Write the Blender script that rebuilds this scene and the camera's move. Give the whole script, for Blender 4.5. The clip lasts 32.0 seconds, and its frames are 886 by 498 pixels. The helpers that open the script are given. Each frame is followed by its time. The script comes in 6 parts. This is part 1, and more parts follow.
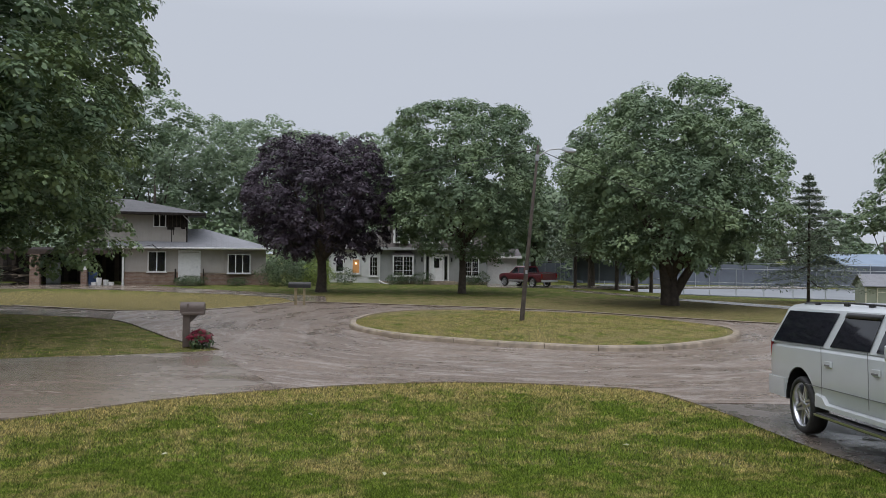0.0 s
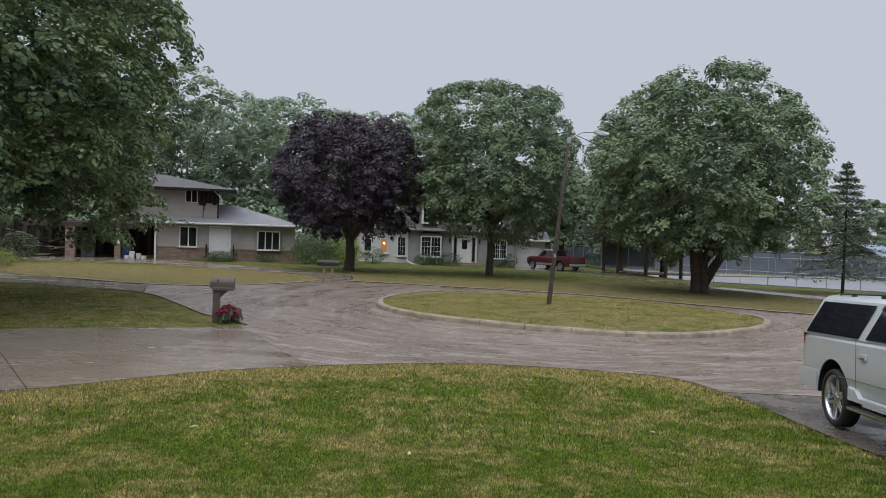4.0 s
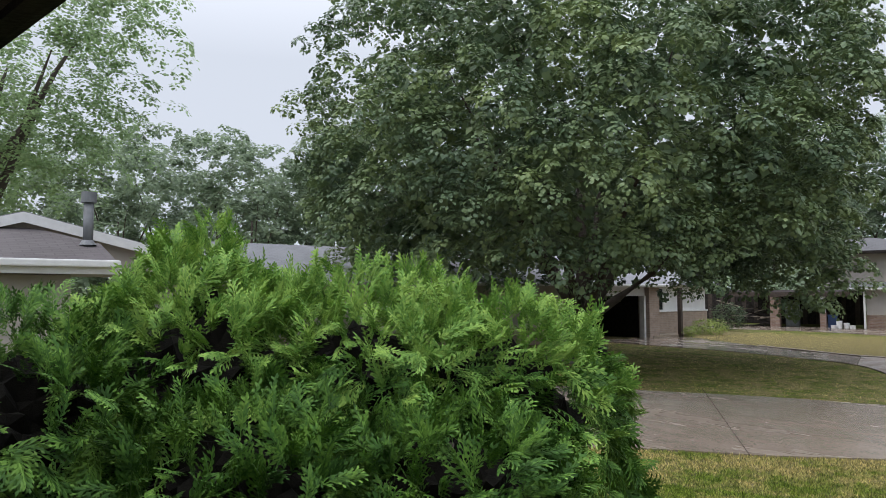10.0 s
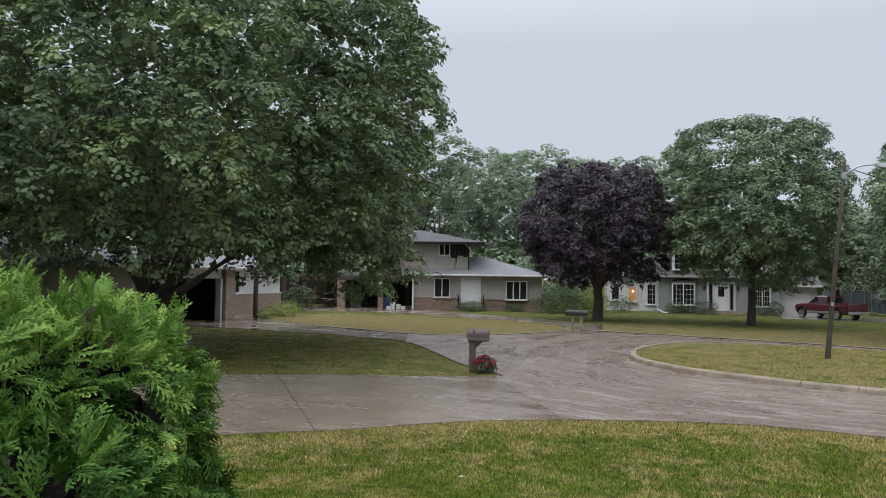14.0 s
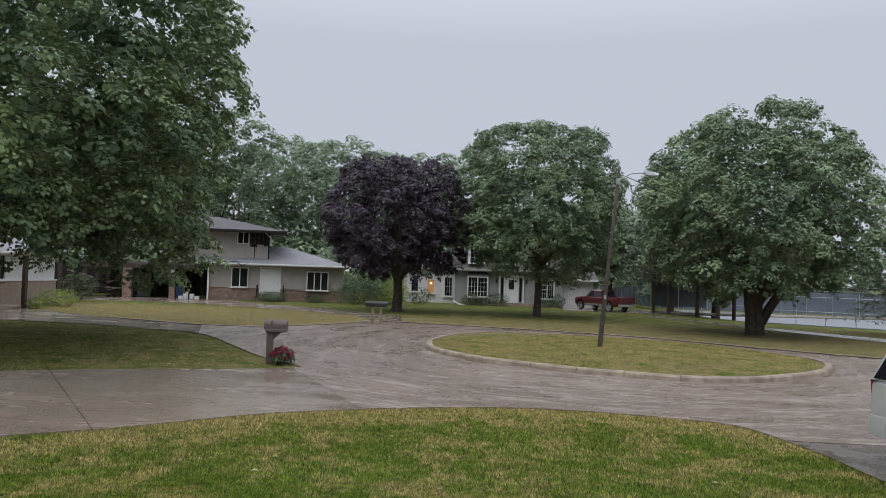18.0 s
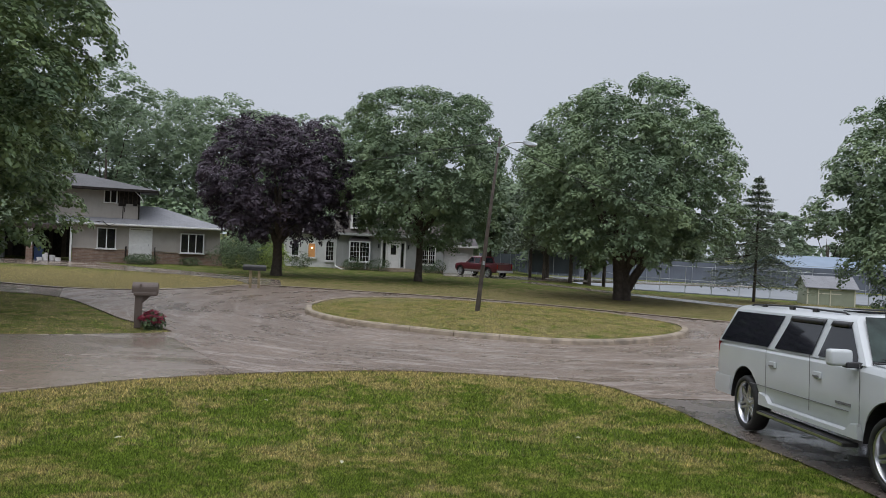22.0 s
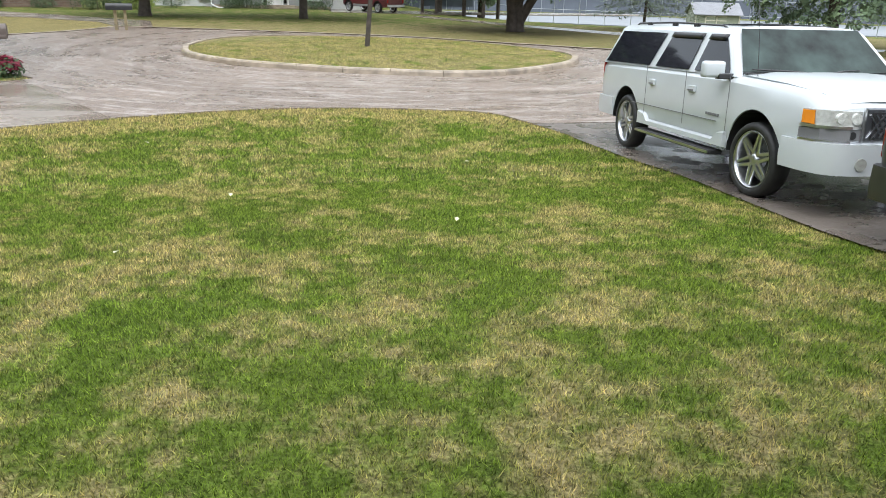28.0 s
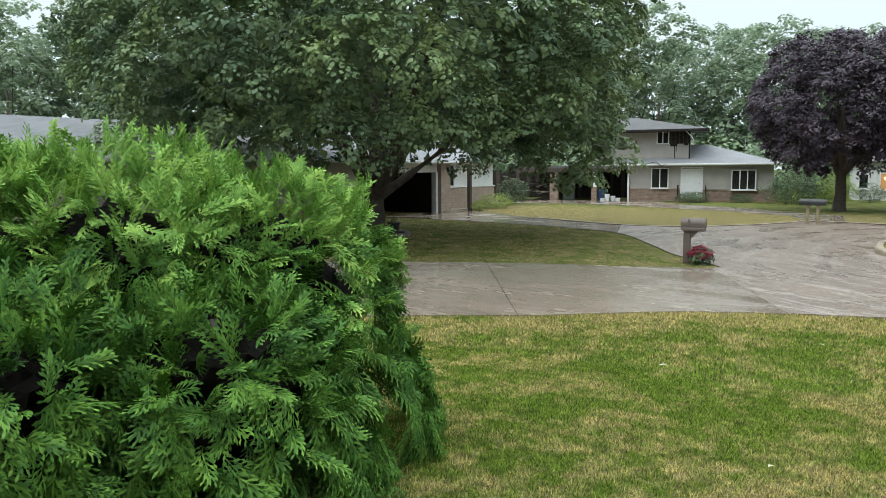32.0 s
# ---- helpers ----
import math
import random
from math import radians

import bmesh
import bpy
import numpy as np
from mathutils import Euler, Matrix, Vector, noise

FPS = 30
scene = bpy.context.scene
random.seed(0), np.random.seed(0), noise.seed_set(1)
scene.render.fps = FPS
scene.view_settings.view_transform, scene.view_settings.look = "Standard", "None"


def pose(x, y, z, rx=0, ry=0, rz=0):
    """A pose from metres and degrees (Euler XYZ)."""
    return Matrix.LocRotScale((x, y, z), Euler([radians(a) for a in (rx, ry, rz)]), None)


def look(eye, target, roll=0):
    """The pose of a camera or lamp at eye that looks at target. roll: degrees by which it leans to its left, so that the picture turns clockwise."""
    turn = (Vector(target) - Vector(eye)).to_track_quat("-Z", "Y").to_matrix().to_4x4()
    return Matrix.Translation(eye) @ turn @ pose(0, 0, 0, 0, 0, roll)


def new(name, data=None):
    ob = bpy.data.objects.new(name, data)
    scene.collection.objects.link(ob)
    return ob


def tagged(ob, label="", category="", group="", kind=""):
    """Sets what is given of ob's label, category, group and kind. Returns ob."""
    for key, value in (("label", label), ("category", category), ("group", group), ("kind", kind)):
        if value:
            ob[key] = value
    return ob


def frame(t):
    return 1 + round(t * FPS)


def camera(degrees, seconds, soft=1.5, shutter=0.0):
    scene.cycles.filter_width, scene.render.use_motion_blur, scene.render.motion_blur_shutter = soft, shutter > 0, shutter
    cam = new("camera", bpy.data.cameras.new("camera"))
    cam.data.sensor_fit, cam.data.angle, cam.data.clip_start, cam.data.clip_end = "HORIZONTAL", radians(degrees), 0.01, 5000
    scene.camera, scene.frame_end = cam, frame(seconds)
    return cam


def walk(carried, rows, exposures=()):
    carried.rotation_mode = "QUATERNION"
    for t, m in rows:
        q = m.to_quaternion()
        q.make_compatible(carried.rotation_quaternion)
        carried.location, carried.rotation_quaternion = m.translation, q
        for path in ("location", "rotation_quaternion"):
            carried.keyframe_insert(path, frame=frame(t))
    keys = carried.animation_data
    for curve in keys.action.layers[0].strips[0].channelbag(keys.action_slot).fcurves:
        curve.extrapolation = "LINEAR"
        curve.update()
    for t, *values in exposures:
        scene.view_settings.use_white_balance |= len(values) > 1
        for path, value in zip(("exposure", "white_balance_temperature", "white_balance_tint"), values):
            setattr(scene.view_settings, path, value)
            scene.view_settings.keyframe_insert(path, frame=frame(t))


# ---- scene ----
cam = camera(61.9, 32.0, 0.6)
PATH = [
    (0, (-0.006, 0.178, 2.393), (-0.006, 2.178, 2.408), 0.6),
    (0.5, (0.0, 0.206, 2.375), (-0.02, 2.206, 2.375), 0.8),
    (1, (-0.002, 0.215, 2.396), (-0.038, 2.215, 2.383), 1.3),
    (1.5, (-0.009, 0.219, 2.385), (-0.057, 2.218, 2.361), 1.8),
    (2, (-0.005, 0.212, 2.394), (-0.062, 2.211, 2.362), 1.8),
    (2.5, (-0.019, 0.214, 2.392), (-0.088, 2.212, 2.358), 1.9),
    (4.5, (-0.025, 0.213, 2.397), (-0.103, 2.211, 2.359), 1.9),
    (5, (-0.047, 0.287, 2.394), (-0.267, 2.275, 2.36), 1.2),
    (5.5, (-0.079, 0.327, 2.39), (-0.556, 2.269, 2.364), 1.1),
    (6, (-0.106, 0.371, 2.397), (-0.952, 2.183, 2.379), 0.7),
    (6.5, (-0.143, 0.345, 2.395), (-1.318, 1.963, 2.381), -0.2),
    (7, (-0.203, 0.315, 2.386), (-1.599, 1.747, 2.381), -0.4),
    (7.5, (-0.213, 0.276, 2.378), (-1.763, 1.539, 2.39), -0.1),
    (8, (-0.25, 0.238, 2.365), (-1.842, 1.447, 2.428), -0.1),
    (8.5, (-0.262, 0.231, 2.377), (-1.886, 1.396, 2.46), 0.1),
    (9, (-0.226, 0.248, 2.394), (-1.853, 1.406, 2.501), -0.1),
    (9.5, (-0.211, 0.256, 2.401), (-1.833, 1.42, 2.519), -0.1),
    (10, (-0.215, 0.285, 2.365), (-1.807, 1.489, 2.487), -0.1),
    (10.5, (-0.202, 0.29, 2.364), (-1.771, 1.525, 2.48), 0.2),
    (11, (-0.207, 0.298, 2.367), (-1.758, 1.557, 2.473), 0.6),
    (11.5, (-0.229, 0.306, 2.363), (-1.768, 1.579, 2.465), 0.8),
    (12, (-0.219, 0.287, 2.365), (-1.751, 1.569, 2.463), 1.1),
    (12.5, (-0.19, 0.263, 2.374), (-1.716, 1.553, 2.465), 1.2),
    (13, (-0.191, 0.3, 2.388), (-1.502, 1.808, 2.464), 0.6),
    (13.5, (-0.166, 0.225, 2.45), (-1.044, 2.021, 2.522), 0.2),
    (14, (-0.178, 0.145, 2.472), (-0.893, 2.012, 2.549), 0.8),
    (14.5, (-0.154, 0.145, 2.467), (-0.76, 2.049, 2.556), 1.5),
    (15, (-0.103, 0.142, 2.458), (-0.544, 2.09, 2.558), 1.6),
    (15.5, (-0.099, 0.174, 2.432), (-0.42, 2.145, 2.533), 1.6),
    (17.5, (-0.142, 0.104, 2.483), (-0.354, 2.091, 2.551), 1.9),
    (18, (-0.146, 0.113, 2.467), (-0.345, 2.102, 2.532), 1.8),
    (18.5, (-0.124, 0.117, 2.446), (-0.305, 2.108, 2.511), 1.8),
    (19, (-0.117, 0.094, 2.46), (-0.275, 2.087, 2.521), 1.7),
    (19.5, (-0.091, 0.072, 2.465), (-0.095, 2.071, 2.52), 1.4),
    (20, (-0.08, 0.093, 2.462), (0.049, 2.089, 2.504), 1.6),
    (20.5, (-0.111, 0.088, 2.425), (0.039, 2.083, 2.44), 2.3),
    (21, (-0.116, 0.118, 2.44), (0.031, 2.112, 2.441), 2.6),
    (21.5, (-0.098, 0.125, 2.451), (0.037, 2.121, 2.442), 2.7),
    (22, (-0.092, 0.105, 2.447), (0.028, 2.101, 2.431), 2.7),
    (22.5, (-0.085, 0.132, 2.444), (0.022, 2.129, 2.423), 2.6),
    (23, (-0.097, 0.15, 2.437), (-0.007, 2.148, 2.412), 2.5),
    (23.5, (-0.093, 0.154, 2.438), (-0.053, 2.153, 2.415), 1.9),
    (24, (-0.074, 0.179, 2.453), (-0.091, 2.179, 2.433), 1.4),
    (24.5, (-0.069, 0.135, 2.445), (-0.104, 2.134, 2.435), 0.5),
    (26.5, (-0.07, 0.187, 2.367), (-0.025, 2.184, 2.266), 0.5),
    (27, (0.025, 0.146, 2.302), (0.301, 2.044, 1.737), 0.3),
    (27.5, (0.045, 0.145, 2.28), (0.39, 1.993, 1.599), 0.9),
    (28, (0.027, 0.149, 2.272), (0.423, 1.987, 1.59), 1.6),
    (28.5, (-0.02, 0.187, 2.307), (0.279, 2.086, 1.757), 2.4),
    (29, (-0.042, 0.232, 2.344), (-0.017, 2.189, 1.93), 2.4),
    (29.5, (-0.046, 0.251, 2.345), (-0.299, 2.199, 1.964), 2.8),
    (30, (-0.02, 0.323, 2.351), (-0.751, 2.145, 1.967), 1.9),
    (30.5, (-0.05, 0.395, 2.357), (-1.079, 2.071, 1.994), 0.5),
    (31, (-0.039, 0.342, 2.339), (-1.19, 1.942, 2.003), -0.0),
    (31.5, (-0.045, 0.402, 2.344), (-1.225, 1.994, 2.075), -0.5),
    (32, (-0.065, 0.422, 2.345), (-1.276, 1.999, 2.134), -0.4),
]
EXPOSURES = [(0, 0.0, 6500, 10), (5.0, 0.0, 6500, 10), (6.2, 0.32, 6500, 10), (9, 0.40, 6500, 10), (12, 0.38, 6500, 10), (13, 0.40, 6500, 10), (14.2, 0.13, 6500, 10), (17.5, 0.0, 6500, 10), (19.5, 0.0, 6500, 10), (24.5, 0.0, 6500, 10),
             (26.5, 0.05, 6700, 11), (27.2, 0.7, 6800, 12), (28.2, 1.08, 6400, 3), (29.0, 0.5, 6300, -5), (30, 0.67, 6500, 2), (31, 0.8, 6400, 0), (32, 0.78, 6500, -2)]
walk(cam, [(t, look(eye, target, roll)) for t, eye, target, roll in PATH], EXPOSURES)

# ---- sky and light ----
world = bpy.data.worlds.new("overcast_sky")
scene.world = world
world.use_nodes = True
wn, wl = world.node_tree.nodes, world.node_tree.links
sky = wn.new("ShaderNodeTexSky")
sky.sky_type, sky.sun_disc = "NISHITA", False
sky.sun_elevation, sky.sun_rotation = radians(62), radians(200)
sky.air_density, sky.dust_density = 1.0, 4.0
# an overcast sky grows brighter towards the zenith
geo = wn.new("ShaderNodeTexCoord")
sep = wn.new("ShaderNodeSeparateXYZ")
wl.new(geo.outputs["Generated"], sep.inputs[0])
cloud = wn.new("ShaderNodeValToRGB")
ce = cloud.color_ramp.elements
ce[0].position, ce[0].color = 0.30, (0.538, 0.580, 0.662, 1)
ce[1].position, ce[1].color = 1.0, (1.75, 1.8, 2.0, 1)
wl.new(sep.outputs["Z"], cloud.inputs[0])
tenfold = wn.new("ShaderNodeVectorMath")
tenfold.operation = "SCALE"
tenfold.inputs["Scale"].default_value = 10.0
wl.new(cloud.outputs[0], tenfold.inputs[0])
grey = wn.new("ShaderNodeMix")
grey.data_type = "RGBA"
grey.inputs[0].default_value = 0.97
wl.new(tenfold.outputs[0], grey.inputs[7])
wl.new(sky.outputs[0], grey.inputs[6])
wl.new(grey.outputs[2], wn["Background"].inputs[0])
wn["Background"].inputs[1].default_value = 0.1

sun_data = bpy.data.lights.new("sun", "SUN")
sun_data.energy, sun_data.angle, sun_data.color = 0.9, radians(50), (1.0, 0.98, 0.94)
sun = new("sun", sun_data)
sun.matrix_world = look((-12, -30, 60), (0, 0, 0))


# ---- materials ----
def mat(name):
    m = bpy.data.materials.new(name)
    m.use_nodes = True
    n, l = m.node_tree.nodes, m.node_tree.links
    return m, n, l, n["Principled BSDF"]


def tex_noise(n, l, scale, detail=4.0, rough=0.55, coords="Object", stretch=None):
    tc = n.new("ShaderNodeTexCoord")
    t = n.new("ShaderNodeTexNoise")
    t.inputs["Scale"].default_value, t.inputs["Detail"].default_value, t.inputs["Roughness"].default_value = scale, detail, rough
    if stretch:
        mp = n.new("ShaderNodeMapping")
        mp.inputs["Scale"].default_value = stretch
        l.new(tc.outputs[coords], mp.inputs[0])
        l.new(mp.outputs[0], t.inputs["Vector"])
    else:
        l.new(tc.outputs[coords], t.inputs["Vector"])
    return t.outputs["Fac"]


def ramp(n, l, fac, stops):
    r = n.new("ShaderNodeValToRGB")
    e = r.color_ramp.elements
    while len(e) < len(stops):
        e.new(0.5)
    for i, (p, c) in enumerate(stops):
        e[i].position, e[i].color = p, (*c, 1)
    l.new(fac, r.inputs[0])
    return r.outputs[0]


def mixc(n, l, fac, a, b, mode="MIX"):
    m = n.new("ShaderNodeMix")
    m.data_type, m.blend_type = "RGBA", mode
    for sock, v in ((m.inputs[0], fac), (m.inputs[6], a), (m.inputs[7], b)):
        if isinstance(v, (int, float)):
            sock.default_value = v
        elif isinstance(v, tuple):
            sock.default_value = (*v, 1)
        else:
            l.new(v, sock)
    return m.outputs[2]


def bump(n, l, bsdf, height, strength, dist):
    b = n.new("ShaderNodeBump")
    b.inputs["Strength"].default_value, b.inputs["Distance"].default_value = strength, dist
    l.new(height, b.inputs["Height"])
    l.new(b.outputs[0], bsdf.inputs["Normal"])


def plain(name, colour, rough=0.6, metal=0.0, vary=0.12, scale=6.0, relief=0.0, coat=0.0):
    """Paint, plastic or metal with light dirt at two scales."""
    m, n, l, b = mat(name)
    f = tex_noise(n, l, scale, 5)
    lo = tuple(max(0, c * (1 - vary)) for c in colour)
    hi = tuple(min(1, c * (1 + vary)) for c in colour)
    l.new(ramp(n, l, f, [(0.3, lo), (0.7, hi)]), b.inputs["Base Color"])
    b.inputs["Roughness"].default_value, b.inputs["Metallic"].default_value = rough, metal
    b.inputs["Coat Weight"].default_value = coat
    if rough > 0.85:
        b.inputs["Specular IOR Level"].default_value = 0.1
    b.inputs["Coat Roughness"].default_value = 0.05
    if relief:
        bump(n, l, b, tex_noise(n, l, scale * 8, 3), relief, 0.01)
    return m


def leaf_mat(name, dark, mid, light, clump=0.5, gloss=0.5, through_=0.14, spec=0.28, solo=0.45):
    m, n, l, b = mat(name)
    gi = n.new("ShaderNodeNewGeometry")
    f = tex_noise(n, l, clump, 3)
    mix = n.new("ShaderNodeMath")
    mix.operation = "MULTIPLY_ADD"
    mix.inputs[1].default_value = solo
    l.new(gi.outputs["Random Per Island"], mix.inputs[0])
    sub = n.new("ShaderNodeMath")
    sub.operation = "MULTIPLY"
    sub.inputs[1].default_value = 1.2 - solo
    l.new(f, sub.inputs[0])
    l.new(sub.outputs[0], mix.inputs[2])
    col = ramp(n, l, mix.outputs[0], [(0.25, dark), (0.52, mid), (0.82, light)])
    l.new(col, b.inputs["Base Color"])
    b.inputs["Roughness"].default_value = gloss
    b.inputs["Specular IOR Level"].default_value = spec
    tr = n.new("ShaderNodeBsdfTranslucent")
    l.new(col, tr.inputs[0])
    ms = n.new("ShaderNodeMixShader")
    ms.inputs[0].default_value = through_
    l.new(b.outputs[0], ms.inputs[1])
    l.new(tr.outputs[0], ms.inputs[2])
    l.new(ms.outputs[0], n["Material Output"].inputs[0])
    return m


def grass_colour(n, l):
    """Green turf with dry straw patches; the same pattern in world metres for soil and blades."""
    tc = n.new("ShaderNodeTexCoord")

    def nz(scale, detail, rough=0.6):
        t = n.new("ShaderNodeTexNoise")
        t.inputs["Scale"].default_value, t.inputs["Detail"].default_value, t.inputs["Roughness"].default_value = scale, detail, rough
        l.new(tc.outputs["Object"], t.inputs["Vector"])
        return t.outputs["Fac"]
    # the verges and the island across the road are parched
    sp = n.new("ShaderNodeSeparateXYZ")
    l.new(tc.outputs["Object"], sp.inputs[0])

    band = n.new("ShaderNodeMapRange")
    band.interpolation_type = "SMOOTHSTEP"
    band.inputs["From Min"].default_value, band.inputs["From Max"].default_value = 12.0, 14.6
    slant = n.new("ShaderNodeMath")
    slant.operation = "MULTIPLY_ADD"
    slant.inputs[1].default_value = 0.085
    off = n.new("ShaderNodeMath")
    off.operation = "SUBTRACT"
    off.inputs[1].default_value = 0.7
    l.new(sp.outputs["X"], off.inputs[0])
    sq = n.new("ShaderNodeMath")
    sq.operation = "POWER"
    sq.inputs[1].default_value = 2.0
    l.new(off.outputs[0], sq.inputs[0])
    l.new(sq.outputs[0], slant.inputs[0])
    l.new(sp.outputs["Y"], slant.inputs[2])
    l.new(slant.outputs[0], band.inputs["Value"])
    band2 = n.new("ShaderNodeMapRange")
    band2.interpolation_type = "SMOOTHSTEP"
    band2.inputs["From Min"].default_value, band2.inputs["From Max"].default_value = 38.0, 46.0
    band2.inputs["To Min"].default_value, band2.inputs["To Max"].default_value = 0.115, 0.0
    l.new(sp.outputs["Y"], band2.inputs["Value"])
    edges = []
    for axis, lo, hi in (("X", -8.0, -3.2), ("Y", 27.8, 29.6)):
        e = n.new("ShaderNodeMapRange")
        e.interpolation_type = "SMOOTHSTEP"
        e.inputs["From Min"].default_value, e.inputs["From Max"].default_value = lo, hi
        l.new(sp.outputs[axis], e.inputs["Value"])
        e.inputs["To Max"].default_value = 0.75 if axis == "X" else 1.0
        edges.append(e.outputs[0])
    either = n.new("ShaderNodeMath")
    either.operation = "MAXIMUM"
    floor_ = n.new("ShaderNodeMath")
    floor_.operation = "MAXIMUM"
    floor_.inputs[1].default_value = 0.4
    l.new(edges[0], floor_.inputs[0])
    l.new(floor_.outputs[0], either.inputs[0])
    l.new(edges[1], either.inputs[1])
    parched = n.new("ShaderNodeMath")
    parched.operation = "MULTIPLY"
    l.new(band.outputs[0], parched.inputs[0])
    west = n.new("ShaderNodeMapRange")
    west.interpolation_type = "SMOOTHSTEP"
    west.inputs["From Min"].default_value, west.inputs["From Max"].default_value = -4.5, -7.5
    l.new(sp.outputs["X"], west.inputs["Value"])
    corner = n.new("ShaderNodeMath")
    corner.operation = "MULTIPLY_ADD"
    l.new(west.outputs[0], corner.inputs[0])
    l.new(edges[1], corner.inputs[1])
    l.new(either.outputs[0], corner.inputs[2])
    l.new(corner.outputs[0], parched.inputs[1])
    dry = n.new("ShaderNodeMath")
    dry.operation = "MULTIPLY_ADD"
    l.new(parched.outputs[0], dry.inputs[0])
    l.new(band2.outputs[0], dry.inputs[1])
    l.new(mixc(n, l, 0.38, nz(1.25, 5, 0.62), nz(5.0, 6, 0.7)), dry.inputs[2])
    # scorched strip along the kerb
    far = n.new("ShaderNodeMath")
    far.operation = "MULTIPLY"
    far.inputs[1].default_value = 0.025
    l.new(slant.outputs[0], far.inputs[0])
    strip = ramp(n, l, far.outputs[0], [(0.305, (0, 0, 0)), (0.338, (1, 1, 1)), (0.358, (1, 1, 1)), (0.375, (0, 0, 0))])
    dry2 = n.new("ShaderNodeMath")
    dry2.operation = "MULTIPLY_ADD"
    dry2.inputs[1].default_value = 0.055
    l.new(strip, dry2.inputs[0])
    l.new(dry.outputs[0], dry2.inputs[2])
    patch = ramp(n, l, dry2.outputs[0], [(0.463, (0, 0, 0)), (0.605, (0.92, 0.92, 0.92))])
    fine = nz(9.0, 6, 0.7)
    green = ramp(n, l, fine, [(0.3, (0.052, 0.094, 0.013)), (0.7, (0.165, 0.245, 0.040))])
    straw = ramp(n, l, fine, [(0.3, (0.165, 0.138, 0.066)), (0.7, (0.41, 0.34, 0.175))])
    lush = ramp(n, l, nz(1.7, 5, 0.65), [(0.54, (0, 0, 0)), (0.64, (0.75, 0.75, 0.75))])
    green = mixc(n, l, lush, green, ramp(n, l, fine, [(0.3, (0.016, 0.045, 0.007)), (0.7, (0.075, 0.145, 0.018))]))
    mid = mixc(n, l, nz(0.25, 3), green, ramp(n, l, fine, [(0.3, (0.075, 0.10, 0.018)), (0.7, (0.135, 0.16, 0.036))]))
    return mixc(n, l, patch, mid, straw), patch


M = {}
m, n, l, b = mat("turf")
col, _ = grass_colour(n, l)
l.new(mixc(n, l, 1.0, col, ramp(n, l, tex_noise(n, l, 45, 5, 0.7), [(0.35, (0.2, 0.2, 0.18)), (0.65, (1.1, 1.1, 1.05))]), "MULTIPLY"), b.inputs["Base Color"])
b.inputs["Roughness"].default_value = 0.9
b.inputs["Specular IOR Level"].default_value = 0.06
bump(n, l, b, tex_noise(n, l, 60, 4), 0.7, 0.03)
M["turf"] = m

m, n, l, b = mat("grass_blades")
col, _ = grass_colour(n, l)
gi = n.new("ShaderNodeNewGeometry")
col = mixc(n, l, 1.0, col, ramp(n, l, gi.outputs["Random Per Island"], [(0.0, (0.35, 0.4, 0.3)), (0.5, (1.5, 1.55, 1.2)), (1.0, (2.9, 2.75, 2.4))]), "MULTIPLY")
l.new(col, b.inputs["Base Color"])
tr = n.new("ShaderNodeBsdfTranslucent")
l.new(col, tr.inputs[0])
ms = n.new("ShaderNodeMixShader")
ms.inputs[0].default_value = 0.45
l.new(b.outputs[0], ms.inputs[1])
l.new(tr.outputs[0], ms.inputs[2])
l.new(ms.outputs[0], n["Material Output"].inputs[0])
b.inputs["Roughness"].default_value = 0.6
b.inputs["Specular IOR Level"].default_value = 0.15
M["blades"] = m

# wet carriageway: stained aggregate under a thin film of water
m, n, l, b = mat("wet_road")
def round_island(n, l, turns, rings):
    """Coordinates that run round the island, so that stains follow the flow of water and wheels."""
    tc = n.new("ShaderNodeTexCoord")
    sub = n.new("ShaderNodeVectorMath")
    sub.operation = "SUBTRACT"
    sub.inputs[1].default_value = (3.0, 25.5, 0)
    l.new(tc.outputs["Object"], sub.inputs[0])
    size = n.new("ShaderNodeVectorMath")
    size.operation = "LENGTH"
    l.new(sub.outputs[0], size.inputs[0])
    sp = n.new("ShaderNodeSeparateXYZ")
    l.new(sub.outputs[0], sp.inputs[0])
    ang = n.new("ShaderNodeMath")
    ang.operation = "ARCTAN2"
    l.new(sp.outputs["X"], ang.inputs[0])
    l.new(sp.outputs["Y"], ang.inputs[1])
    cb_ = n.new("ShaderNodeCombineXYZ")
    l.new(ang.outputs[0], cb_.inputs[0])
    l.new(size.outputs["Value"], cb_.inputs[1])
    sc = n.new("ShaderNodeVectorMath")
    sc.operation = "MULTIPLY"
    sc.inputs[1].default_value = (turns, rings, 1)
    l.new(cb_.outputs[0], sc.inputs[0])
    return sc.outputs[0]


def noise_on(n, l, vec, scale, detail, rough):
    t = n.new("ShaderNodeTexNoise")
    t.inputs["Scale"].default_value, t.inputs["Detail"].default_value, t.inputs["Roughness"].default_value = scale, detail, rough
    l.new(vec, t.inputs["Vector"])
    return t.outputs["Fac"]


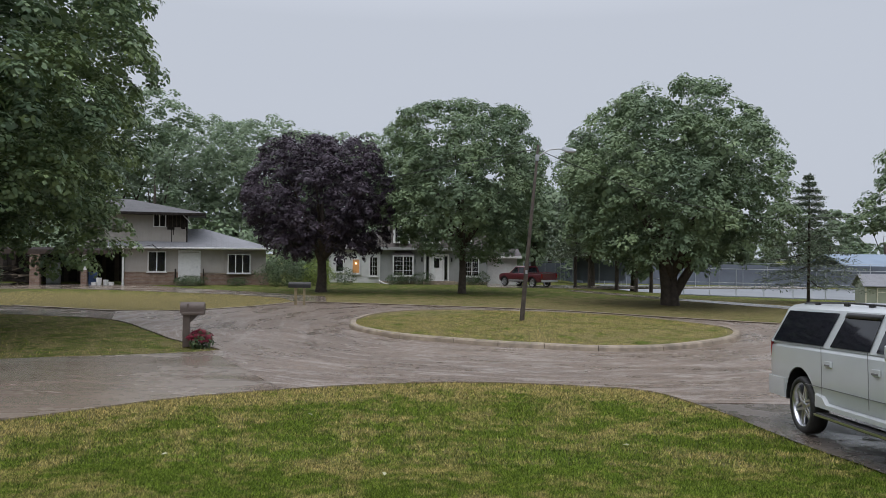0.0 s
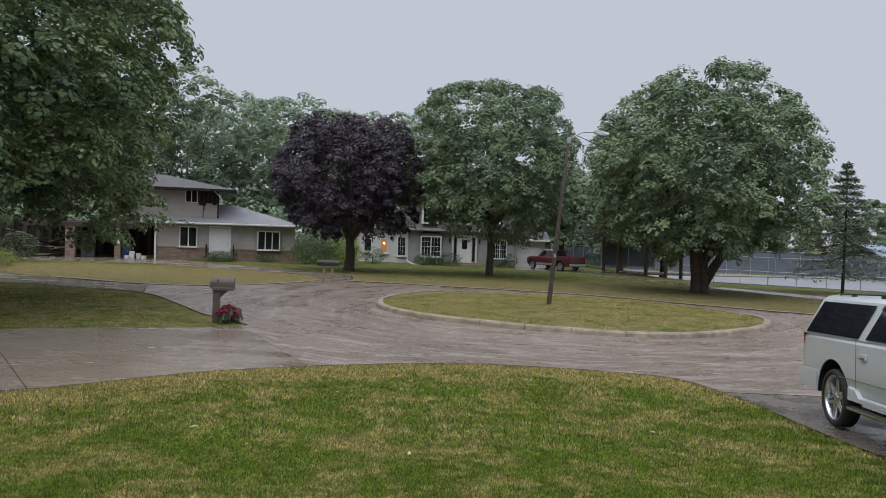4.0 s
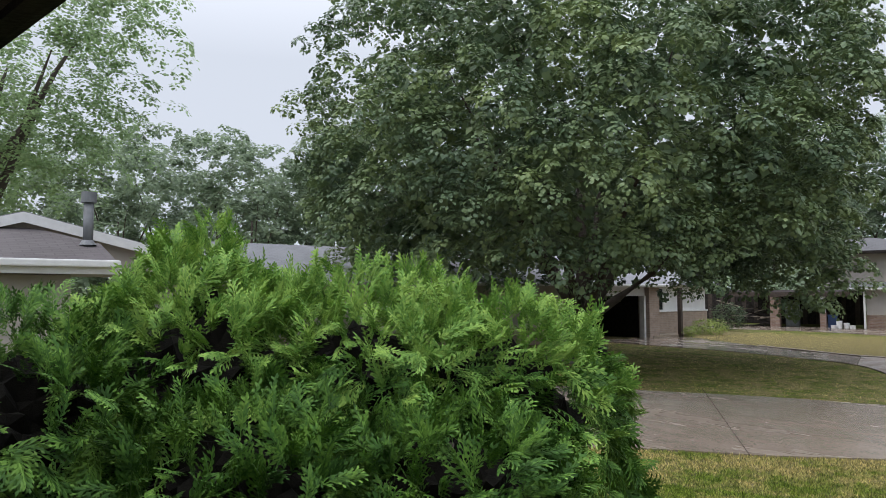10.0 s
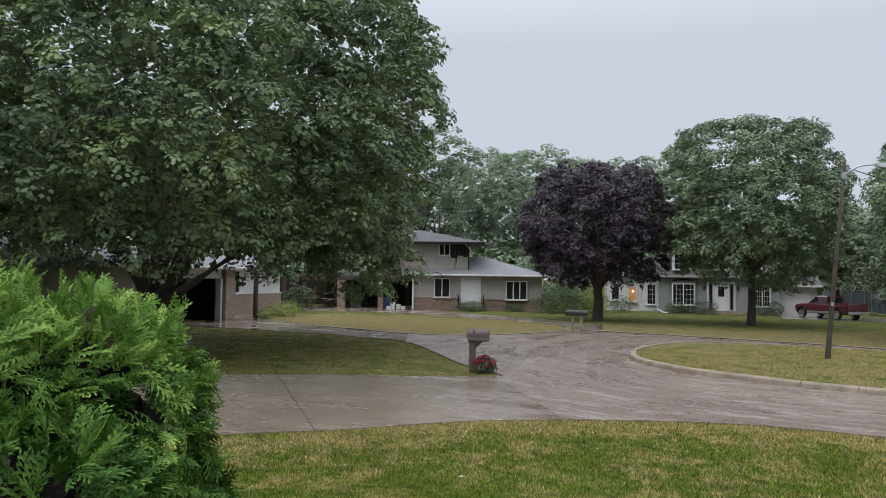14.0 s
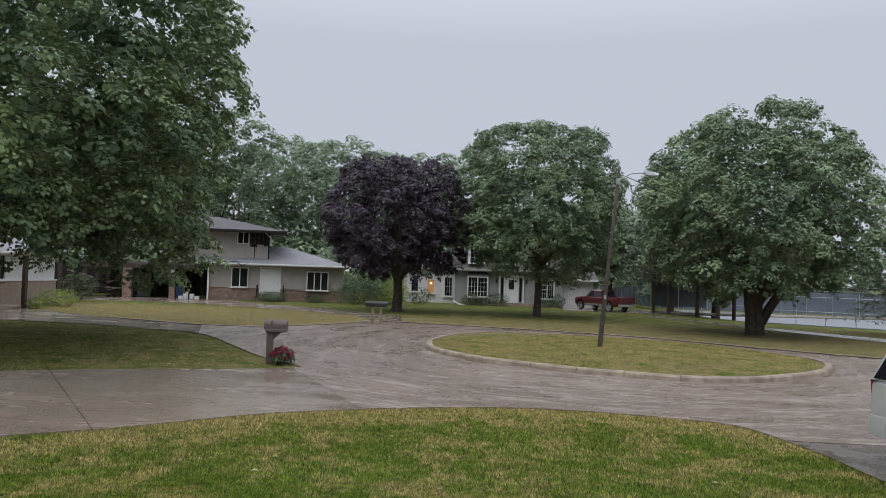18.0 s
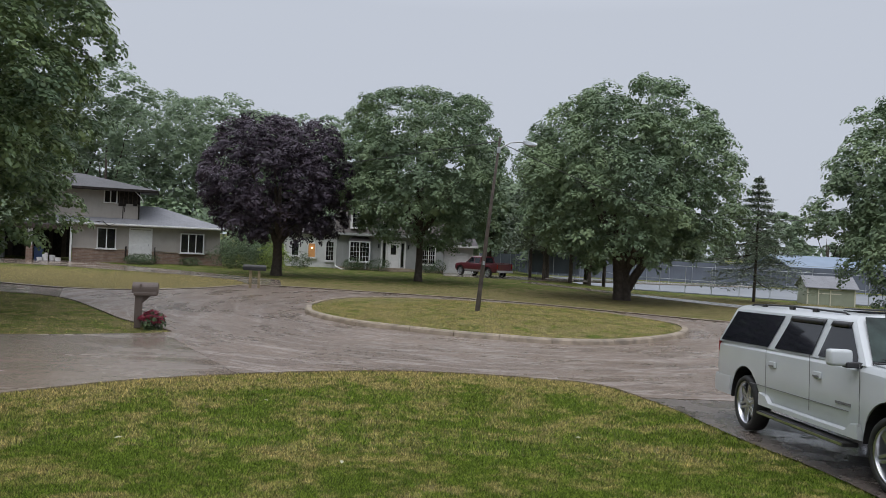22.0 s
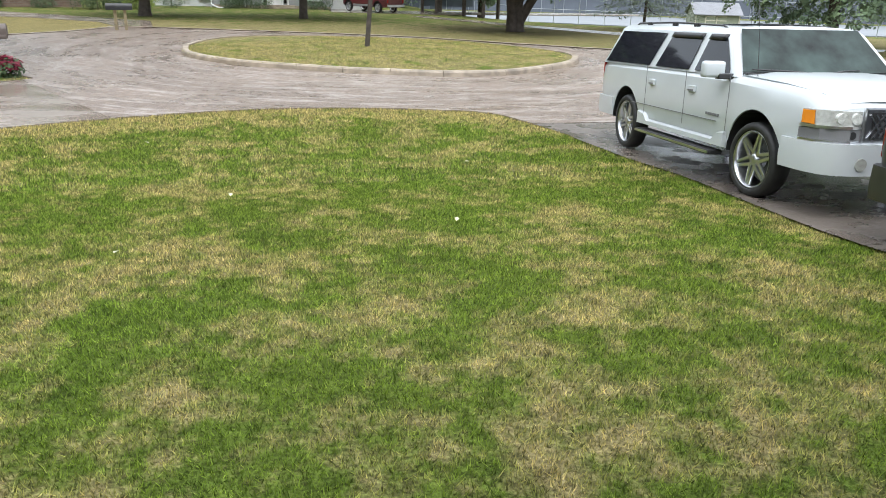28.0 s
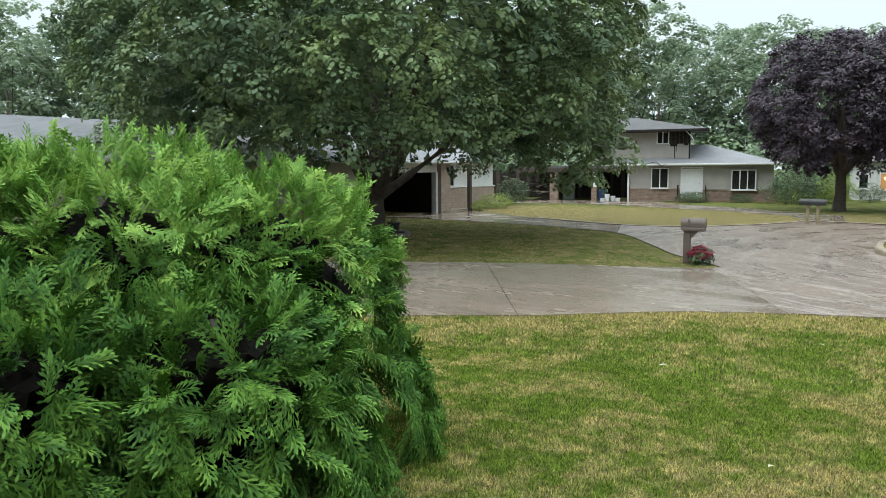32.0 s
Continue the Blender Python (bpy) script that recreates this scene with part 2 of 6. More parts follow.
flow = round_island(n, l, 4.0, 1.0)
big = noise_on(n, l, flow, 0.55, 6, 0.6)
fine = tex_noise(n, l, 9, 6, 0.75)
c1 = ramp(n, l, big, [(0.33, (0.115, 0.079, 0.056)), (0.67, (0.215, 0.160, 0.122))])
c1 = mixc(n, l, 0.5, c1, ramp(n, l, fine, [(0.36, (0.045, 0.033, 0.025)), (0.64, (0.30, 0.24, 0.19))]))
rill = ramp(n, l, noise_on(n, l, round_island(n, l, 2.6, 1.5), 1.0, 7, 0.62), [(0.505, (0, 0, 0)), (0.525, (0.6, 0.6, 0.6)), (0.545, (0, 0, 0))])
fleck = ramp(n, l, tex_noise(n, l, 5.5, 7, 0.72, stretch=(0.8, 1.3, 1)), [(0.52, (0, 0, 0)), (0.64, (0.35, 0.35, 0.35))])
c1 = mixc(n, l, fleck, c1, (0.34, 0.30, 0.275))
l.new(mixc(n, l, rill, c1, (0.42, 0.38, 0.35)), b.inputs["Base Color"])
l.new(ramp(n, l, noise_on(n, l, flow, 0.8, 7, 0.72), [(0.4, (0.20, 0.20, 0.20)), (0.62, (0.55, 0.55, 0.55))]), b.inputs["Roughness"])
bump(n, l, b, tex_noise(n, l, 8, 8, 0.8, stretch=(0.7, 1.4, 1)), 0.6, 0.03)
b.inputs["Specular IOR Level"].default_value = 0.38
M["road"] = m

m, n, l, b = mat("wet_concrete")
c1 = ramp(n, l, tex_noise(n, l, 0.3, 6, 0.6), [(0.35, (0.165, 0.125, 0.094)), (0.65, (0.24, 0.187, 0.146))])
l.new(mixc(n, l, 0.25, c1, ramp(n, l, tex_noise(n, l, 30, 3), [(0.35, (0.12, 0.105, 0.09)), (0.65, (0.36, 0.33, 0.29))])), b.inputs["Base Color"])
l.new(ramp(n, l, tex_noise(n, l, 0.6, 4, 0.7, stretch=(0.5, 1.5, 1)), [(0.4, (0.12, 0.12, 0.12)), (0.65, (0.34, 0.34, 0.34))]), b.inputs["Roughness"])
bump(n, l, b, tex_noise(n, l, 12, 3), 0.12, 0.01)
M["concrete"] = m
m, n, l, b = mat("wet_dark_driveway")
l.new(mixc(n, l, 0.4, ramp(n, l, tex_noise(n, l, 0.8, 6, 0.6), [(0.35, (0.115, 0.092, 0.075)), (0.65, (0.19, 0.155, 0.128))]), ramp(n, l, tex_noise(n, l, 40, 3), [(0.35, (0.02, 0.02, 0.02)), (0.65, (0.13, 0.12, 0.11))])), b.inputs["Base Color"])
l.new(ramp(n, l, tex_noise(n, l, 1.2, 5, 0.7), [(0.42, (0.12, 0.12, 0.12)), (0.6, (0.42, 0.42, 0.42))]), b.inputs["Roughness"])
bump(n, l, b, tex_noise(n, l, 30, 3), 0.15, 0.01)
M["asphalt"] = m
M["kerb"] = plain("kerb_concrete", (0.27, 0.22, 0.165), 0.55, vary=0.42, scale=3, relief=0.3)
M["leaf_maple"] = leaf_mat("maple_leaves", (0.042, 0.074, 0.046), (0.128, 0.192, 0.106), (0.255, 0.335, 0.135), 0.5, 0.45, 0.2, solo=0.16)
M["leaf_green"] = leaf_mat("green_leaves", (0.090, 0.134, 0.090), (0.170, 0.238, 0.145), (0.255, 0.335, 0.180), 0.4, 0.5, 0.2, spec=0.2, solo=0.14)
M["leaf_purple"] = leaf_mat("purple_leaves", (0.034, 0.027, 0.038), (0.060, 0.046, 0.064), (0.10, 0.076, 0.100), 0.4, 0.45, 0.12, solo=0.2)
# the next two leaf colours are paled to hold the rain haze
M["leaf_far"] = leaf_mat("far_leaves_hazed", (0.19, 0.25, 0.18), (0.265, 0.335, 0.235), (0.34, 0.42, 0.28), 0.15, 0.7, 0.55, 0.05)
M["leaf_airy_hazed"] = leaf_mat("airy_leaves_hazed", (0.21, 0.30, 0.16), (0.29, 0.40, 0.21), (0.38, 0.50, 0.26), 0.15, 0.7, 0.65, 0.05)
M["leaf_shrub"] = leaf_mat("shrub_leaves", (0.020, 0.036, 0.018), (0.045, 0.075, 0.032), (0.09, 0.135, 0.05), 1.2, 0.5, 0.1)
M["needle"] = leaf_mat("pine_needles", (0.085, 0.115, 0.088), (0.14, 0.178, 0.128), (0.20, 0.24, 0.165), 0.6, solo=0.25)
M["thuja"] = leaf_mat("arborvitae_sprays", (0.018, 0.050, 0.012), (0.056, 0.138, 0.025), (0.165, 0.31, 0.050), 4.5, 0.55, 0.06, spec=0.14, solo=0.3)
# young growth, its colour also brightened for the light on the tops
M["thuja_young_lit"] = leaf_mat("young_lit_arborvitae_sprays", (0.06, 0.145, 0.032), (0.16, 0.31, 0.062), (0.34, 0.50, 0.11), 4.5, 0.55, 0.15, spec=0.14, solo=0.35)
M["bark"] = plain("bark", (0.07, 0.055, 0.045), 0.85, vary=0.4, scale=5, relief=0.8)
M["white"] = plain("white_paint", (0.66, 0.665, 0.66), 0.5, vary=0.07)
M["glass_dark"] = plain("dark_glass", (0.012, 0.013, 0.015), 0.06, vary=0.1)
M["wood"] = plain("weathered_wood", (0.05, 0.036, 0.028), 0.8, vary=0.3, scale=8, relief=0.4)


# ---- mesh helpers ----
def link(name, mesh, material, parent=None, label="", smooth=False):
    if material is not None:
        mesh.materials.append(material)
    if smooth:
        mesh.polygons.foreach_set("use_smooth", [True] * len(mesh.polygons))
    ob = new(name, mesh)
    if parent is not None:
        ob.parent = parent
    if label:
        tagged(ob, label)
    return ob


def part(name, bm, material, parent=None, label="", smooth=False):
    me = bpy.data.meshes.new(name)
    bm.normal_update()
    bm.to_mesh(me)
    bm.free()
    return link(name, me, material, parent, label, smooth)


def thing(name, m, label, category, group=""):
    ob = new(name)
    ob.matrix_world = m
    return tagged(ob, label, category, group)


def box(bm, sx, sy, sz, cx=0, cy=0, cz=0, m=None, bevel=0.0):
    """A box of that size round its centre."""
    r = bmesh.ops.create_cube(bm, size=1, matrix=(m or Matrix()) @ Matrix.Translation((cx, cy, cz)) @ Matrix.Diagonal((sx, sy, sz, 1)))
    if bevel:
        es = list({e for v in r["verts"] for e in v.link_edges})
        bmesh.ops.bevel(bm, geom=es, offset=bevel, segments=2, affect="EDGES", profile=0.6)
    return r


def boxes(*specs, bevel=0.0):
    bm = bmesh.new()
    for s in specs:
        box(bm, *s, bevel=bevel)
    return bm


def cyl(bm, r1, r2, h, m, segs=16):
    bmesh.ops.create_cone(bm, cap_ends=True, segments=segs, radius1=r1, radius2=r2, depth=h, matrix=m)


def prism(pts, z0, z1):
    """A polygon in plan, drawn up from z0 to z1."""
    bm = bmesh.new()
    lo = [bm.verts.new((x, y, z0)) for x, y in pts]
    hi = [bm.verts.new((x, y, z1)) for x, y in pts]
    bm.faces.new(hi)
    bm.faces.new(lo[::-1])
    for i in range(len(pts)):
        j = (i + 1) % len(pts)
        bm.faces.new((lo[i], lo[j], hi[j], hi[i]))
    bmesh.ops.recalc_face_normals(bm, faces=bm.faces)
    return bm


def tube_data(pts, radii, segs, verts, faces):
    pts = [Vector(p) for p in pts]
    base = len(verts)
    for i, (p, r) in enumerate(zip(pts, radii)):
        d = (pts[min(i + 1, len(pts) - 1)] - pts[max(i - 1, 0)]).normalized()
        a = d.orthogonal().normalized()
        c = d.cross(a)
        for k in range(segs):
            w = 2 * math.pi * k / segs
            verts.append(p + a * (r * math.cos(w)) + c * (r * math.sin(w)))
    for i in range(len(pts) - 1):
        for k in range(segs):
            k2 = (k + 1) % segs
            faces.append((base + i * segs + k, base + i * segs + k2, base + (i + 1) * segs + k2, base + (i + 1) * segs + k))
    faces.append(tuple(base + (len(pts) - 1) * segs + k for k in range(segs)))


def tube(name, pts, radii, material, parent, segs=10, label=""):
    v, f = [], []
    tube_data(pts, radii, segs, v, f)
    me = bpy.data.meshes.new(name)
    me.from_pydata([tuple(p) for p in v], [], f)
    return link(name, me, material, parent, label, True)


def poly_mesh(name, verts, per):
    """A mesh of separate polygons of `per` corners each, from an array of corners."""
    count = len(verts) // per
    me = bpy.data.meshes.new(name)
    me.vertices.add(len(verts))
    me.vertices.foreach_set("co", np.asarray(verts, np.float32).ravel())
    me.loops.add(len(verts))
    me.loops.foreach_set("vertex_index", np.arange(len(verts), dtype=np.int32))
    me.polygons.add(count)
    me.polygons.foreach_set("loop_start", np.arange(0, len(verts), per, dtype=np.int32))
    me.update(calc_edges=True)
    return me


def unit(a):
    return a / np.maximum(np.linalg.norm(a, axis=-1, keepdims=True), 1e-9)


def leaves(name, centre, facing, size, rng, wide=0.6, droop=0.3, hang=None):
    """Kite-shaped leaves with their stalk at the centres, each folded out along its own direction."""
    k = len(centre)
    nrm = unit(facing)
    tip = rng.normal(size=(k, 3))
    if hang is not None:
        tip = tip * 0.45 + hang
    tip[:, 2] -= droop * 2
    tip = unit(tip - nrm * np.sum(tip * nrm, 1, keepdims=True))
    side = np.cross(nrm, tip)
    s = size * rng.uniform(0.65, 1.25, (k, 1))
    outline = ((0, 0, 0), (0.45, wide * 0.5, 0.08), (1.0, 0, 0), (0.45, -wide * 0.5, 0.08))
    v = np.empty((k, len(outline), 3))
    for i, (a, b_, c_) in enumerate(outline):
        v[:, i] = centre + (tip * a + side * b_ + nrm * c_) * s
    return poly_mesh(name, v.reshape(-1, 3), len(outline))


def crown_points(rng, radii, clumps, per, spread, lump=0.22, flat=0.55, seed=0.0, inner=0.25, skirt=0.0, shoulder=0.0, sprigs=1, bough=1.0):
    """Leaf places, facings and hanging directions for a crown of domed sprays about the origin: uneven outline, flatter below."""
    boughs = max(3, clumps // sprigs)
    i = np.arange(boughs) + 0.5
    zz = 1 - 2 * i / boughs
    az = i * 2.39996 + rng.normal(size=boughs) * 0.5
    zz = np.clip(zz + rng.normal(size=boughs) * 0.05, -0.98, 0.99)
    fl = np.sqrt(1 - zz ** 2)
    d = np.stack([np.cos(az) * fl, np.sin(az) * fl, zz], 1)
    rad = np.empty(boughs)
    for i in range(boughs):
        q = Vector(d[i]) * 1.7 + Vector((seed, seed * 0.7, 0))
        rad[i] = 1 + lump * (noise.noise(q) * 1.1 + 0.8 * noise.noise(q * 2.6))
    rad *= np.where(rng.uniform(size=boughs) < inner, rng.uniform(0.5, 0.88, boughs), rng.uniform(0.94, 1.0, boughs))
    c = d * rad[:, None]
    for amount, level, e in ((skirt, np.clip(-d[:, 2], 0, 0.97), 3.2), (shoulder, np.clip(d[:, 2], 0, 0.97), 2.8)):
        c[:, :2] *= (1 + amount * ((1 - level ** e) ** (1 / e) / np.sqrt(1 - level ** 2) - 1))[:, None]
    c[:, 2] = np.where(c[:, 2] < 0, c[:, 2] * flat, c[:, 2])
    c *= np.array(radii)

    def dome(c, d, per, r, low, squash, deep):
        """Places on flattened domes about the centres c that lean out along d and up."""
        lean = unit(d * 0.6 + np.array((0, 0, 0.75)) + rng.normal(size=c.shape) * 0.2)[:, None, :]
        u = unit(rng.normal(size=(len(c), per, 3)))
        along = np.sum(u * lean, 2, keepdims=True)
        # most sit on the dome's upper half, a few hang inside it
        u = np.where((along < -0.1) & (rng.uniform(size=(len(c), per, 1)) > low), u - 2 * along * lean, u)
        along = np.sum(u * lean, 2, keepdims=True)
        p = c[:, None, :] + (u - along * lean * squash) * r * rng.uniform(deep, 1.0, (len(c), per, 1)) ** 0.5
        hang = u - along * lean + d[:, None, :] * 0.3
        return p.reshape(-1, 3), (u + lean * 0.4).reshape(-1, 3), hang.reshape(-1, 3)
    if sprigs > 1:
        c, d, _ = dome(c, d, sprigs, bough * rng.uniform(0.7, 1.3, (boughs, 1, 1)), 0.15, 0.3, 0.35)
        d = unit(d)
    p, f, hang = dome(c, d, per, spread * rng.uniform(0.6, 1.35, (len(c), 1, 1)), 0.14, 0.4, 0.4)
    return p, f * 0.75 + np.array((0, 0, 0.3)) + rng.normal(size=f.shape) * 0.17, hang


def tree(x, y, z, trunk_r, fork, crown_z, radii, clumps, per, size, leaf, label, category="tree", seed=1, spread=0.9, limbs=7, group="", lump=0.22, flat=0.55, off=(0, 0), inner=0.25, skirt=0.0, shoulder=0.0, low=None, sprigs=3, bough=1.4, shade=0, lift=0.0):
    """A broadleaf tree: tapered trunk, forking limbs and a crown of leaf sprays centred at crown_z."""
    rng = np.random.default_rng(seed)
    t = thing("tree", pose(x, y, z), label, category, group)
    w = trunk_r
    tube("trunk", [(0, 0, -0.15), (0, 0, 0.25), (w * 0.15, 0, fork * 0.5), (0.0, w * 0.2, fork), (off[0] * 0.5, off[1] * 0.5 + w * 0.2, crown_z)],
         [w * 1.4, w * 1.12, w * 0.95, w * 0.85, w * 0.3], M["bark"], t, 14)
    for i in range(limbs):
        a = 2 * math.pi * (i + rng.uniform(-0.3, 0.3)) / limbs
        reach, top = rng.uniform(0.45, 0.75), rng.uniform(-0.2, 0.5)
        e = Vector((math.cos(a) * radii[0] * reach + off[0], math.sin(a) * radii[1] * reach + off[1], crown_z + radii[2] * top))
        s = Vector((0, 0, fork * rng.uniform(0.8, 1.25)))
        mid = s.lerp(e, 0.45) + Vector((0, 0, rng.uniform(-0.1, 0.12) * radii[2]))
        tube("limb", [s, s.lerp(mid, 0.5), mid, mid.lerp(e, 0.5) + Vector((0, 0, 0.2)), e], [w * 0.55, w * 0.45, w * 0.33, w * 0.2, w * 0.06], M["bark"], t, 8)
    p, f, g = crown_points(rng, radii, clumps, per, spread, lump, flat, seed * 3.1, inner, skirt, shoulder, sprigs, bough)
    p += np.array((off[0], off[1], crown_z))
    if low:
        # hanging low boughs on one side
        lp, lf, lg = crown_points(rng, low[1], low[2], per, spread, lump, 0.8, seed, inner, 0.0, 0.0, 6, bough * 0.7)
        p, f, g = np.concatenate([p, lp + np.array(low[0])]), np.concatenate([f, lf]), np.concatenate([g, lg])
    link("crown", leaves("crown", p, f + np.array((0, 0, lift)), size, rng, 0.95, hang=g), leaf, t)
    if shade:
        # larger shade leaves deep inside
        q, f, g = crown_points(rng, [r * 0.8 for r in radii], shade // 20, 20, bough * 0.8, lump, flat, seed, 0.5, skirt, shoulder)
        link("inner_crown", leaves("inner_crown", q + np.array((off[0], off[1], crown_z)), f, size * 2.4, rng, 0.9, hang=g), leaf, t)
    return t


# ---- ground ----
def smooth(s):
    s = min(1.0, max(0.0, s))
    return s * s * (3 - 2 * s)


def ground_z(x, y):
    """Street level is 0; the near lawn rises towards the porch, the park falls away beyond the path."""
    yy = y + 0.75 * max(0.0, -3 - x) - 0.05 * max(0.0, x - 4)
    fall = -1.75 * smooth(((x - 15) * 0.5 + (y - 42) * 0.85) / 30) * smooth((x - 8) / 16)
    return 0.64 * smooth((12.3 - yy) / 12.3) + fall


def ground_sheet():
    near = np.arange(-14, 14.01, 0.5)
    xs = np.concatenate([[-1500, -400, -150, -80], np.arange(-60, -14, 2.0), near, np.arange(16, 60, 2.0), [80, 150, 400, 1500]])
    ys = np.concatenate([[-1500, -300, -80, -30], np.arange(-12, 18.01, 0.5), np.arange(20, 90, 2.0), [110, 160, 400, 1500]])
    verts = [(x, y, ground_z(x, y) - 0.012) for y in ys for x in xs]
    w = len(xs)
    faces = [(j * w + i, j * w + i + 1, (j + 1) * w + i + 1, (j + 1) * w + i) for j in range(len(ys) - 1) for i in range(w - 1)]
    me = bpy.data.meshes.new("ground")
    me.from_pydata(verts, [], faces)
    return tagged(link("ground", me, M["turf"], None, "", True), "mown lawn with green and dry straw patches", "ground", kind="structure")


ground_sheet()


def sheet(name, pts, z, material, label, category, thick=0.06):
    return tagged(part(name, prism(pts, z - thick, z), material), label, category, kind="structure")


def curve_pts(pts, steps=6):
    """A smooth line through the points."""
    out = []
    P = [Vector((*p, 0)) for p in pts]
    for i in range(len(P) - 1):
        a, b, c, d = P[max(i - 1, 0)], P[i], P[i + 1], P[min(i + 2, len(P) - 1)]
        for k in range(steps):
            t = k / steps
            q = 0.5 * ((2 * b) + (c - a) * t + (2 * a - 5 * b + 4 * c - d) * t * t + (3 * b - a - 3 * c + d) * t ** 3)
            out.append((q.x, q.y))
    out.append(tuple(pts[-1]))
    return out


near_edge = curve_pts([(-22, -1.5), (-12, 5.6), (-7.6, 9.5), (-6.0, 10.7), (-4.4, 12.2), (-2.8, 13.1), (-0.9, 13.8), (0.7, 14.0), (2.3, 13.8), (3.6, 13.35), (4.12, 12.24), (4.35, 11.1), (4.42, 9.3), (4.5, 7.9), (4.42, 6.6), (4.32, 5.4), (4.35, 4.5), (4.6, 1.0)])
tongue = curve_pts([(-26, 7.5), (-13, 14.5), (-9.5, 16.4), (-7.5, 17.1), (-5.6, 18.0), (-5.7, 18.6), (-7.4, 20.4), (-9.0, 22.7), (-11.5, 25.9), (-14.6, 27.3), (-19, 28.2), (-24.5, 28.6)])
yellow = curve_pts([(-24.5, 35.5), (-23.2, 34.7), (-18.4, 31.8), (-16, 30.8), (-13, 29.6), (-10.5, 30.0), (-8.6, 32.2), (-7.6, 34.3), (-7.2, 35.8)])
far_edge = curve_pts([(-7.2, 35.8), (-4.9, 35.4), (-2.2, 34.6), (1.7, 33.3), (5.2, 31.8), (9.0, 28.8), (12.5, 26.4), (18, 24.0), (30, 22.0), (60, 20)])



def cut(line, a, b):
    """The stretch of a line between the points nearest to a and b."""
    ia, ib = (min(range(len(line)), key=lambda k: math.dist(line[k], q)) for q in (a, b))
    return line[ia:ib + 1] if ia <= ib else line[ib:ia + 1][::-1]


tip, gate = (-5.6, 18.0), (-2.8, 13.1)
sheet("driveway_concrete", cut(near_edge, (-22, -1.5), gate) + cut(tongue, tip, (-26, 7.5)), 0.016, M["concrete"], "wet grey concrete driveway with a long joint", "driveway")
sheet("road", cut(near_edge, gate, (4.12, 12.24)) + [(11.5, 12.2), (14, 13), (22, 14), (60, 13)] + far_edge[::-1] + cut(yellow, (-7.2, 35.8), (-13, 29.6))[1:]
      + cut(tongue, (-11.5, 25.9), tip), 0.02, M["road"], "wet brownish cul-de-sac road with streaming rainwater", "road")
sheet("driveway_far", cut(tongue, (-11.5, 25.9), (-24.5, 28.6)) + [(-25.6, 28.6), (-25.6, 35.5)] + cut(yellow, (-24.5, 35.5), (-13, 29.6)), 0.014, M["concrete"], "wet concrete driveway before an open garage", "driveway")
sheet("driveway_carport", [(-32, 45), (-24, 46.5), (-21, 46), (-12, 42.2), (-8.6, 39.6), (-7.3, 36.5), (-5.6, 36), (-6.5, 41), (-12, 45.5), (-17, 49), (-21, 52.5), (-32, 53)], 0.012, M["concrete"], "wet driveway in front of the carport", "driveway")
sheet("park_path", [(8.4, 50.6), (13.1, 40.4), (16.2, 34.9), (24, 27), (25, 28), (17.4, 36.6), (14.0, 42.0), (9.4, 52)], 0.012, M["concrete"], "narrow pale concrete footpath across the grass", "path")
sheet("driveway_pickup", [(3.4, 60), (3.4, 55.2), (9.5, 54.6), (15, 56), (30, 60), (30, 63), (15, 59.5), (9.5, 60)], 0.010, M["concrete"], "wet driveway beside the white house", "driveway")

# the sloping driveway under the white car
bm = bmesh.new()
rows_ = []
for i in range(24):
    yy = 0.7 + i * 0.5
    e = min(near_edge[40:], key=lambda q: abs(q[1] - yy))[0]
    rows_.append([bm.verts.new((e + (11.5 - e) * k / 8, yy, ground_z(e + (11.5 - e) * k / 8, yy) + 0.016)) for k in range(9)])
for a, b2 in zip(rows_, rows_[1:]):
    for k in range(8):
        bm.faces.new((a[k], a[k + 1], b2[k + 1], b2[k]))
tagged(part("driveway_near", bm, M["asphalt"], smooth=True), "wet dark brown driveway sloping to the street", "driveway", kind="structure")

# ---- island with kerb ----
island = [(-3.15, 25.6), (-2.9, 23.6), (-2.2, 22.2), (-1.2, 21.0), (0.3, 20.05), (1.45, 19.4), (2.6, 19.0), (3.9, 18.62), (5.6, 18.9), (7.3, 20.15), (8.5, 21.5), (9.2, 23.1),
          (9.25, 24.5), (8.3, 26.4), (7.2, 27.9), (5.9, 29.0), (4.2, 29.9), (2.5, 30.4), (0.6, 30.7), (-0.9, 30.3), (-2.0, 29.4), (-2.8, 27.8)]
isl_line = curve_pts(island + island[:1], 4)[:-1]
mid_i = (3.0, 24.6)
bm = bmesh.new()
ring = [bm.verts.new((mid_i[0] + (x - mid_i[0]) * 0.985, mid_i[1] + (y - mid_i[1]) * 0.985, 0.12)) for x, y in isl_line]
inner_ring = [bm.verts.new((mid_i[0] + (x - mid_i[0]) * 0.6, mid_i[1] + (y - mid_i[1]) * 0.6, 0.19)) for x, y in isl_line]
for i in range(len(ring)):
    j = (i + 1) % len(ring)
    bm.faces.new((ring[i], ring[j], inner_ring[j], inner_ring[i]))
bm.faces.new(inner_ring)
tagged(part("island_lawn", bm, M["turf"], smooth=True), "dry yellow-green turf on the round island", "lawn", kind="structure")


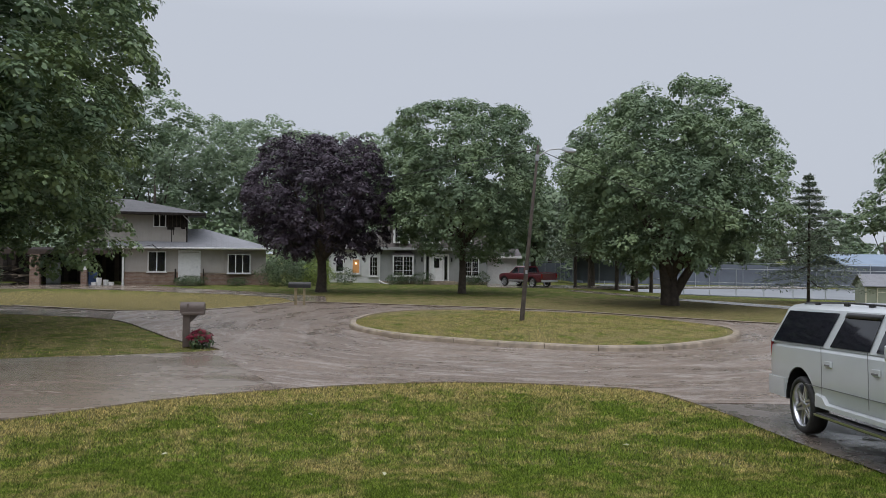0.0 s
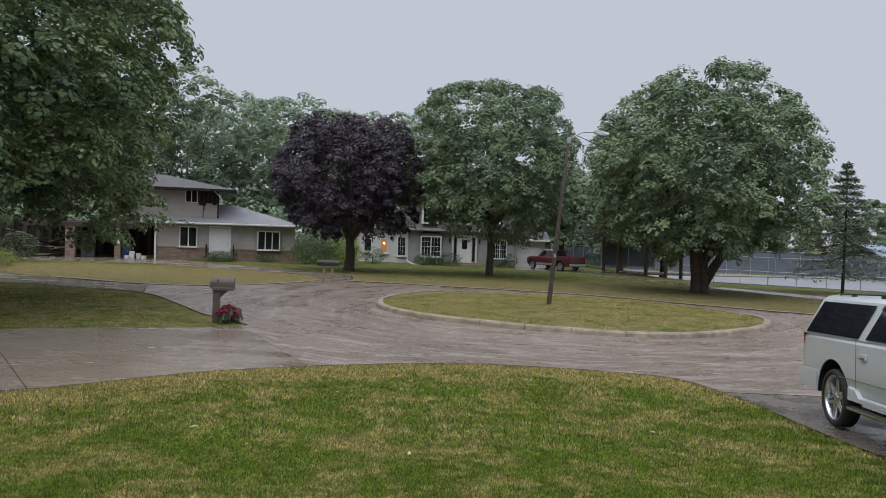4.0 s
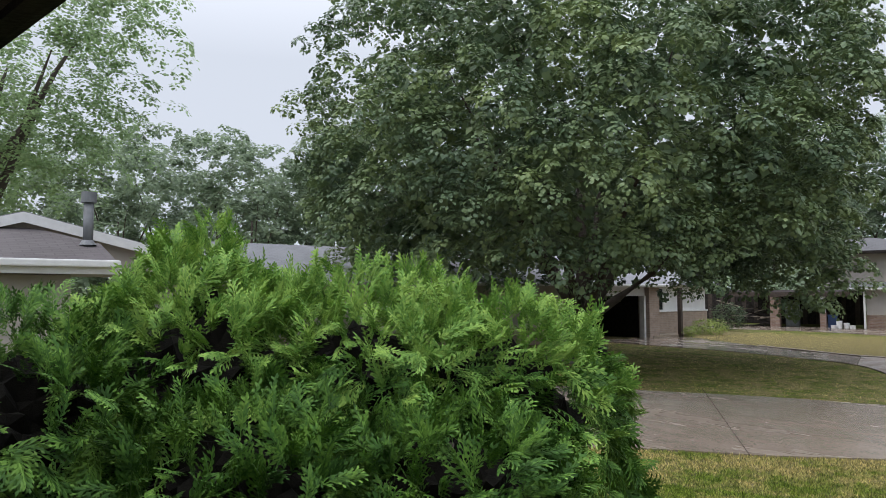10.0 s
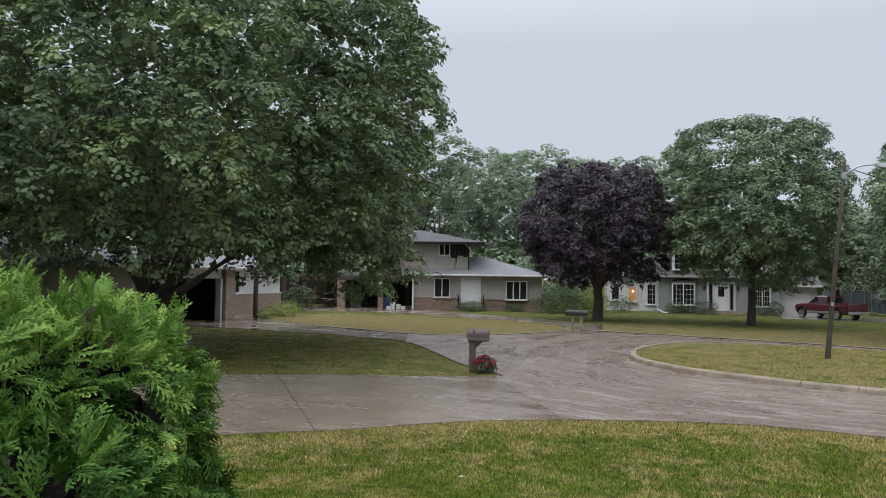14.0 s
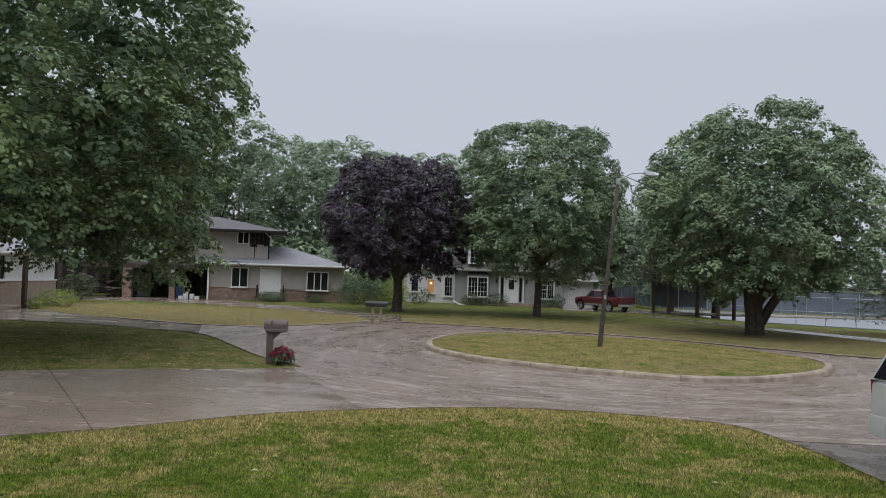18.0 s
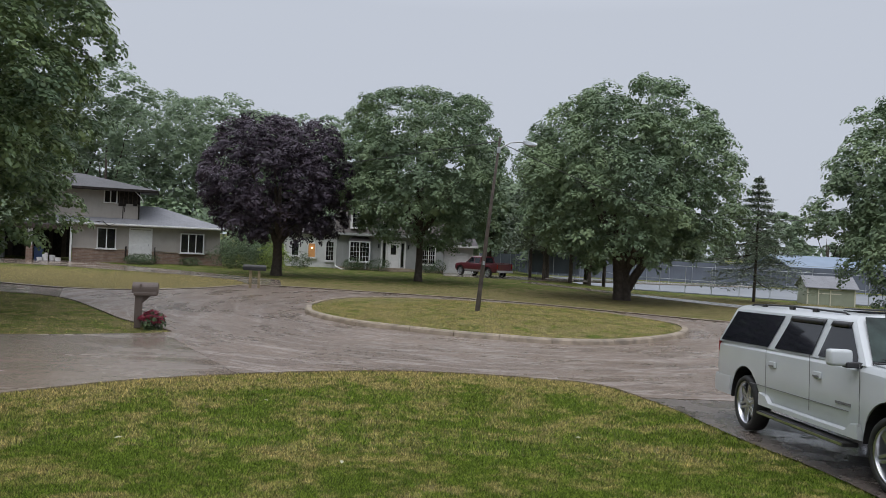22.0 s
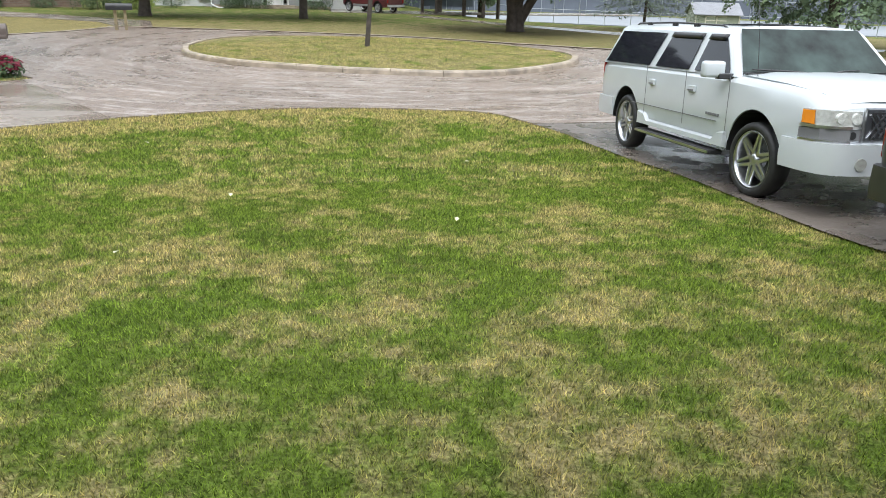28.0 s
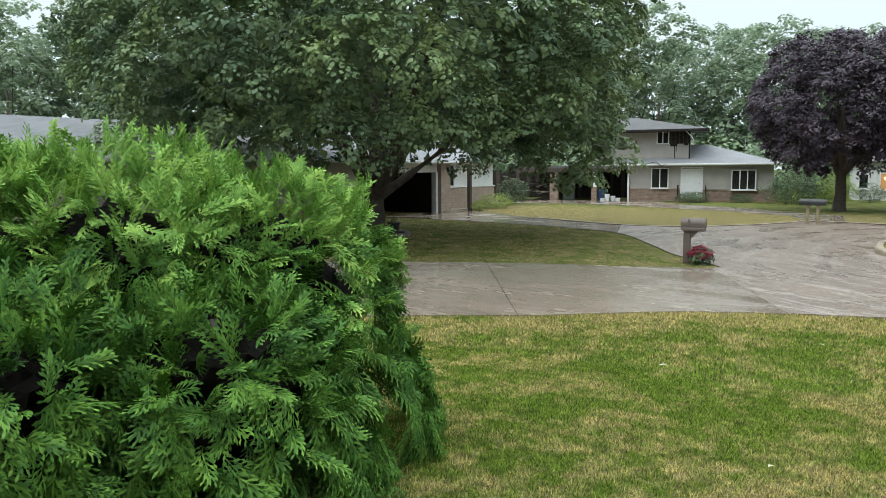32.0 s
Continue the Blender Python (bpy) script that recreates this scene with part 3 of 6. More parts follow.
def kerb_run(line, width, top, base, closed, name, label, per=4):
    """A concrete kerb cast in stones with open joints."""
    k = thing(name, pose(0, 0, 0), label, "kerb")
    tagged(k, kind="structure")
    n_ = len(line)
    for s0 in range(0, n_ if closed else n_ - 1, per):
        idx = [(s0 + q) % n_ if closed else min(s0 + q, n_ - 1) for q in range(per + 1)]
        bm = bmesh.new()
        prev = None
        for c, q in enumerate(idx):
            p = Vector((*line[q], 0))
            nx = Vector((*line[(q + 1) % n_ if closed else min(q + 1, n_ - 1)], 0))
            pv = Vector((*line[(q - 1) % n_ if closed else max(q - 1, 0)], 0))
            d = (nx - pv).normalized()
            o = Vector((-d.y, d.x, 0))
            if c == 0:
                p = p + d * 0.008
            if c == per:
                p = p - d * 0.008
            cur = [bm.verts.new(p + o * a + Vector((0, 0, h))) for a, h in ((-0.03, base), (0.0, top * 0.75), (0.035, top), (width, top + 0.005), (width, base))]
            if prev:
                for a in range(4):
                    bm.faces.new((prev[a], cur[a], cur[a + 1], prev[a + 1]))
            else:
                bm.faces.new(cur)
            prev = cur
        bm.faces.new(prev[::-1])
        bmesh.ops.recalc_face_normals(bm, faces=bm.faces)
        part("kerb_stone", bm, M["kerb"], k)
    return k


kerb_run(isl_line, 0.2, 0.15, -0.02, True, "kerb_island", "worn concrete kerb round the island")
kerb_run(far_edge[::-1], -0.16, 0.055, -0.02, False, "kerb_far", "low stained concrete kerb along the road", 3)
kerb_run(yellow[12:][::-1], -0.14, 0.045, -0.02, False, "kerb_yellow", "low stained concrete kerb beside a dry lawn", 3)

# ---- trees ----
tree(-18.25, 20.1, 0.0, 0.33, 1.15, 7.3, (9.3, 9.3, 8.0), 6600, 42, 0.125, M["leaf_maple"], "large spreading maple with dense green leaves on the lawn", seed=3, spread=0.31, limbs=10, lump=0.09, flat=0.575, skirt=0.85, shoulder=0.9, inner=0.35, off=(-0.05, -0.05), low=((5.2, 4.8, 3.15), (1.8, 1.9, 1.25), 210), sprigs=10, bough=1.05, shade=14000)
tree(-7.5, 45.8, 0.0, 0.30, 2.0, 5.6, (4.4, 4.4, 4.1), 1800, 40, 0.13, M["leaf_purple"], "round purple-leaved maple with dark trunk", seed=5, spread=0.33, lump=0.10, flat=0.85, skirt=0.3, inner=0.3, sprigs=6, bough=0.6, shade=3000)
tree(1.2, 46.2, 0.0, 0.22, 3.0, 7.0, (5.15, 5.15, 4.8), 2200, 40, 0.135, M["leaf_green"], "tall green maple before the white house", seed=7, spread=0.35, flat=0.95, lump=0.12, skirt=0.5, shoulder=0.3, inner=0.3, sprigs=6, bough=0.7, shade=4000)
big_tree = tree(11.4, 37.0, 0.0, 0.33, 1.3, 5.75, (5.3, 5.3, 4.8), 2700, 40, 0.13, M["leaf_green"], "broad green maple with a stout forked trunk", seed=17, spread=0.36, limbs=9, flat=0.82, lump=0.11, skirt=0.6, inner=0.3, sprigs=6, bough=0.75, shade=4000)
tree(22.6, 28.6, 0.0, 0.26, 2.0, 5.4, (4.4, 4.4, 4.5), 1900, 40, 0.125, M["leaf_green"], "green maple with low hanging branches beside the shed", seed=13, spread=0.36, flat=0.98, skirt=0.6, lump=0.22, inner=0.3, sprigs=6, bough=0.75, shade=2500, low=((-3.1, 2.4, 4.5), (1.7, 1.7, 1.6), 170))
tube("trunk", [(-0.22, -0.05, -0.1), (-0.30, -0.1, 0.8), (-0.45, -0.15, 2.0), (-0.7, -0.2, 3.6), (-0.9, -0.2, 5.2)], [0.34, 0.26, 0.23, 0.18, 0.08], M["bark"], big_tree, 12)
tube("trunk", [(0.15, 0, 0.5), (0.5, -0.1, 1.2), (1.0, -0.3, 2.1), (1.7, -0.4, 3.4), (2.4, -0.4, 5.0)], [0.24, 0.22, 0.19, 0.14, 0.07], M["bark"], big_tree, 12)


# ---- white estate car ----
M["car_white"] = plain("car_white_paint", (0.495, 0.525, 0.54), 0.3, vary=0.03, scale=2, coat=0.6)
M["car_dark"] = plain("car_dark_paint", (0.02, 0.02, 0.024), 0.3, vary=0.2, coat=0.5)
M["car_red"] = plain("car_red_paint", (0.095, 0.011, 0.018), 0.3, vary=0.2, coat=0.4)
M["rubber"] = plain("tyre_rubber", (0.018, 0.018, 0.018), 0.6, vary=0.3, scale=20)
M["black"] = plain("black_plastic", (0.02, 0.02, 0.021), 0.45, vary=0.2)
M["chrome"] = plain("chrome", (0.60, 0.61, 0.64), 0.28, 1.0, vary=0.05)
M["tint"] = plain("tinted_glass", (0.012, 0.014, 0.018), 0.04, vary=0.05)
# strong colour mottle stands in for reflections and the cabin behind the glass
M["screen"] = plain("windscreen_glass", (0.026, 0.040, 0.036), 0.04, vary=0.9, scale=2.2)
M["screen"].node_tree.nodes["Principled BSDF"].inputs["Specular IOR Level"].default_value = 0.16
M["clear_lamp"] = plain("lamp_lens", (0.33, 0.335, 0.31), 0.06, vary=0.25, scale=20)
M["lamp_glass"] = plain("pressed_lamp_glass", (0.5, 0.51, 0.48), 0.15, vary=0.4, scale=25)
M["amber"] = plain("amber_lens", (0.75, 0.25, 0.02), 0.1, vary=0.1)
M["red_lens"] = plain("red_lens", (0.25, 0.012, 0.012), 0.12, vary=0.2)
M["seam"] = plain("panel_gap", (0.16, 0.16, 0.165), 0.6)


def lathe(profile, segs=40):
    """A ring round the y axis from (radius, y) points."""
    bm = bmesh.new()
    rings = []
    for r, y in profile:
        rings.append([bm.verts.new((r * math.cos(2 * math.pi * k / segs), y, r * math.sin(2 * math.pi * k / segs))) for k in range(segs)])
    for a, c in zip(rings, rings[1:]):
        for k in range(segs):
            bm.faces.new((a[k], a[(k + 1) % segs], c[(k + 1) % segs], c[k]))
    bmesh.ops.recalc_face_normals(bm, faces=bm.faces)
    return bm


def loft(rings, cap=True):
    bm = bmesh.new()
    vs = [[bm.verts.new(p) for p in r] for r in rings]
    k = len(vs[0])
    for a, c in zip(vs, vs[1:]):
        for i in range(k):
            bm.faces.new((a[i], a[(i + 1) % k], c[(i + 1) % k], c[i]))
    if cap:
        bm.faces.new(vs[0][::-1])
        bm.faces.new(vs[-1])
    bmesh.ops.recalc_face_normals(bm, faces=bm.faces)
    return bm


def flat(pts, thick=0.006):
    """A thin pane through the points."""
    bm = bmesh.new()
    f = bm.faces.new([bm.verts.new(p) for p in pts])
    bm.normal_update()
    r = bmesh.ops.extrude_face_region(bm, geom=[f])
    n_ = f.normal.copy()
    for v in r["geom"]:
        if isinstance(v, bmesh.types.BMVert):
            v.co -= n_ * thick
    bmesh.ops.recalc_face_normals(bm, faces=bm.faces)
    return bm


def wheel(car, x, side, r=0.375, steer=0.0, hub_z=0.40):
    """Tyre and chrome rim with six split spokes; side is -1 or +1."""
    y = 0.85 * side
    w = new("wheel")
    w.parent, w.matrix_basis = car, pose(x, y, hub_z, 0, 0, steer)
    ri = r * 0.775
    s = side
    part("tyre", lathe([(ri, -0.07 * s), (r * 0.93, -0.08 * s), (r * 0.985, -0.05 * s), (r, 0.02 * s), (r * 0.985, 0.10 * s), (r * 0.93, 0.13 * s), (r * 0.80, 0.135 * s), (ri, 0.115 * s), (ri, -0.07 * s)]), M["rubber"], w, smooth=True)
    rim = part("rim", lathe([(ri, -0.11 * s), (ri * 1.0, 0.112 * s), (ri * 0.97, 0.125 * s), (ri * 0.93, 0.11 * s), (ri * 0.90, 0.0), (ri * 0.90, -0.1 * s)]), M["chrome"], w, smooth=True)
    part("brake_disc", lathe([(0.02, -0.02 * s), (ri * 0.72, -0.02 * s), (ri * 0.72, -0.05 * s), (0.02, -0.05 * s)]), M["seam"], w)
    part("hub", lathe([(0.005, 0.10 * s), (0.045, 0.10 * s), (0.06, 0.08 * s), (0.075, 0.03 * s), (0.09, 0.0)]), M["chrome"], w, smooth=True)
    for k in range(6):
        a = 2 * math.pi * k / 6 + 0.3
        bm = bmesh.new()
        for o in (-0.028, 0.028):
            mm = Matrix.Rotation(-a, 4, "Y") @ Matrix.Translation((ri * 0.53, 0.075 * s, o)) @ Matrix.Rotation(o * 3.0, 4, "Y")
            box(bm, ri * 0.84, 0.03, 0.036, m=mm, bevel=0.008)
        part("spoke", bm, M["chrome"], rim)


def car_body(car, paint, arches, r_arch=0.50, nose=2.66, tail=-2.74):
    st = [(tail, .94, .52, 1.19), (tail + .06, .965, .48, 1.20), (tail + .25, .99, .44, 1.20), (-1.2, 1.0, .42, 1.20), (0.9, 1.0, .42, 1.20), (1.15, 1.0, .42, 1.195),
          (1.9, .99, .43, 1.16), (2.35, .965, .44, 1.12), (nose - .14, .90, .45, 1.06), (nose - .03, .84, .50, 1.0), (nose, .78, .56, .93)]
    rings = []
    for X, w, zb, zt in st:
        half = [(.80 * w, zb), (.95 * w, zb + .07), (.985 * w, zb + .2), (1.0 * w, .80), (.995 * w, .95), (.975 * w, zt - .07), (.93 * w, zt - .01), (.60 * w, zt + .02)]
        rings.append([(X, y, z) for y, z in half] + [(X, -y, z) for y, z in half[::-1]])
    body = part("body", loft(rings), paint, car, smooth=False)
    bm = bmesh.new()
    for X in arches:
        for s in (-1, 1):
            cyl(bm, r_arch, r_arch, 0.62, Matrix.Translation((X, s * 0.85, 0.42)) @ Matrix.Rotation(math.pi / 2, 4, "X"), 40)
    me = bpy.data.meshes.new("cutter")
    bm.to_mesh(me)
    bm.free()
    cutter = new("cutter", me)
    cutter.parent = car
    mod = body.modifiers.new("arches", "BOOLEAN")
    mod.object, mod.operation, mod.solver = cutter, "DIFFERENCE", "EXACT"
    bpy.context.view_layer.update()
    done = bpy.data.meshes.new_from_object(body.evaluated_get(bpy.context.evaluated_depsgraph_get()))
    body.modifiers.clear()
    body.data = done
    bpy.data.objects.remove(cutter)
    if not done.materials:
        done.materials.append(paint)
    for p in done.polygons:
        p.use_smooth = abs(p.normal.y) < 0.999 and p.area > 0.0005
    done.set_sharp_from_angle(angle=radians(28))
    for X in arches:
        for s in (-1, 1):
            part("arch_lining", lathe_at(X, s, r_arch), M["black"], car)
    return body


def lathe_at(X, s, r):
    bm = bmesh.new()
    a = [bm.verts.new((X + r * 1.0 * math.cos(t), s * 0.982, 0.42 + r * math.sin(t))) for t in np.linspace(0, math.pi, 15)]
    c = [bm.verts.new((X + r * 1.0 * math.cos(t), s * 0.50, 0.42 + r * math.sin(t))) for t in np.linspace(0, math.pi, 15)]
    for i in range(14):
        bm.faces.new((a[i], a[i + 1], c[i + 1], c[i]))
    bm.faces.new(c)
    for v in bm.verts:
        v.co.x = X + (v.co.x - X) * 0.985
        v.co.z = 0.42 + (v.co.z - 0.42) * 0.985
    return bm


def cabin_y(f):
    return 0.955 - 0.165 * f


def cabin_pt(X, f, s, out=0.006):
    return (X, s * (cabin_y(f) + out), 1.18 + 0.49 * f - 0.05 * max(0.0, (X + 2.4) / 3.0) * f)


def estate_car(m, paint, label, name="car"):
    car = thing(name, m, label, "car")
    car_body(car, paint, (1.651, -1.651), 0.475)
    for X in (1.651, -1.651):
        for s in (-1, 1):
            wheel(car, X, s, steer=5 if X > 0 else 0)
    # cabin
    rings = []
    for xb, xt, k in ((-2.72, -2.46, .985), (-2.66, -2.38, 1.0), (-1.3, -1.2, 1.0), (0.2, 0.0, 1.0), (1.10, 0.63, 1.0), (1.16, 0.69, .985)):
        half = [(0.958, 0.0), (0.958 - .165 * .5, .5), (0.958 - .165, 1.0), (0.73, 1.09), (0.62, 1.14), (0.32, 1.18)]
        rings.append([(xb + (xt - xb) * f, y * k, 1.18 + .49 * f) for y, f in half] + [(xb + (xt - xb) * f, -y * k, 1.18 + .49 * f) for y, f in half[::-1]])
    rings = [[(x_, y_, z_ - 0.05 * max(0.0, (x_ + 2.4) / 3.0) * max(0.0, z_ - 1.18) / 0.5) for x_, y_, z_ in r_] for r_ in rings]
    cab = part("cabin", loft(rings), paint, car, smooth=True)
    cab.data.set_sharp_from_angle(angle=radians(35))
    for s in (-1, 1):
        for nm, pts, g in (("quarter_window", [(-2.58, .05), (-1.02, .05), (-.86, .93), (-2.34, .93)], "tint"),
                           ("rear_door_window", [(-.82, .05), (.10, .05), (.13, .93), (-.66, .93)], "tint"),
                           ("front_door_window", [(.25, .05), (1.03, .05), (1.0, .18), (.65, .93), (.30, .93)], "tint")):
            part(nm, flat([cabin_pt(X, f, s, 0.012) for X, f in (pts if s < 0 else pts[::-1])]), M[g], car)
        for nm, a, c in (("rain_visor", -.66, .13), ("rain_visor", .30, .66)):
            bm = loft([[(X, y_, z_ - 0.05 * max(0.0, (X + 2.4) / 3.0)) for X, y_, z_ in q_] for q_ in [[(X, s * (cabin_y(.86) + .012), 1.18 + .49 * .86), (X, s * (cabin_y(.86) + .045), 1.18 + .49 * .85), (X, s * (cabin_y(.98) + .03), 1.18 + .49 * .965), (X, s * (cabin_y(1) + .0), 1.18 + .49 * .975)] for X in (a, a + .06, c - .06, c)]])
            part(nm, bm, M["black"], car, smooth=True)
        for xx in (-.98, .14, 1.14):
            part("door_seam", boxes((0.006, 0.004, 0.62, xx, s * 1.0, 0.89)), M["seam"], car)
        # thin grey strip draws the shade line of the body crease
        part("crease_shade_line", boxes((2.4, 0.006, 0.008, -.25, s * 1.003, 0.70)), M["seam"], car)
        for xx in (-.78, .32):
            hd = part("door_handle", boxes((0.16, 0.03, 0.075, xx, s * 1.006, 1.0), bevel=0.012), paint, car)
            # grey strip on the handle drawn as its recess's shade
            part("handle_recess_shade", boxes((0.13, 0.008, 0.02, xx, s * 1.022, 0.985)), M["seam"], hd)
        # mirror
        mr = part("mirror", boxes((0.11, 0.24, 0.17, 1.03, s * 1.15, 1.25), bevel=0.035), paint, car, smooth=True)
        part("mirror_arm", boxes((0.09, 0.20, 0.06, 1.05, s * 1.01, 1.18), bevel=0.015), M["black"], mr)
        # running board, rocker cladding and trim
        part("running_board", boxes((2.0, 0.17, 0.05, 0.0, s * 1.0, 0.37), bevel=0.015), M["black"], car)
        part("board_edge", boxes((2.0, 0.012, 0.025, 0.0, s * 1.09, 0.372)), M["chrome"], car)
        part("sill_cladding", loft([[(X, s * 0.93, 0.43), (X, s * 1.018, 0.45), (X, s * 1.018, z), (X, s * 0.97, z + .02)] for X, z in ((-1.14, .60), (-.95, .58), (-.85, .50), (0.9, .50), (1.0, .58), (1.14, .60))]), paint, car)
        bm = bmesh.new()
        for i in range(6):
            box(bm, 0.036, 0.006, 0.028, 0.72 + i * 0.05, s * 1.004, 0.765)
        part("side_badge", bm, M["seam"], car, "small grey badge bars")
        # roof rails
        rl = tube("roof_rail", [(-2.3, s * .66, 1.70), (-2.15, s * .66, 1.745), (-1.0, s * .66, 1.745), (.25, s * .66, 1.70), (.38, s * .66, 1.66)], [0.012] * 5, M["black"], car, 8)
        for xx in (-1.8, -1.0, -.4):
            part("rail_foot", boxes((0.12, 0.035, 0.05, xx, s * .66, 1.732 - 0.016 * (xx + 1.8)), bevel=0.01), M["black"], rl)
        # rear lamp
        part("rear_lamp", boxes((0.05, 0.12, 0.44, -2.73, s * .88, 0.98), bevel=0.02), M["red_lens"], car)
        # front lamp
        for zl, zh in ((.832, .856), (.708, .730)):
            part("lamp_trim", loft([[(X, s * y, zl), (X, s * y, zh), (X - .06, s * .58, zh), (X - .06, s * .58, zl)] for X, y in ((2.39, .992), (2.57, .957), (2.665, .870), (2.742, .725))]), M["chrome"], car)
        hl = part("headlamp", loft([[(2.40, s * .98, .85), (2.40, s * .98, .985), (2.35, s * .6, .99), (2.35, s * .6, .85)], [(2.56, s * .945, .85), (2.53, s * .945, .985), (2.5, s * .6, .985), (2.5, s * .6, .85)], [(2.65, s * .86, .85), (2.62, s * .86, .985), (2.6, s * .6, .985), (2.62, s * .6, .85)],
                                        [(2.72, s * .72, .85), (2.69, s * .72, .98), (2.67, s * .60, .98), (2.68, s * .60, .85)]]), M["clear_lamp"], car)
        part("indicator", loft([[(2.41, s * .988, .865), (2.41, s * .988, .975), (2.40, s * .9, .975), (2.40, s * .9, .865)], [(2.55, s * .957, .86), (2.535, s * .957, .978), (2.45, s * .86, .978), (2.45, s * .86, .86)]]), M["amber"], hl)
        for ry_, rx_ in ((.675, 2.70), (.785, 2.662)):
            part("reflector", lathe_x(rx_ - .004, s * ry_, .918, .052), M["lamp_glass"], hl)
        part("marker_lens", lathe_x(2.70, s * .70, .778, .038), M["black"], car)
        part("side_lamp", loft([[(2.38, s * .985, .735), (2.38, s * .985, .822), (2.36, s * .6, .835), (2.36, s * .6, .72)], [(2.60, s * .93, .725), (2.60, s * .93, .835), (2.5, s * .6, .835), (2.5, s * .6, .725)], [(2.73, s * .74, .725), (2.73, s * .74, .835), (2.69, s * .60, .835), (2.69, s * .60, .725)]]), M["seam"], car)
        part("fog_lamp", lathe_x(2.785, s * .64, .54, .06), M["clear_lamp"], car)
    part("windscreen", flat([(1.122, -.86, 1.225), (1.122, .86, 1.225), (.687, .69, 1.66), (.687, -.69, 1.66)], 0.01), M["screen"], car)
    part("rear_window", flat([(-2.715, .84, 1.25), (-2.715, -.84, 1.25), (-2.505, -.70, 1.65), (-2.505, .70, 1.65)], 0.01), M["tint"], car)
    for s in (-1, 1):
        tube("wiper", [(1.21, s * .12, 1.225), (1.16, s * .35 - .1, 1.245), (1.135, s * .62 - .15, 1.255)], [0.01, 0.01, 0.006], M["black"], car, 6)
    part("cowl", boxes((0.10, 1.74, 0.03, 1.18, 0, 1.21), bevel=0.008), M["black"], car)
    part("bonnet", loft([[(1.17, -.88, 1.205), (1.17, -.5, 1.235), (1.17, .5, 1.235), (1.17, .88, 1.205), (1.17, .8, 1.14), (1.17, -.8, 1.14)], [(1.9, -.85, 1.168), (1.9, -.5, 1.215), (1.9, .5, 1.215), (1.9, .85, 1.168), (1.9, .8, 1.1), (1.9, -.8, 1.1)],
                         [(2.38, -.80, 1.115), (2.40, -.48, 1.15), (2.40, .48, 1.15), (2.38, .80, 1.115), (2.35, .75, 1.05), (2.35, -.75, 1.05)], [(2.56, -.72, 1.035), (2.60, -.45, 1.06), (2.60, .45, 1.06), (2.56, .72, 1.035), (2.5, .7, 1.0), (2.5, -.7, 1.0)]]), paint, car, smooth=True).data.set_sharp_from_angle(angle=radians(30))
    part("front_bumper", loft([[(X, y * k, z) for y, z in ((-1.0, .44), (-1.01, .55), (-1.0, .71), (1.0, .71), (1.01, .55), (1.0, .44))] for X, k in ((2.16, 1.0), (2.46, .99), (2.66, .94), (2.76, .85), (2.80, .70))]), paint, car, smooth=True).data.set_sharp_from_angle(angle=radians(40))
    part("bumper_opening", boxes((0.05, 0.9, 0.09, 2.79, 0, 0.50), bevel=0.01), M["black"], car)
    part("rear_bumper", loft([[(X, y * k, z) for y, z in ((-1.0, .44), (-1.01, .55), (-1.0, .70), (1.0, .70), (1.01, .55), (1.0, .44))] for X, k in ((-2.12, 1.0), (-2.62, .99), (-2.78, .96), (-2.84, .88))]), paint, car, smooth=True).data.set_sharp_from_angle(angle=radians(40))
    gr = part("grille", boxes((0.05, 1.20, 0.32, 2.70, 0, 0.86), bevel=0.02), M["chrome"], car)
    part("grille_backing", boxes((0.02, 1.08, 0.24, 2.721, 0, 0.86)), M["black"], gr)
    bm = bmesh.new()
    for i in range(19):
        for sg in (-1, 1):
            box(bm, 0.01, 0.012, 0.24, m=Matrix.Translation((2.733, -.50 + i * .0555, .86)) @ Matrix.Rotation(sg * .6, 4, "X"))
    part("grille_mesh", bm, M["chrome"], gr)
    tube("aerial", [(1.38, -.84, 1.18), (1.30, -.84, 1.65), (1.20, -.84, 2.0)], [0.004, 0.003, 0.002], M["black"], car, 6)
    part("sunroof", boxes((0.55, 0.8, 0.01, .0, 0, 1.722), bevel=0.003), M["tint"], car)
    part("underbody", boxes((4.6, 1.5, 0.16, -.1, 0, 0.46)), M["black"], car)
    return car


def lathe_x(x, y, z, r):
    bm = bmesh.new()
    cyl(bm, r, r * 0.9, 0.05, Matrix.Translation((x, y, z)) @ Matrix.Rotation(math.pi / 2, 4, "Y"), 20)
    return bm


CAR = Matrix.Translation((5.62, 8.22, 0.165)) @ Matrix.Rotation(radians(-93.3), 4, "Z") @ Matrix.Rotation(radians(-3.6), 4, "Y")
estate_car(CAR, M["car_white"], "large white estate car with chrome wheels on wet driveway")
CAR2 = Matrix.Translation((5.25, 2.08, 0.50)) @ Matrix.Rotation(radians(-93.0), 4, "Z") @ Matrix.Rotation(radians(-3.5), 4, "Y")
estate_car(CAR2, M["car_dark"], "dark car parked nose to tail before the white one")


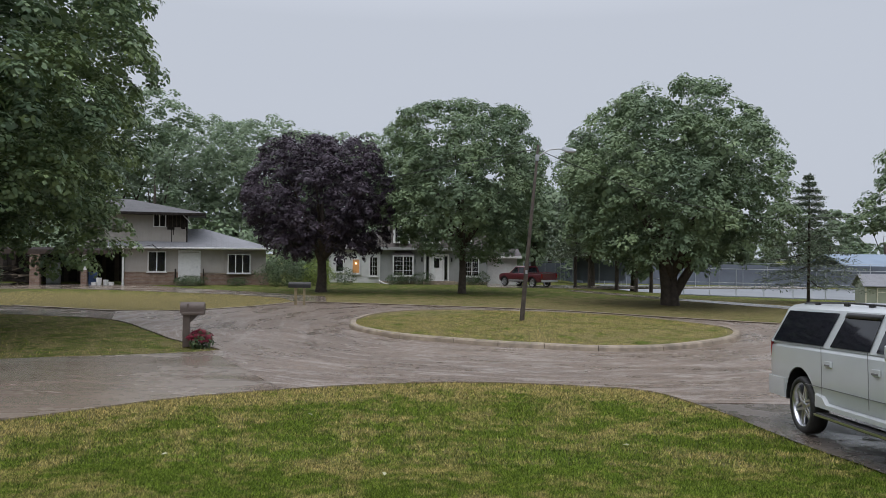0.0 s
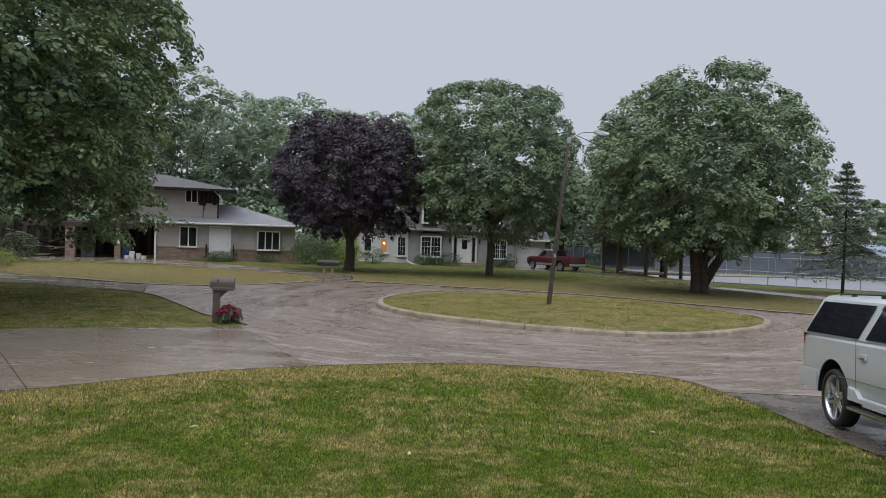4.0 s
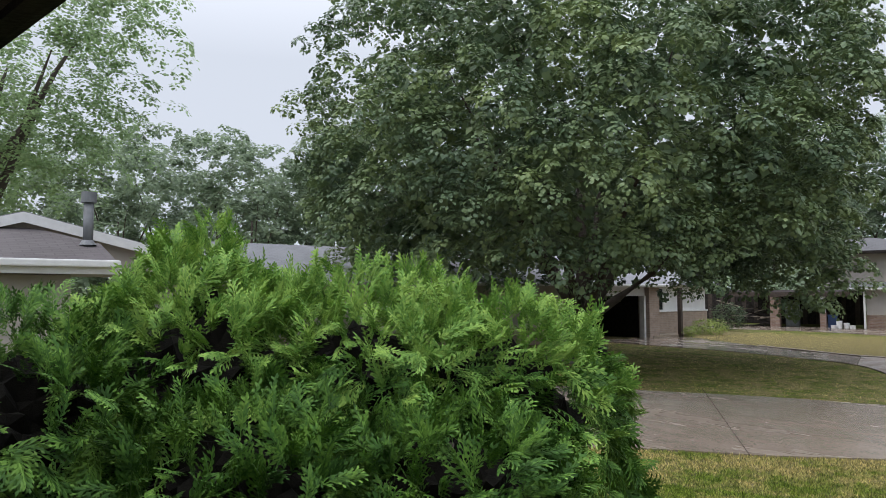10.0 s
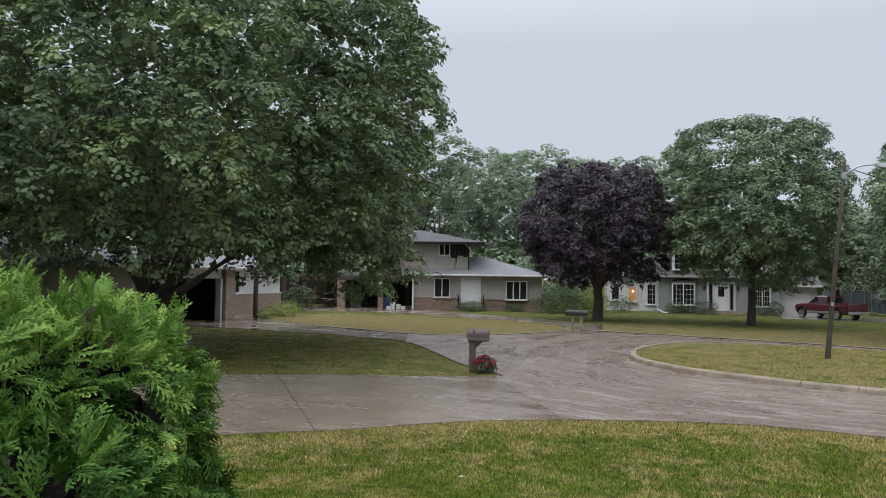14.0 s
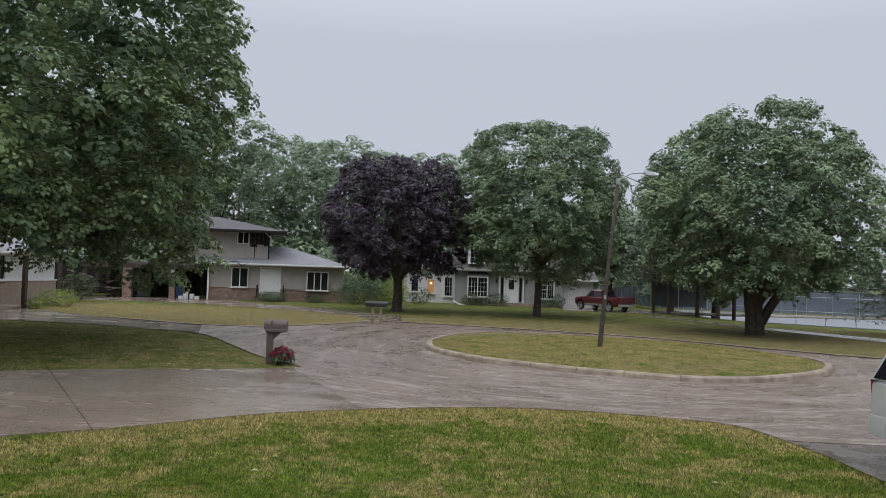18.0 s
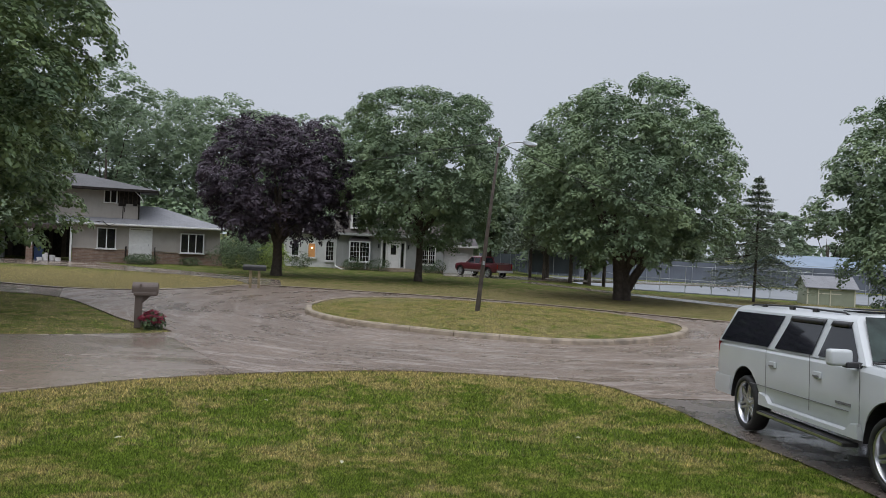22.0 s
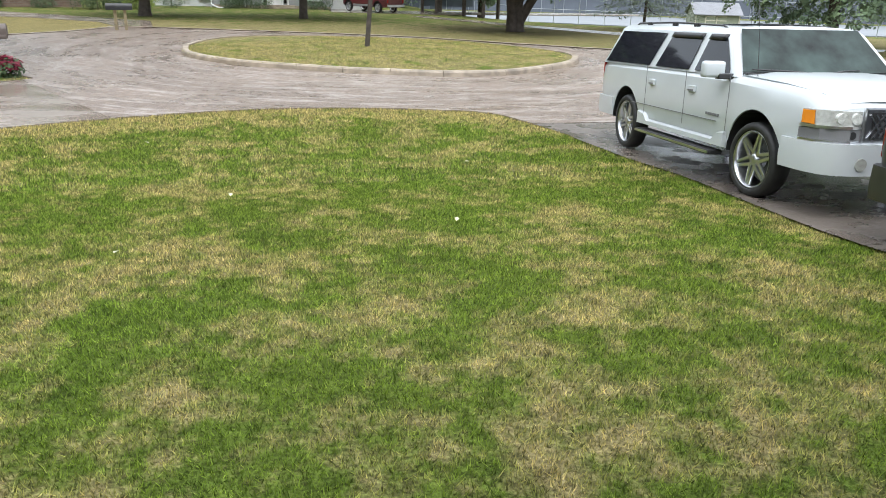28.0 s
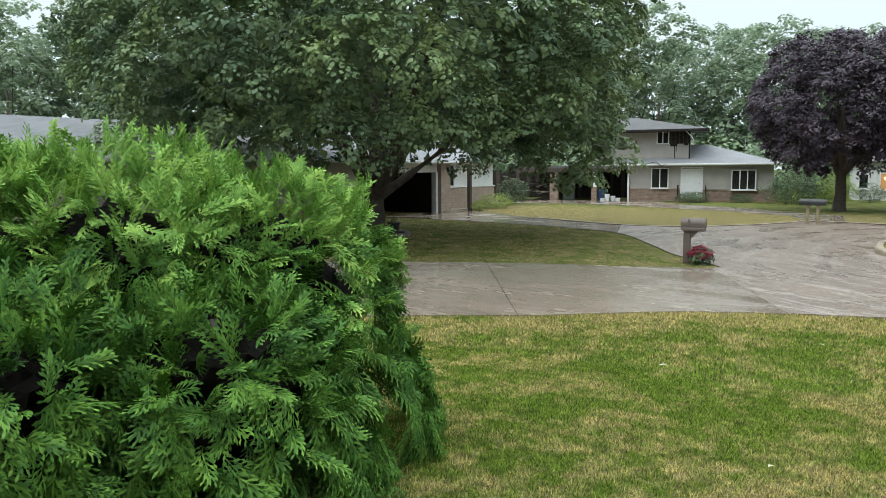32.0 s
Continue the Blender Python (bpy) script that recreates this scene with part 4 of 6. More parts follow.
# ---- arborvitae hedge ----
def spray_template(branchlets, spread, lobes):
    """One flat fan of arborvitae twigs, 1 long along +y: a rachis with branchlets to both sides, each of small blunt lobes."""
    q = []

    def lobe(base, ang, ln, w, lift):
        dx, dy = math.sin(ang), math.cos(ang)
        b = np.array(base)
        mid = b + np.array((dx, dy, 0)) * ln * 0.6
        sd = np.array((dy, -dx, 0)) * w
        q.extend([b, mid + sd, b + np.array((dx, dy, 0)) * ln + np.array((0, 0, lift)), mid - sd])
    for k in range(3):
        lobe((0, k * 0.3, 0), 0.0, 0.42, 0.022, 0.0)
    for k in range(branchlets):
        f = k / (branchlets - 1)
        for sg in (-1, 1):
            o = 0.04 + 0.72 * f + 0.05 * (sg > 0)
            ln = spread * (0.6 + 0.9 * f - 1.05 * f * f) + 0.10
            a = sg * (0.72 - 0.30 * f)
            lobe((0, o, 0), a, ln, 0.030, -0.04)
            for j in range(lobes):
                g = 0.3 + 0.5 * j / max(1, lobes - 1)
                p = np.array((math.sin(a) * ln * g, o + math.cos(a) * ln * g, -0.03 * g))
                lobe(p, a + (0.42 if j % 2 else -0.42), 0.19 * (1 - 0.25 * g), 0.032, -0.02)
    return np.array(q)


FAN, SHOOT = spray_template(5, 0.36, 2), spray_template(5, 0.16, 1)
# near-black colour carries the shade deep between the sprays
M["core_shade"] = plain("hedge_core_shade", (0.006, 0.0055, 0.004), 0.95, vary=0.5, scale=15, relief=0.8)


def spray_verts(c, stem, nrm, size, rng, T):
    k = len(c)
    stem = unit(stem)
    nrm = unit(nrm - stem * np.sum(nrm * stem, 1, keepdims=True))
    side = np.cross(stem, nrm)
    s = (size * rng.uniform(0.7, 1.25, k))[:, None, None]
    bend = rng.uniform(0.1, 0.4, (k, 1, 1))
    curl = -T[None, :, 1:2] ** 2 * bend - 0.3 * T[None, :, 0:1] ** 2
    V = c[:, None, :] + s * (T[None, :, 0:1] * side[:, None] + T[None, :, 1:2] * stem[:, None] + (T[None, :, 2:3] + curl) * nrm[:, None])
    return V.reshape(-1, 3)


def arborvitae(x, y, z, rx, ry, h, boughs, seed, others=(), label="dense green arborvitae shrub with feathery flat sprays"):
    """Flat fans hung like shingles on a lumpy clipped egg, upright shoots on its top, dark hollows between them shaded
    by a near-black core.
    """
    rng = np.random.default_rng(seed)
    t = thing("arborvitae_shrub", pose(x, y, z), label, "shrub", "hedge of arborvitae")
    tube("stem", [(0, 0, -0.1), (0.03, 0, h * 0.4), (0, 0.02, h * 0.8)], [0.07, 0.05, 0.02], M["bark"], t, 8)
    # rough inner core, painted near-black so the hollows look shaded
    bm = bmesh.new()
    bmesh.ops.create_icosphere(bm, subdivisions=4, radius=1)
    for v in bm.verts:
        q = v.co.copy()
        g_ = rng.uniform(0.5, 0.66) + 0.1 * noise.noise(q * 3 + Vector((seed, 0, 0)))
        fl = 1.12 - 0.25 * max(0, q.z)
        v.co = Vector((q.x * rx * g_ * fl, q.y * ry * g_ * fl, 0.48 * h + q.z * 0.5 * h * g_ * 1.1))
    part("shade_core", bm, M["core_shade"], t, "near-black inner core, coloured as the shade between sprays")
    i = np.arange(boughs) + 0.5
    up = 0.99 - 1.84 * i / boughs
    az = i * 2.39996 + rng.normal(size=boughs) * 0.25
    up = np.clip(up + rng.normal(size=boughs) * 0.03, -0.86, 0.99)
    fl = np.sqrt(1 - up ** 2)
    d = np.stack([np.cos(az) * fl, np.sin(az) * fl, up], 1)
    lumps = np.array([noise.noise(Vector(q) * 2.4 + Vector((seed * 1.7, 0, 0))) + 0.8 * noise.noise(Vector(q) * 6.5 + Vector((0, seed, 0))) for q in d])
    wide = np.where(up < 0, 1.0 / np.sqrt(np.maximum(1 - up ** 2, 0.3)) * (1.04 - 0.46 * up), 1.04 - 0.10 * up)
    rise_ = np.clip(up, 0, 0.97)
    wide *= (1 - rise_ ** 2.5) ** 0.4 / np.sqrt(1 - rise_ ** 2)
    depth = (1 + 0.13 * np.clip(lumps, -0.9, 0.6)) * rng.uniform(0.94, 1.03, boughs)
    tipc = d * np.array((rx, ry, 1)) * (depth * wide)[:, None]
    tipc[:, 2] = np.where(up > 0, 0.5 * h + up * 0.5 * h * depth, 0.5 * h + up * 0.62 * h * np.minimum(depth, 1))
    out = unit(d * np.array((1 / rx, 1 / ry, 0.9)))
    rise = np.interp(up, [-0.8, 0.0, 0.4, 0.95], [-0.7, -0.35, 0.15, 0.8])
    axis = unit(out * 0.72 + np.stack([np.zeros(boughs), np.zeros(boughs), rise], 1) + rng.normal(size=(boughs, 3)) * 0.32)
    face = out * 0.7 + np.array((0, 0, 0.55)) + rng.normal(size=(boughs, 3)) * 0.42
    # boughs smothered inside a neighbour or starved in a hollow never grow
    free = lumps > np.where(up < 0.45, -0.46, -0.75)
    for ox, oy, orx, ory, oh in others:
        q = (tipc + np.array((x - ox, y - oy, 0))) / np.array((orx, ory, 0.5 * oh)) - np.array((0, 0, 1.0))
        free &= np.linalg.norm(q, axis=1) > 0.70
    up, lumps, tipc, axis, face = up[free], lumps[free], tipc[free], axis[free], face[free]
    k = len(up)
    size = np.interp(up, [-0.8, 0.3, 0.9], [0.21, 0.19, 0.155])
    # low shrubs get none: the shade on them is put into colour
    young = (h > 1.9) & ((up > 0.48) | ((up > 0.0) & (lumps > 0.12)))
    sets = {False: [], True: []}
    for lag, turn in ((0.85, 0.0), (0.62, 0.5), (0.62, -0.5), (0.5, 0.25), (0.4, -0.2)):
        sid = np.cross(axis, unit(face))
        stem = axis + sid * turn * 0.8 + rng.normal(size=(k, 3)) * 0.08
        root = tipc - axis * (size * lag)[:, None] + rng.normal(size=(k, 3)) * 0.012 - unit(face) * (0.03 * abs(turn))
        nrm = face + rng.normal(size=(k, 3)) * 0.22
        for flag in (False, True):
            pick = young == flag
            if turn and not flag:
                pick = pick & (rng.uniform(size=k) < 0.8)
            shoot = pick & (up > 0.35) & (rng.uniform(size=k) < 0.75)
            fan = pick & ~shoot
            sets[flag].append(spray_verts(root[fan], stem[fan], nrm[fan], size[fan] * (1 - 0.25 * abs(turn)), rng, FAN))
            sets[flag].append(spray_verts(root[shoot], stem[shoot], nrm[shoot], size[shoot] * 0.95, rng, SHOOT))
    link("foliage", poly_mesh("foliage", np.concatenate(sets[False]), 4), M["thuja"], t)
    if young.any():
        link("young_lit_foliage", poly_mesh("young_lit_foliage", np.concatenate(sets[True]), 4), M["thuja_young_lit"], t, "bright yellow-green young sprays, paler for the lit tops")
    return t


HEDGE = ((-4.2, 3.7, 0.92, 0.92, 2.02, 950, 21), (-4.6, 2.9, 1.0, 1.0, 2.12, 1050, 22), (-5.0, 2.0, 1.0, 1.0, 2.14, 1050, 26), (-5.45, 2.05, 0.5, 0.5, 2.4, 550, 23), (-5.0, 0.8, 1.15, 1.0, 1.8, 1050, 24), (-3.5, 2.8, 0.72, 0.72, 1.3, 620, 27), (-3.95, 1.75, 0.78, 0.75, 1.35, 680, 28))
for hx, hy, hrx, hry, hh, hc, hs in HEDGE:
    arborvitae(hx, hy, ground_z(hx, hy) - 0.03, hrx, hry, hh, int(hc * 1.02), hs, [q[:5] for q in HEDGE if q[0:2] != (hx, hy)])


# ---- house materials ----
def siding_mat(name, colour):
    m, n, l, b = mat(name)
    f = tex_noise(n, l, 1.2, 5)
    lo, hi = tuple(c * 0.88 for c in colour), tuple(min(1, c * 1.06) for c in colour)
    l.new(mixc(n, l, 0.12, ramp(n, l, f, [(0.3, lo), (0.7, hi)]), ramp(n, l, tex_noise(n, l, 9, 3, stretch=(1, 1, 0.15)), [(0.3, tuple(c * 0.6 for c in colour)), (0.7, hi)])), b.inputs["Base Color"])
    b.inputs["Roughness"].default_value = 0.5
    return m


def brick_mat(name, c1, c2, mortar):
    m, n, l, b = mat(name)
    tc = n.new("ShaderNodeTexCoord")
    mp = n.new("ShaderNodeMapping")
    mp.inputs["Rotation"].default_value = (radians(90), 0, 0)
    l.new(tc.outputs["Object"], mp.inputs[0])
    t = n.new("ShaderNodeTexBrick")
    t.inputs["Scale"].default_value = 1.0
    t.inputs["Brick Width"].default_value, t.inputs["Row Height"].default_value, t.inputs["Mortar Size"].default_value = 0.30, 0.10, 0.012
    t.inputs["Color1"].default_value, t.inputs["Color2"].default_value, t.inputs["Mortar"].default_value = (*c1, 1), (*c2, 1), (*mortar, 1)
    l.new(mp.outputs[0], t.inputs["Vector"])
    l.new(mixc(n, l, tex_noise(n, l, 3, 4), t.outputs["Color"], tuple(c * 0.55 for c in c1)), b.inputs["Base Color"])
    b.inputs["Roughness"].default_value = 0.8
    bump(n, l, b, t.outputs["Fac"], -0.5, 0.01)
    return m


def shingle_mat(name, colour):
    m, n, l, b = mat(name)
    tc = n.new("ShaderNodeTexCoord")
    t = n.new("ShaderNodeTexBrick")
    t.inputs["Scale"].default_value = 1.0
    t.inputs["Brick Width"].default_value, t.inputs["Row Height"].default_value, t.inputs["Mortar Size"].default_value = 0.35, 0.15, 0.012
    t.inputs["Color1"].default_value, t.inputs["Color2"].default_value, t.inputs["Mortar"].default_value = (*colour, 1), (*(c * 0.75 for c in colour), 1), (*(c * 0.45 for c in colour), 1)
    l.new(tc.outputs["Object"], t.inputs["Vector"])
    l.new(mixc(n, l, tex_noise(n, l, 0.8, 4), t.outputs["Color"], tuple(c * 1.25 for c in colour)), b.inputs["Base Color"])
    b.inputs["Roughness"].default_value = 0.75
    b.inputs["Specular IOR Level"].default_value = 0.12
    bump(n, l, b, t.outputs["Fac"], -0.4, 0.01)
    return m


M["siding_beige"] = siding_mat("beige_siding", (0.40, 0.365, 0.32))
M["siding_b"] = siding_mat("weathered_beige_siding", (0.36, 0.335, 0.305))
M["siding_grey"] = siding_mat("grey_siding", (0.31, 0.32, 0.315))
M["siding_white"] = siding_mat("white_siding", (0.66, 0.67, 0.66))
M["siding_mansard"] = siding_mat("mansard_shingles", (0.095, 0.08, 0.075))
M["brick_red"] = brick_mat("red_brick", (0.22, 0.125, 0.09), (0.36, 0.27, 0.20), (0.34, 0.31, 0.28))
M["brick_tan"] = brick_mat("tan_brick", (0.36, 0.27, 0.21), (0.44, 0.34, 0.27), (0.42, 0.38, 0.34))
M["roof_grey"] = shingle_mat("grey_shingles", (0.22, 0.225, 0.24))
M["roof_brown"] = shingle_mat("brown_grey_shingles", (0.105, 0.095, 0.098))
M["roof_burnt"] = shingle_mat("scorched_shingles", (0.12, 0.12, 0.125))
# near-black base colour stands for the gloom inside unlit rooms
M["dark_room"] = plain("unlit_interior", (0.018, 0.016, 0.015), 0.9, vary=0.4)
M["timber_dark"] = plain("charred_timber", (0.03, 0.026, 0.024), 0.9, vary=0.5, relief=0.6)
M["fence_wood"] = plain("grey_fence_boards", (0.20, 0.165, 0.13), 0.85, vary=0.35, scale=4, relief=0.5)
M["post_pale"] = plain("pale_new_timber", (0.27, 0.22, 0.13), 0.8, vary=0.25, scale=6, relief=0.3)
M["blue"] = plain("blue_plastic", (0.04, 0.075, 0.17), 0.5)
M["flue"] = plain("dull_zinc", (0.17, 0.18, 0.19), 0.6, 0.3, vary=0.2)
M["pole"] = plain("grey_brown_pole", (0.062, 0.050, 0.041), 0.85, vary=0.35, scale=7, relief=0.5)
M["steel"] = plain("galvanised_steel", (0.42, 0.44, 0.46), 0.4, 0.8, vary=0.15)


def lap_siding(name, parent, x0, x1, z0, z1, y, material, holes=(), board=0.2):
    """Lapped boards on a wall that faces -y, cut round the holes (x0, x1, z0, z1)."""
    bm = bmesh.new()
    z = z0
    while z < z1 - 0.02:
        zt = min(z + board, z1)
        spans = [(x0, x1)]
        for a, b_, c, d in holes:
            if c < zt - 0.03 and d > z + 0.03:
                spans = [s for p, q in spans for s in ((p, min(q, a)), (max(p, b_), q)) if s[1] - s[0] > 0.02]
        for p, q in spans:
            vs = [bm.verts.new(t_) for t_ in ((p, y - 0.028, z), (q, y - 0.028, z), (q, y - 0.006, zt), (p, y - 0.006, zt), (p, y, z), (q, y, z))]
            bm.faces.new((vs[0], vs[1], vs[2], vs[3]))
            bm.faces.new((vs[4], vs[5], vs[1], vs[0]))
        z += board
    return tagged(part(name, bm, material, parent), kind="stuff")


def batten_siding(parent, x0, x1, z0, z1, y, material, holes=(), step=0.4):
    bm = bmesh.new()
    x = x0 + 0.1
    while x < x1:
        spans = [(z0, z1)]
        for a, b_, c, d in holes:
            if a - 0.05 < x < b_ + 0.05:
                spans = [s for p, q in spans for s in ((p, min(q, c)), (max(p, d), q)) if s[1] - s[0] > 0.05]
        for p, q in spans:
            box(bm, 0.045, 0.03, q - p, x, y - 0.015, (p + q) / 2)
        x += step
    return tagged(part("batten", bm, material, parent), kind="stuff")


def window(parent, x, z, w, h, y, cols=2, rows=1, trim=0.09, depth=0.12, glass="glass_dark", sill=True):
    """A framed window on a wall that faces -y; x, z is its lower left corner."""
    wn_ = new("window")
    wn_.parent = parent
    wn_.location = (x + w / 2, y, z + h / 2)
    part("frame", boxes((w + 2 * trim, depth, trim, 0, 0, h / 2 + trim / 2), (w + 2 * trim, depth, trim, 0, 0, -h / 2 - trim / 2), (trim, depth, h, -w / 2 - trim / 2, 0, 0), (trim, depth, h, w / 2 + trim / 2, 0, 0)), M["white"], wn_)
    cw = w / cols
    for c in range(cols):
        part("pane", boxes((cw - 0.02, 0.015, h, -w / 2 + cw * (c + 0.5), 0.005, 0)), M[glass], wn_)
    for c in range(1, cols):
        part("mullion", boxes((0.07, depth * 0.8, h, -w / 2 + cw * c, 0, 0)), M["white"], wn_)
    if rows > 1:
        bm = bmesh.new()
        for r in range(1, rows):
            box(bm, w, 0.03, 0.018, 0, -0.012, -h / 2 + h * r / rows)
        for c in range(cols):
            for k_ in (1, 2):
                box(bm, 0.016, 0.026, h, -w / 2 + cw * (c + k_ / 3), -0.012, 0)
        part("glazing_bars", bm, M["white"], wn_)
    if sill:
        part("sill", boxes((w + 0.3, 0.2, 0.05, 0, -0.06, -h / 2 - trim - 0.02)), M["white"], wn_)
    return wn_


def roof_mesh(parent, faces, material, thick=0.12, name="roof"):
    """Roof planes given by corners, thickened downwards."""
    bm = bmesh.new()
    for f in faces:
        up_ = [bm.verts.new(p) for p in f]
        dn = [bm.verts.new((p[0], p[1], p[2] - thick)) for p in f]
        bm.faces.new(up_)
        bm.faces.new(dn[::-1])
        for i in range(len(f)):
            j = (i + 1) % len(f)
            bm.faces.new((up_[i], dn[i], dn[j], up_[j]))
    bmesh.ops.recalc_face_normals(bm, faces=bm.faces)
    return part(name, bm, material, parent)


def hip_roof(parent, x0, x1, y0, y1, z0, z1, ra, rb, material, over=0.5):
    """Hip roof over a rectangle, ridge from x = ra to rb."""
    a, b_, c, d = (x0 - over, y0 - over, z0), (x1 + over, y0 - over, z0), (x1 + over, y1 + over, z0), (x0 - over, y1 + over, z0)
    ym = (y0 + y1) / 2
    r, s = (ra, ym, z1), (rb, ym, z1)
    roof = roof_mesh(parent, [(a, b_, s, r), (b_, c, s), (c, d, r, s), (d, a, r)], material)
    # charred colour here also holds the shade of the eave's underside
    part("fascia", boxes((x1 - x0 + 2 * over, 0.03, 0.17, (x0 + x1) / 2, y0 - over - 0.017, z0 - 0.09), (0.03, y1 - y0 + 2 * over, 0.17, x1 + over + 0.017, ym, z0 - 0.09)), M["timber_dark"], roof)
    part("soffit", boxes((x1 - x0 + 2 * over - 0.1, over, 0.03, (x0 + x1) / 2, y0 - over / 2, z0 - 0.15)), M["timber_dark"], roof)
    return roof


def tuft(name, x, y, z, r, h, count, size, material, label, category, seed):
    rng = np.random.default_rng(seed)
    t = thing(name, pose(x, y, z), label, category)
    p, f, _ = crown_points(rng, (r, r, h * 0.55), max(12, count // 20), 20, r * 0.26, 0.25, 0.8, seed)
    p[:, 2] = np.maximum(p[:, 2] + h * 0.5, 0.0)
    link("foliage", leaves("foliage", p, f, size, rng), material, t)
    tube("stem", [(0, 0, -0.1), (0, 0, h * 0.5)], [0.04, 0.015], M["bark"], t, 6)
    return t


# ---- split-level house with carport ----
HB = pose(-23.2, 52.5, -0.05, 0, 0, 17)
hb = thing("house", HB, "split-level beige house with brick base and fire-damaged upper floor", "house", "houses")
part("wall", boxes((9.8, 5.4, 2.75, 5.5, 2.75, 1.375)), M["siding_b"], hb)
lap_siding("siding", hb, 0.6, 10.4, 0.95, 2.75, 0.04, M["siding_b"], [(2.12, 3.4, 0.9, 2.55), (4.2, 5.7, 0, 2.75), (7.4, 9.4, 0.7, 2.4)])
part("brick_base", boxes((3.6, 0.14, 0.95, 2.4, 0.0, 0.475), (4.9, 0.14, 0.85, 8.15, 0.0, 0.425)), M["brick_red"], hb)
part("brick_cap", boxes((3.6, 0.19, 0.05, 2.4, -0.01, 0.975), (4.9, 0.19, 0.05, 8.15, -0.01, 0.875)), M["kerb"], hb)
window(hb, 2.2, 1.05, 1.1, 1.35, -0.04, 2, trim=0.07)
window(hb, 7.7, 0.95, 1.5, 1.3, -0.14, 3, trim=0.07, depth=0.3)
dr = part("door", boxes((1.34, 0.06, 2.1, 4.97, -0.02, 1.35)), M["white"], hb)
part("door_frame", boxes((0.1, 0.12, 2.2, 4.25, -0.03, 1.35), (0.1, 0.12, 2.2, 5.69, -0.03, 1.35), (1.54, 0.12, 0.1, 4.97, -0.03, 2.5)), M["white"], dr)
part("door_panel", boxes((0.5, 0.02, 0.7, 4.65, -0.06, 1.9), (0.5, 0.02, 0.7, 5.3, -0.06, 1.9), (0.5, 0.02, 0.8, 4.65, -0.06, 0.95), (0.5, 0.02, 0.8, 5.3, -0.06, 0.95), bevel=0.006), M["white"], dr)
part("handle", boxes((0.05, 0.06, 0.12, 5.5, -0.07, 1.35)), M["steel"], dr)
part("step", boxes((1.9, 1.3, 0.32, 5.0, -0.65, 0.16)), M["kerb"], hb)
for sx in (4.05, 5.95):
    rr = part("railing", boxes((0.05, 0.05, 0.95, sx, -1.25, 0.75), (0.05, 0.05, 0.95, sx, -0.1, 0.75), (0.05, 1.2, 0.05, sx, -0.67, 1.2)), M["timber_dark"], hb)
    for k in range(5):
        part("baluster", boxes((0.025, 0.025, 0.85, sx, -0.3 - k * 0.18, 0.75)), M["timber_dark"], rr)
part("wall_upper", boxes((6.75, 2.6, 2.45, 1.375, 1.7, 3.97)), M["siding_b"], hb)
lap_siding("siding", hb, -2, 4.75, 2.85, 4.25, 0.38, M["siding_b"])
lap_siding("siding", hb, -2, 2.42, 4.25, 5.2, 0.38, M["siding_b"])
part("burnt_opening", boxes((1.38, 0.10, 0.95, 4.02, 0.36, 4.70), (0.5, 0.102, 0.22, 3.65, 0.36, 4.15), (0.28, 0.101, 0.16, 4.5, 0.36, 4.18)), M["timber_dark"], hb, "blackened open wall of the upper floor")
for k in range(5):
    part("stud", boxes((0.05, 0.06, 0.92, 3.45 + k * 0.29, 0.29, 4.70)), M["wood"], hb)
window(hb, 2.5, 4.28, 0.75, 0.80, 0.32, 2, trim=0.07, glass="dark_room", sill=False)
part("corner_board", boxes((0.10, 0.14, 2.4, 4.75, 0.34, 4.0)), M["timber_dark"], hb)
part("soot_stain", prism([(3.68, 0.33), (3.74, 0.33), (3.74, 0.345), (3.68, 0.345)], 3.05, 4.1), M["timber_dark"], hb)
part("soot_stain", boxes((0.05, 0.012, 0.5, 3.82, 0.342, 3.9)), M["timber_dark"], hb)
tube("hanging_gutter", [(4.5, -0.3, 5.1), (4.9, -0.5, 4.7), (5.1, -0.5, 4.35)], [0.03, 0.03, 0.03], M["white"], hb, 6)
tube("torn_eave", [(1.9, -0.68, 2.8), (2.5, -0.74, 2.92), (2.9, -0.75, 2.6), (3.3, -0.7, 2.78)], [0.02, 0.03, 0.03, 0.015], M["timber_dark"], hb, 6)
hip_roof(hb, -2, 4.9, 0.4, 3.0, 5.25, 6.25, -0.3, 0.9, M["roof_burnt"], 1.1)
roof_mesh(hb, [((-0.5, -0.6, 2.78), (10.9, -0.6, 2.78), (6.0, 2.7, 4.2), (4.75, 2.7, 4.2), (4.75, 0.42, 3.2), (-0.5, 0.42, 3.2)), ((10.9, -0.6, 2.78), (10.9, 6.0, 2.78), (6.0, 2.7, 4.2)), ((10.9, 6.0, 2.78), (4.4, 6.0, 2.78), (4.4, 2.7, 4.2), (6.0, 2.7, 4.2))], M["roof_grey"])
part("gutter", boxes((11.4, 0.12, 0.12, 5.2, -0.66, 2.72), bevel=0.03), M["white"], hb)
part("soffit", boxes((11.3, 0.6, 0.03, 5.2, -0.3, 2.64)), M["white"], hb)
part("downpipe", boxes((0.12, 0.12, 2.75, 0.52, -0.2, 1.35)), M["white"], hb)
# carport
part("carport_roof", boxes((8.0, 7.5, 0.22, -4.1, 3.2, 2.55)), M["roof_brown"], hb)
part("carport_beam", boxes((8.0, 0.14, 0.3, -4.1, -0.5, 2.36)), M["wood"], hb)
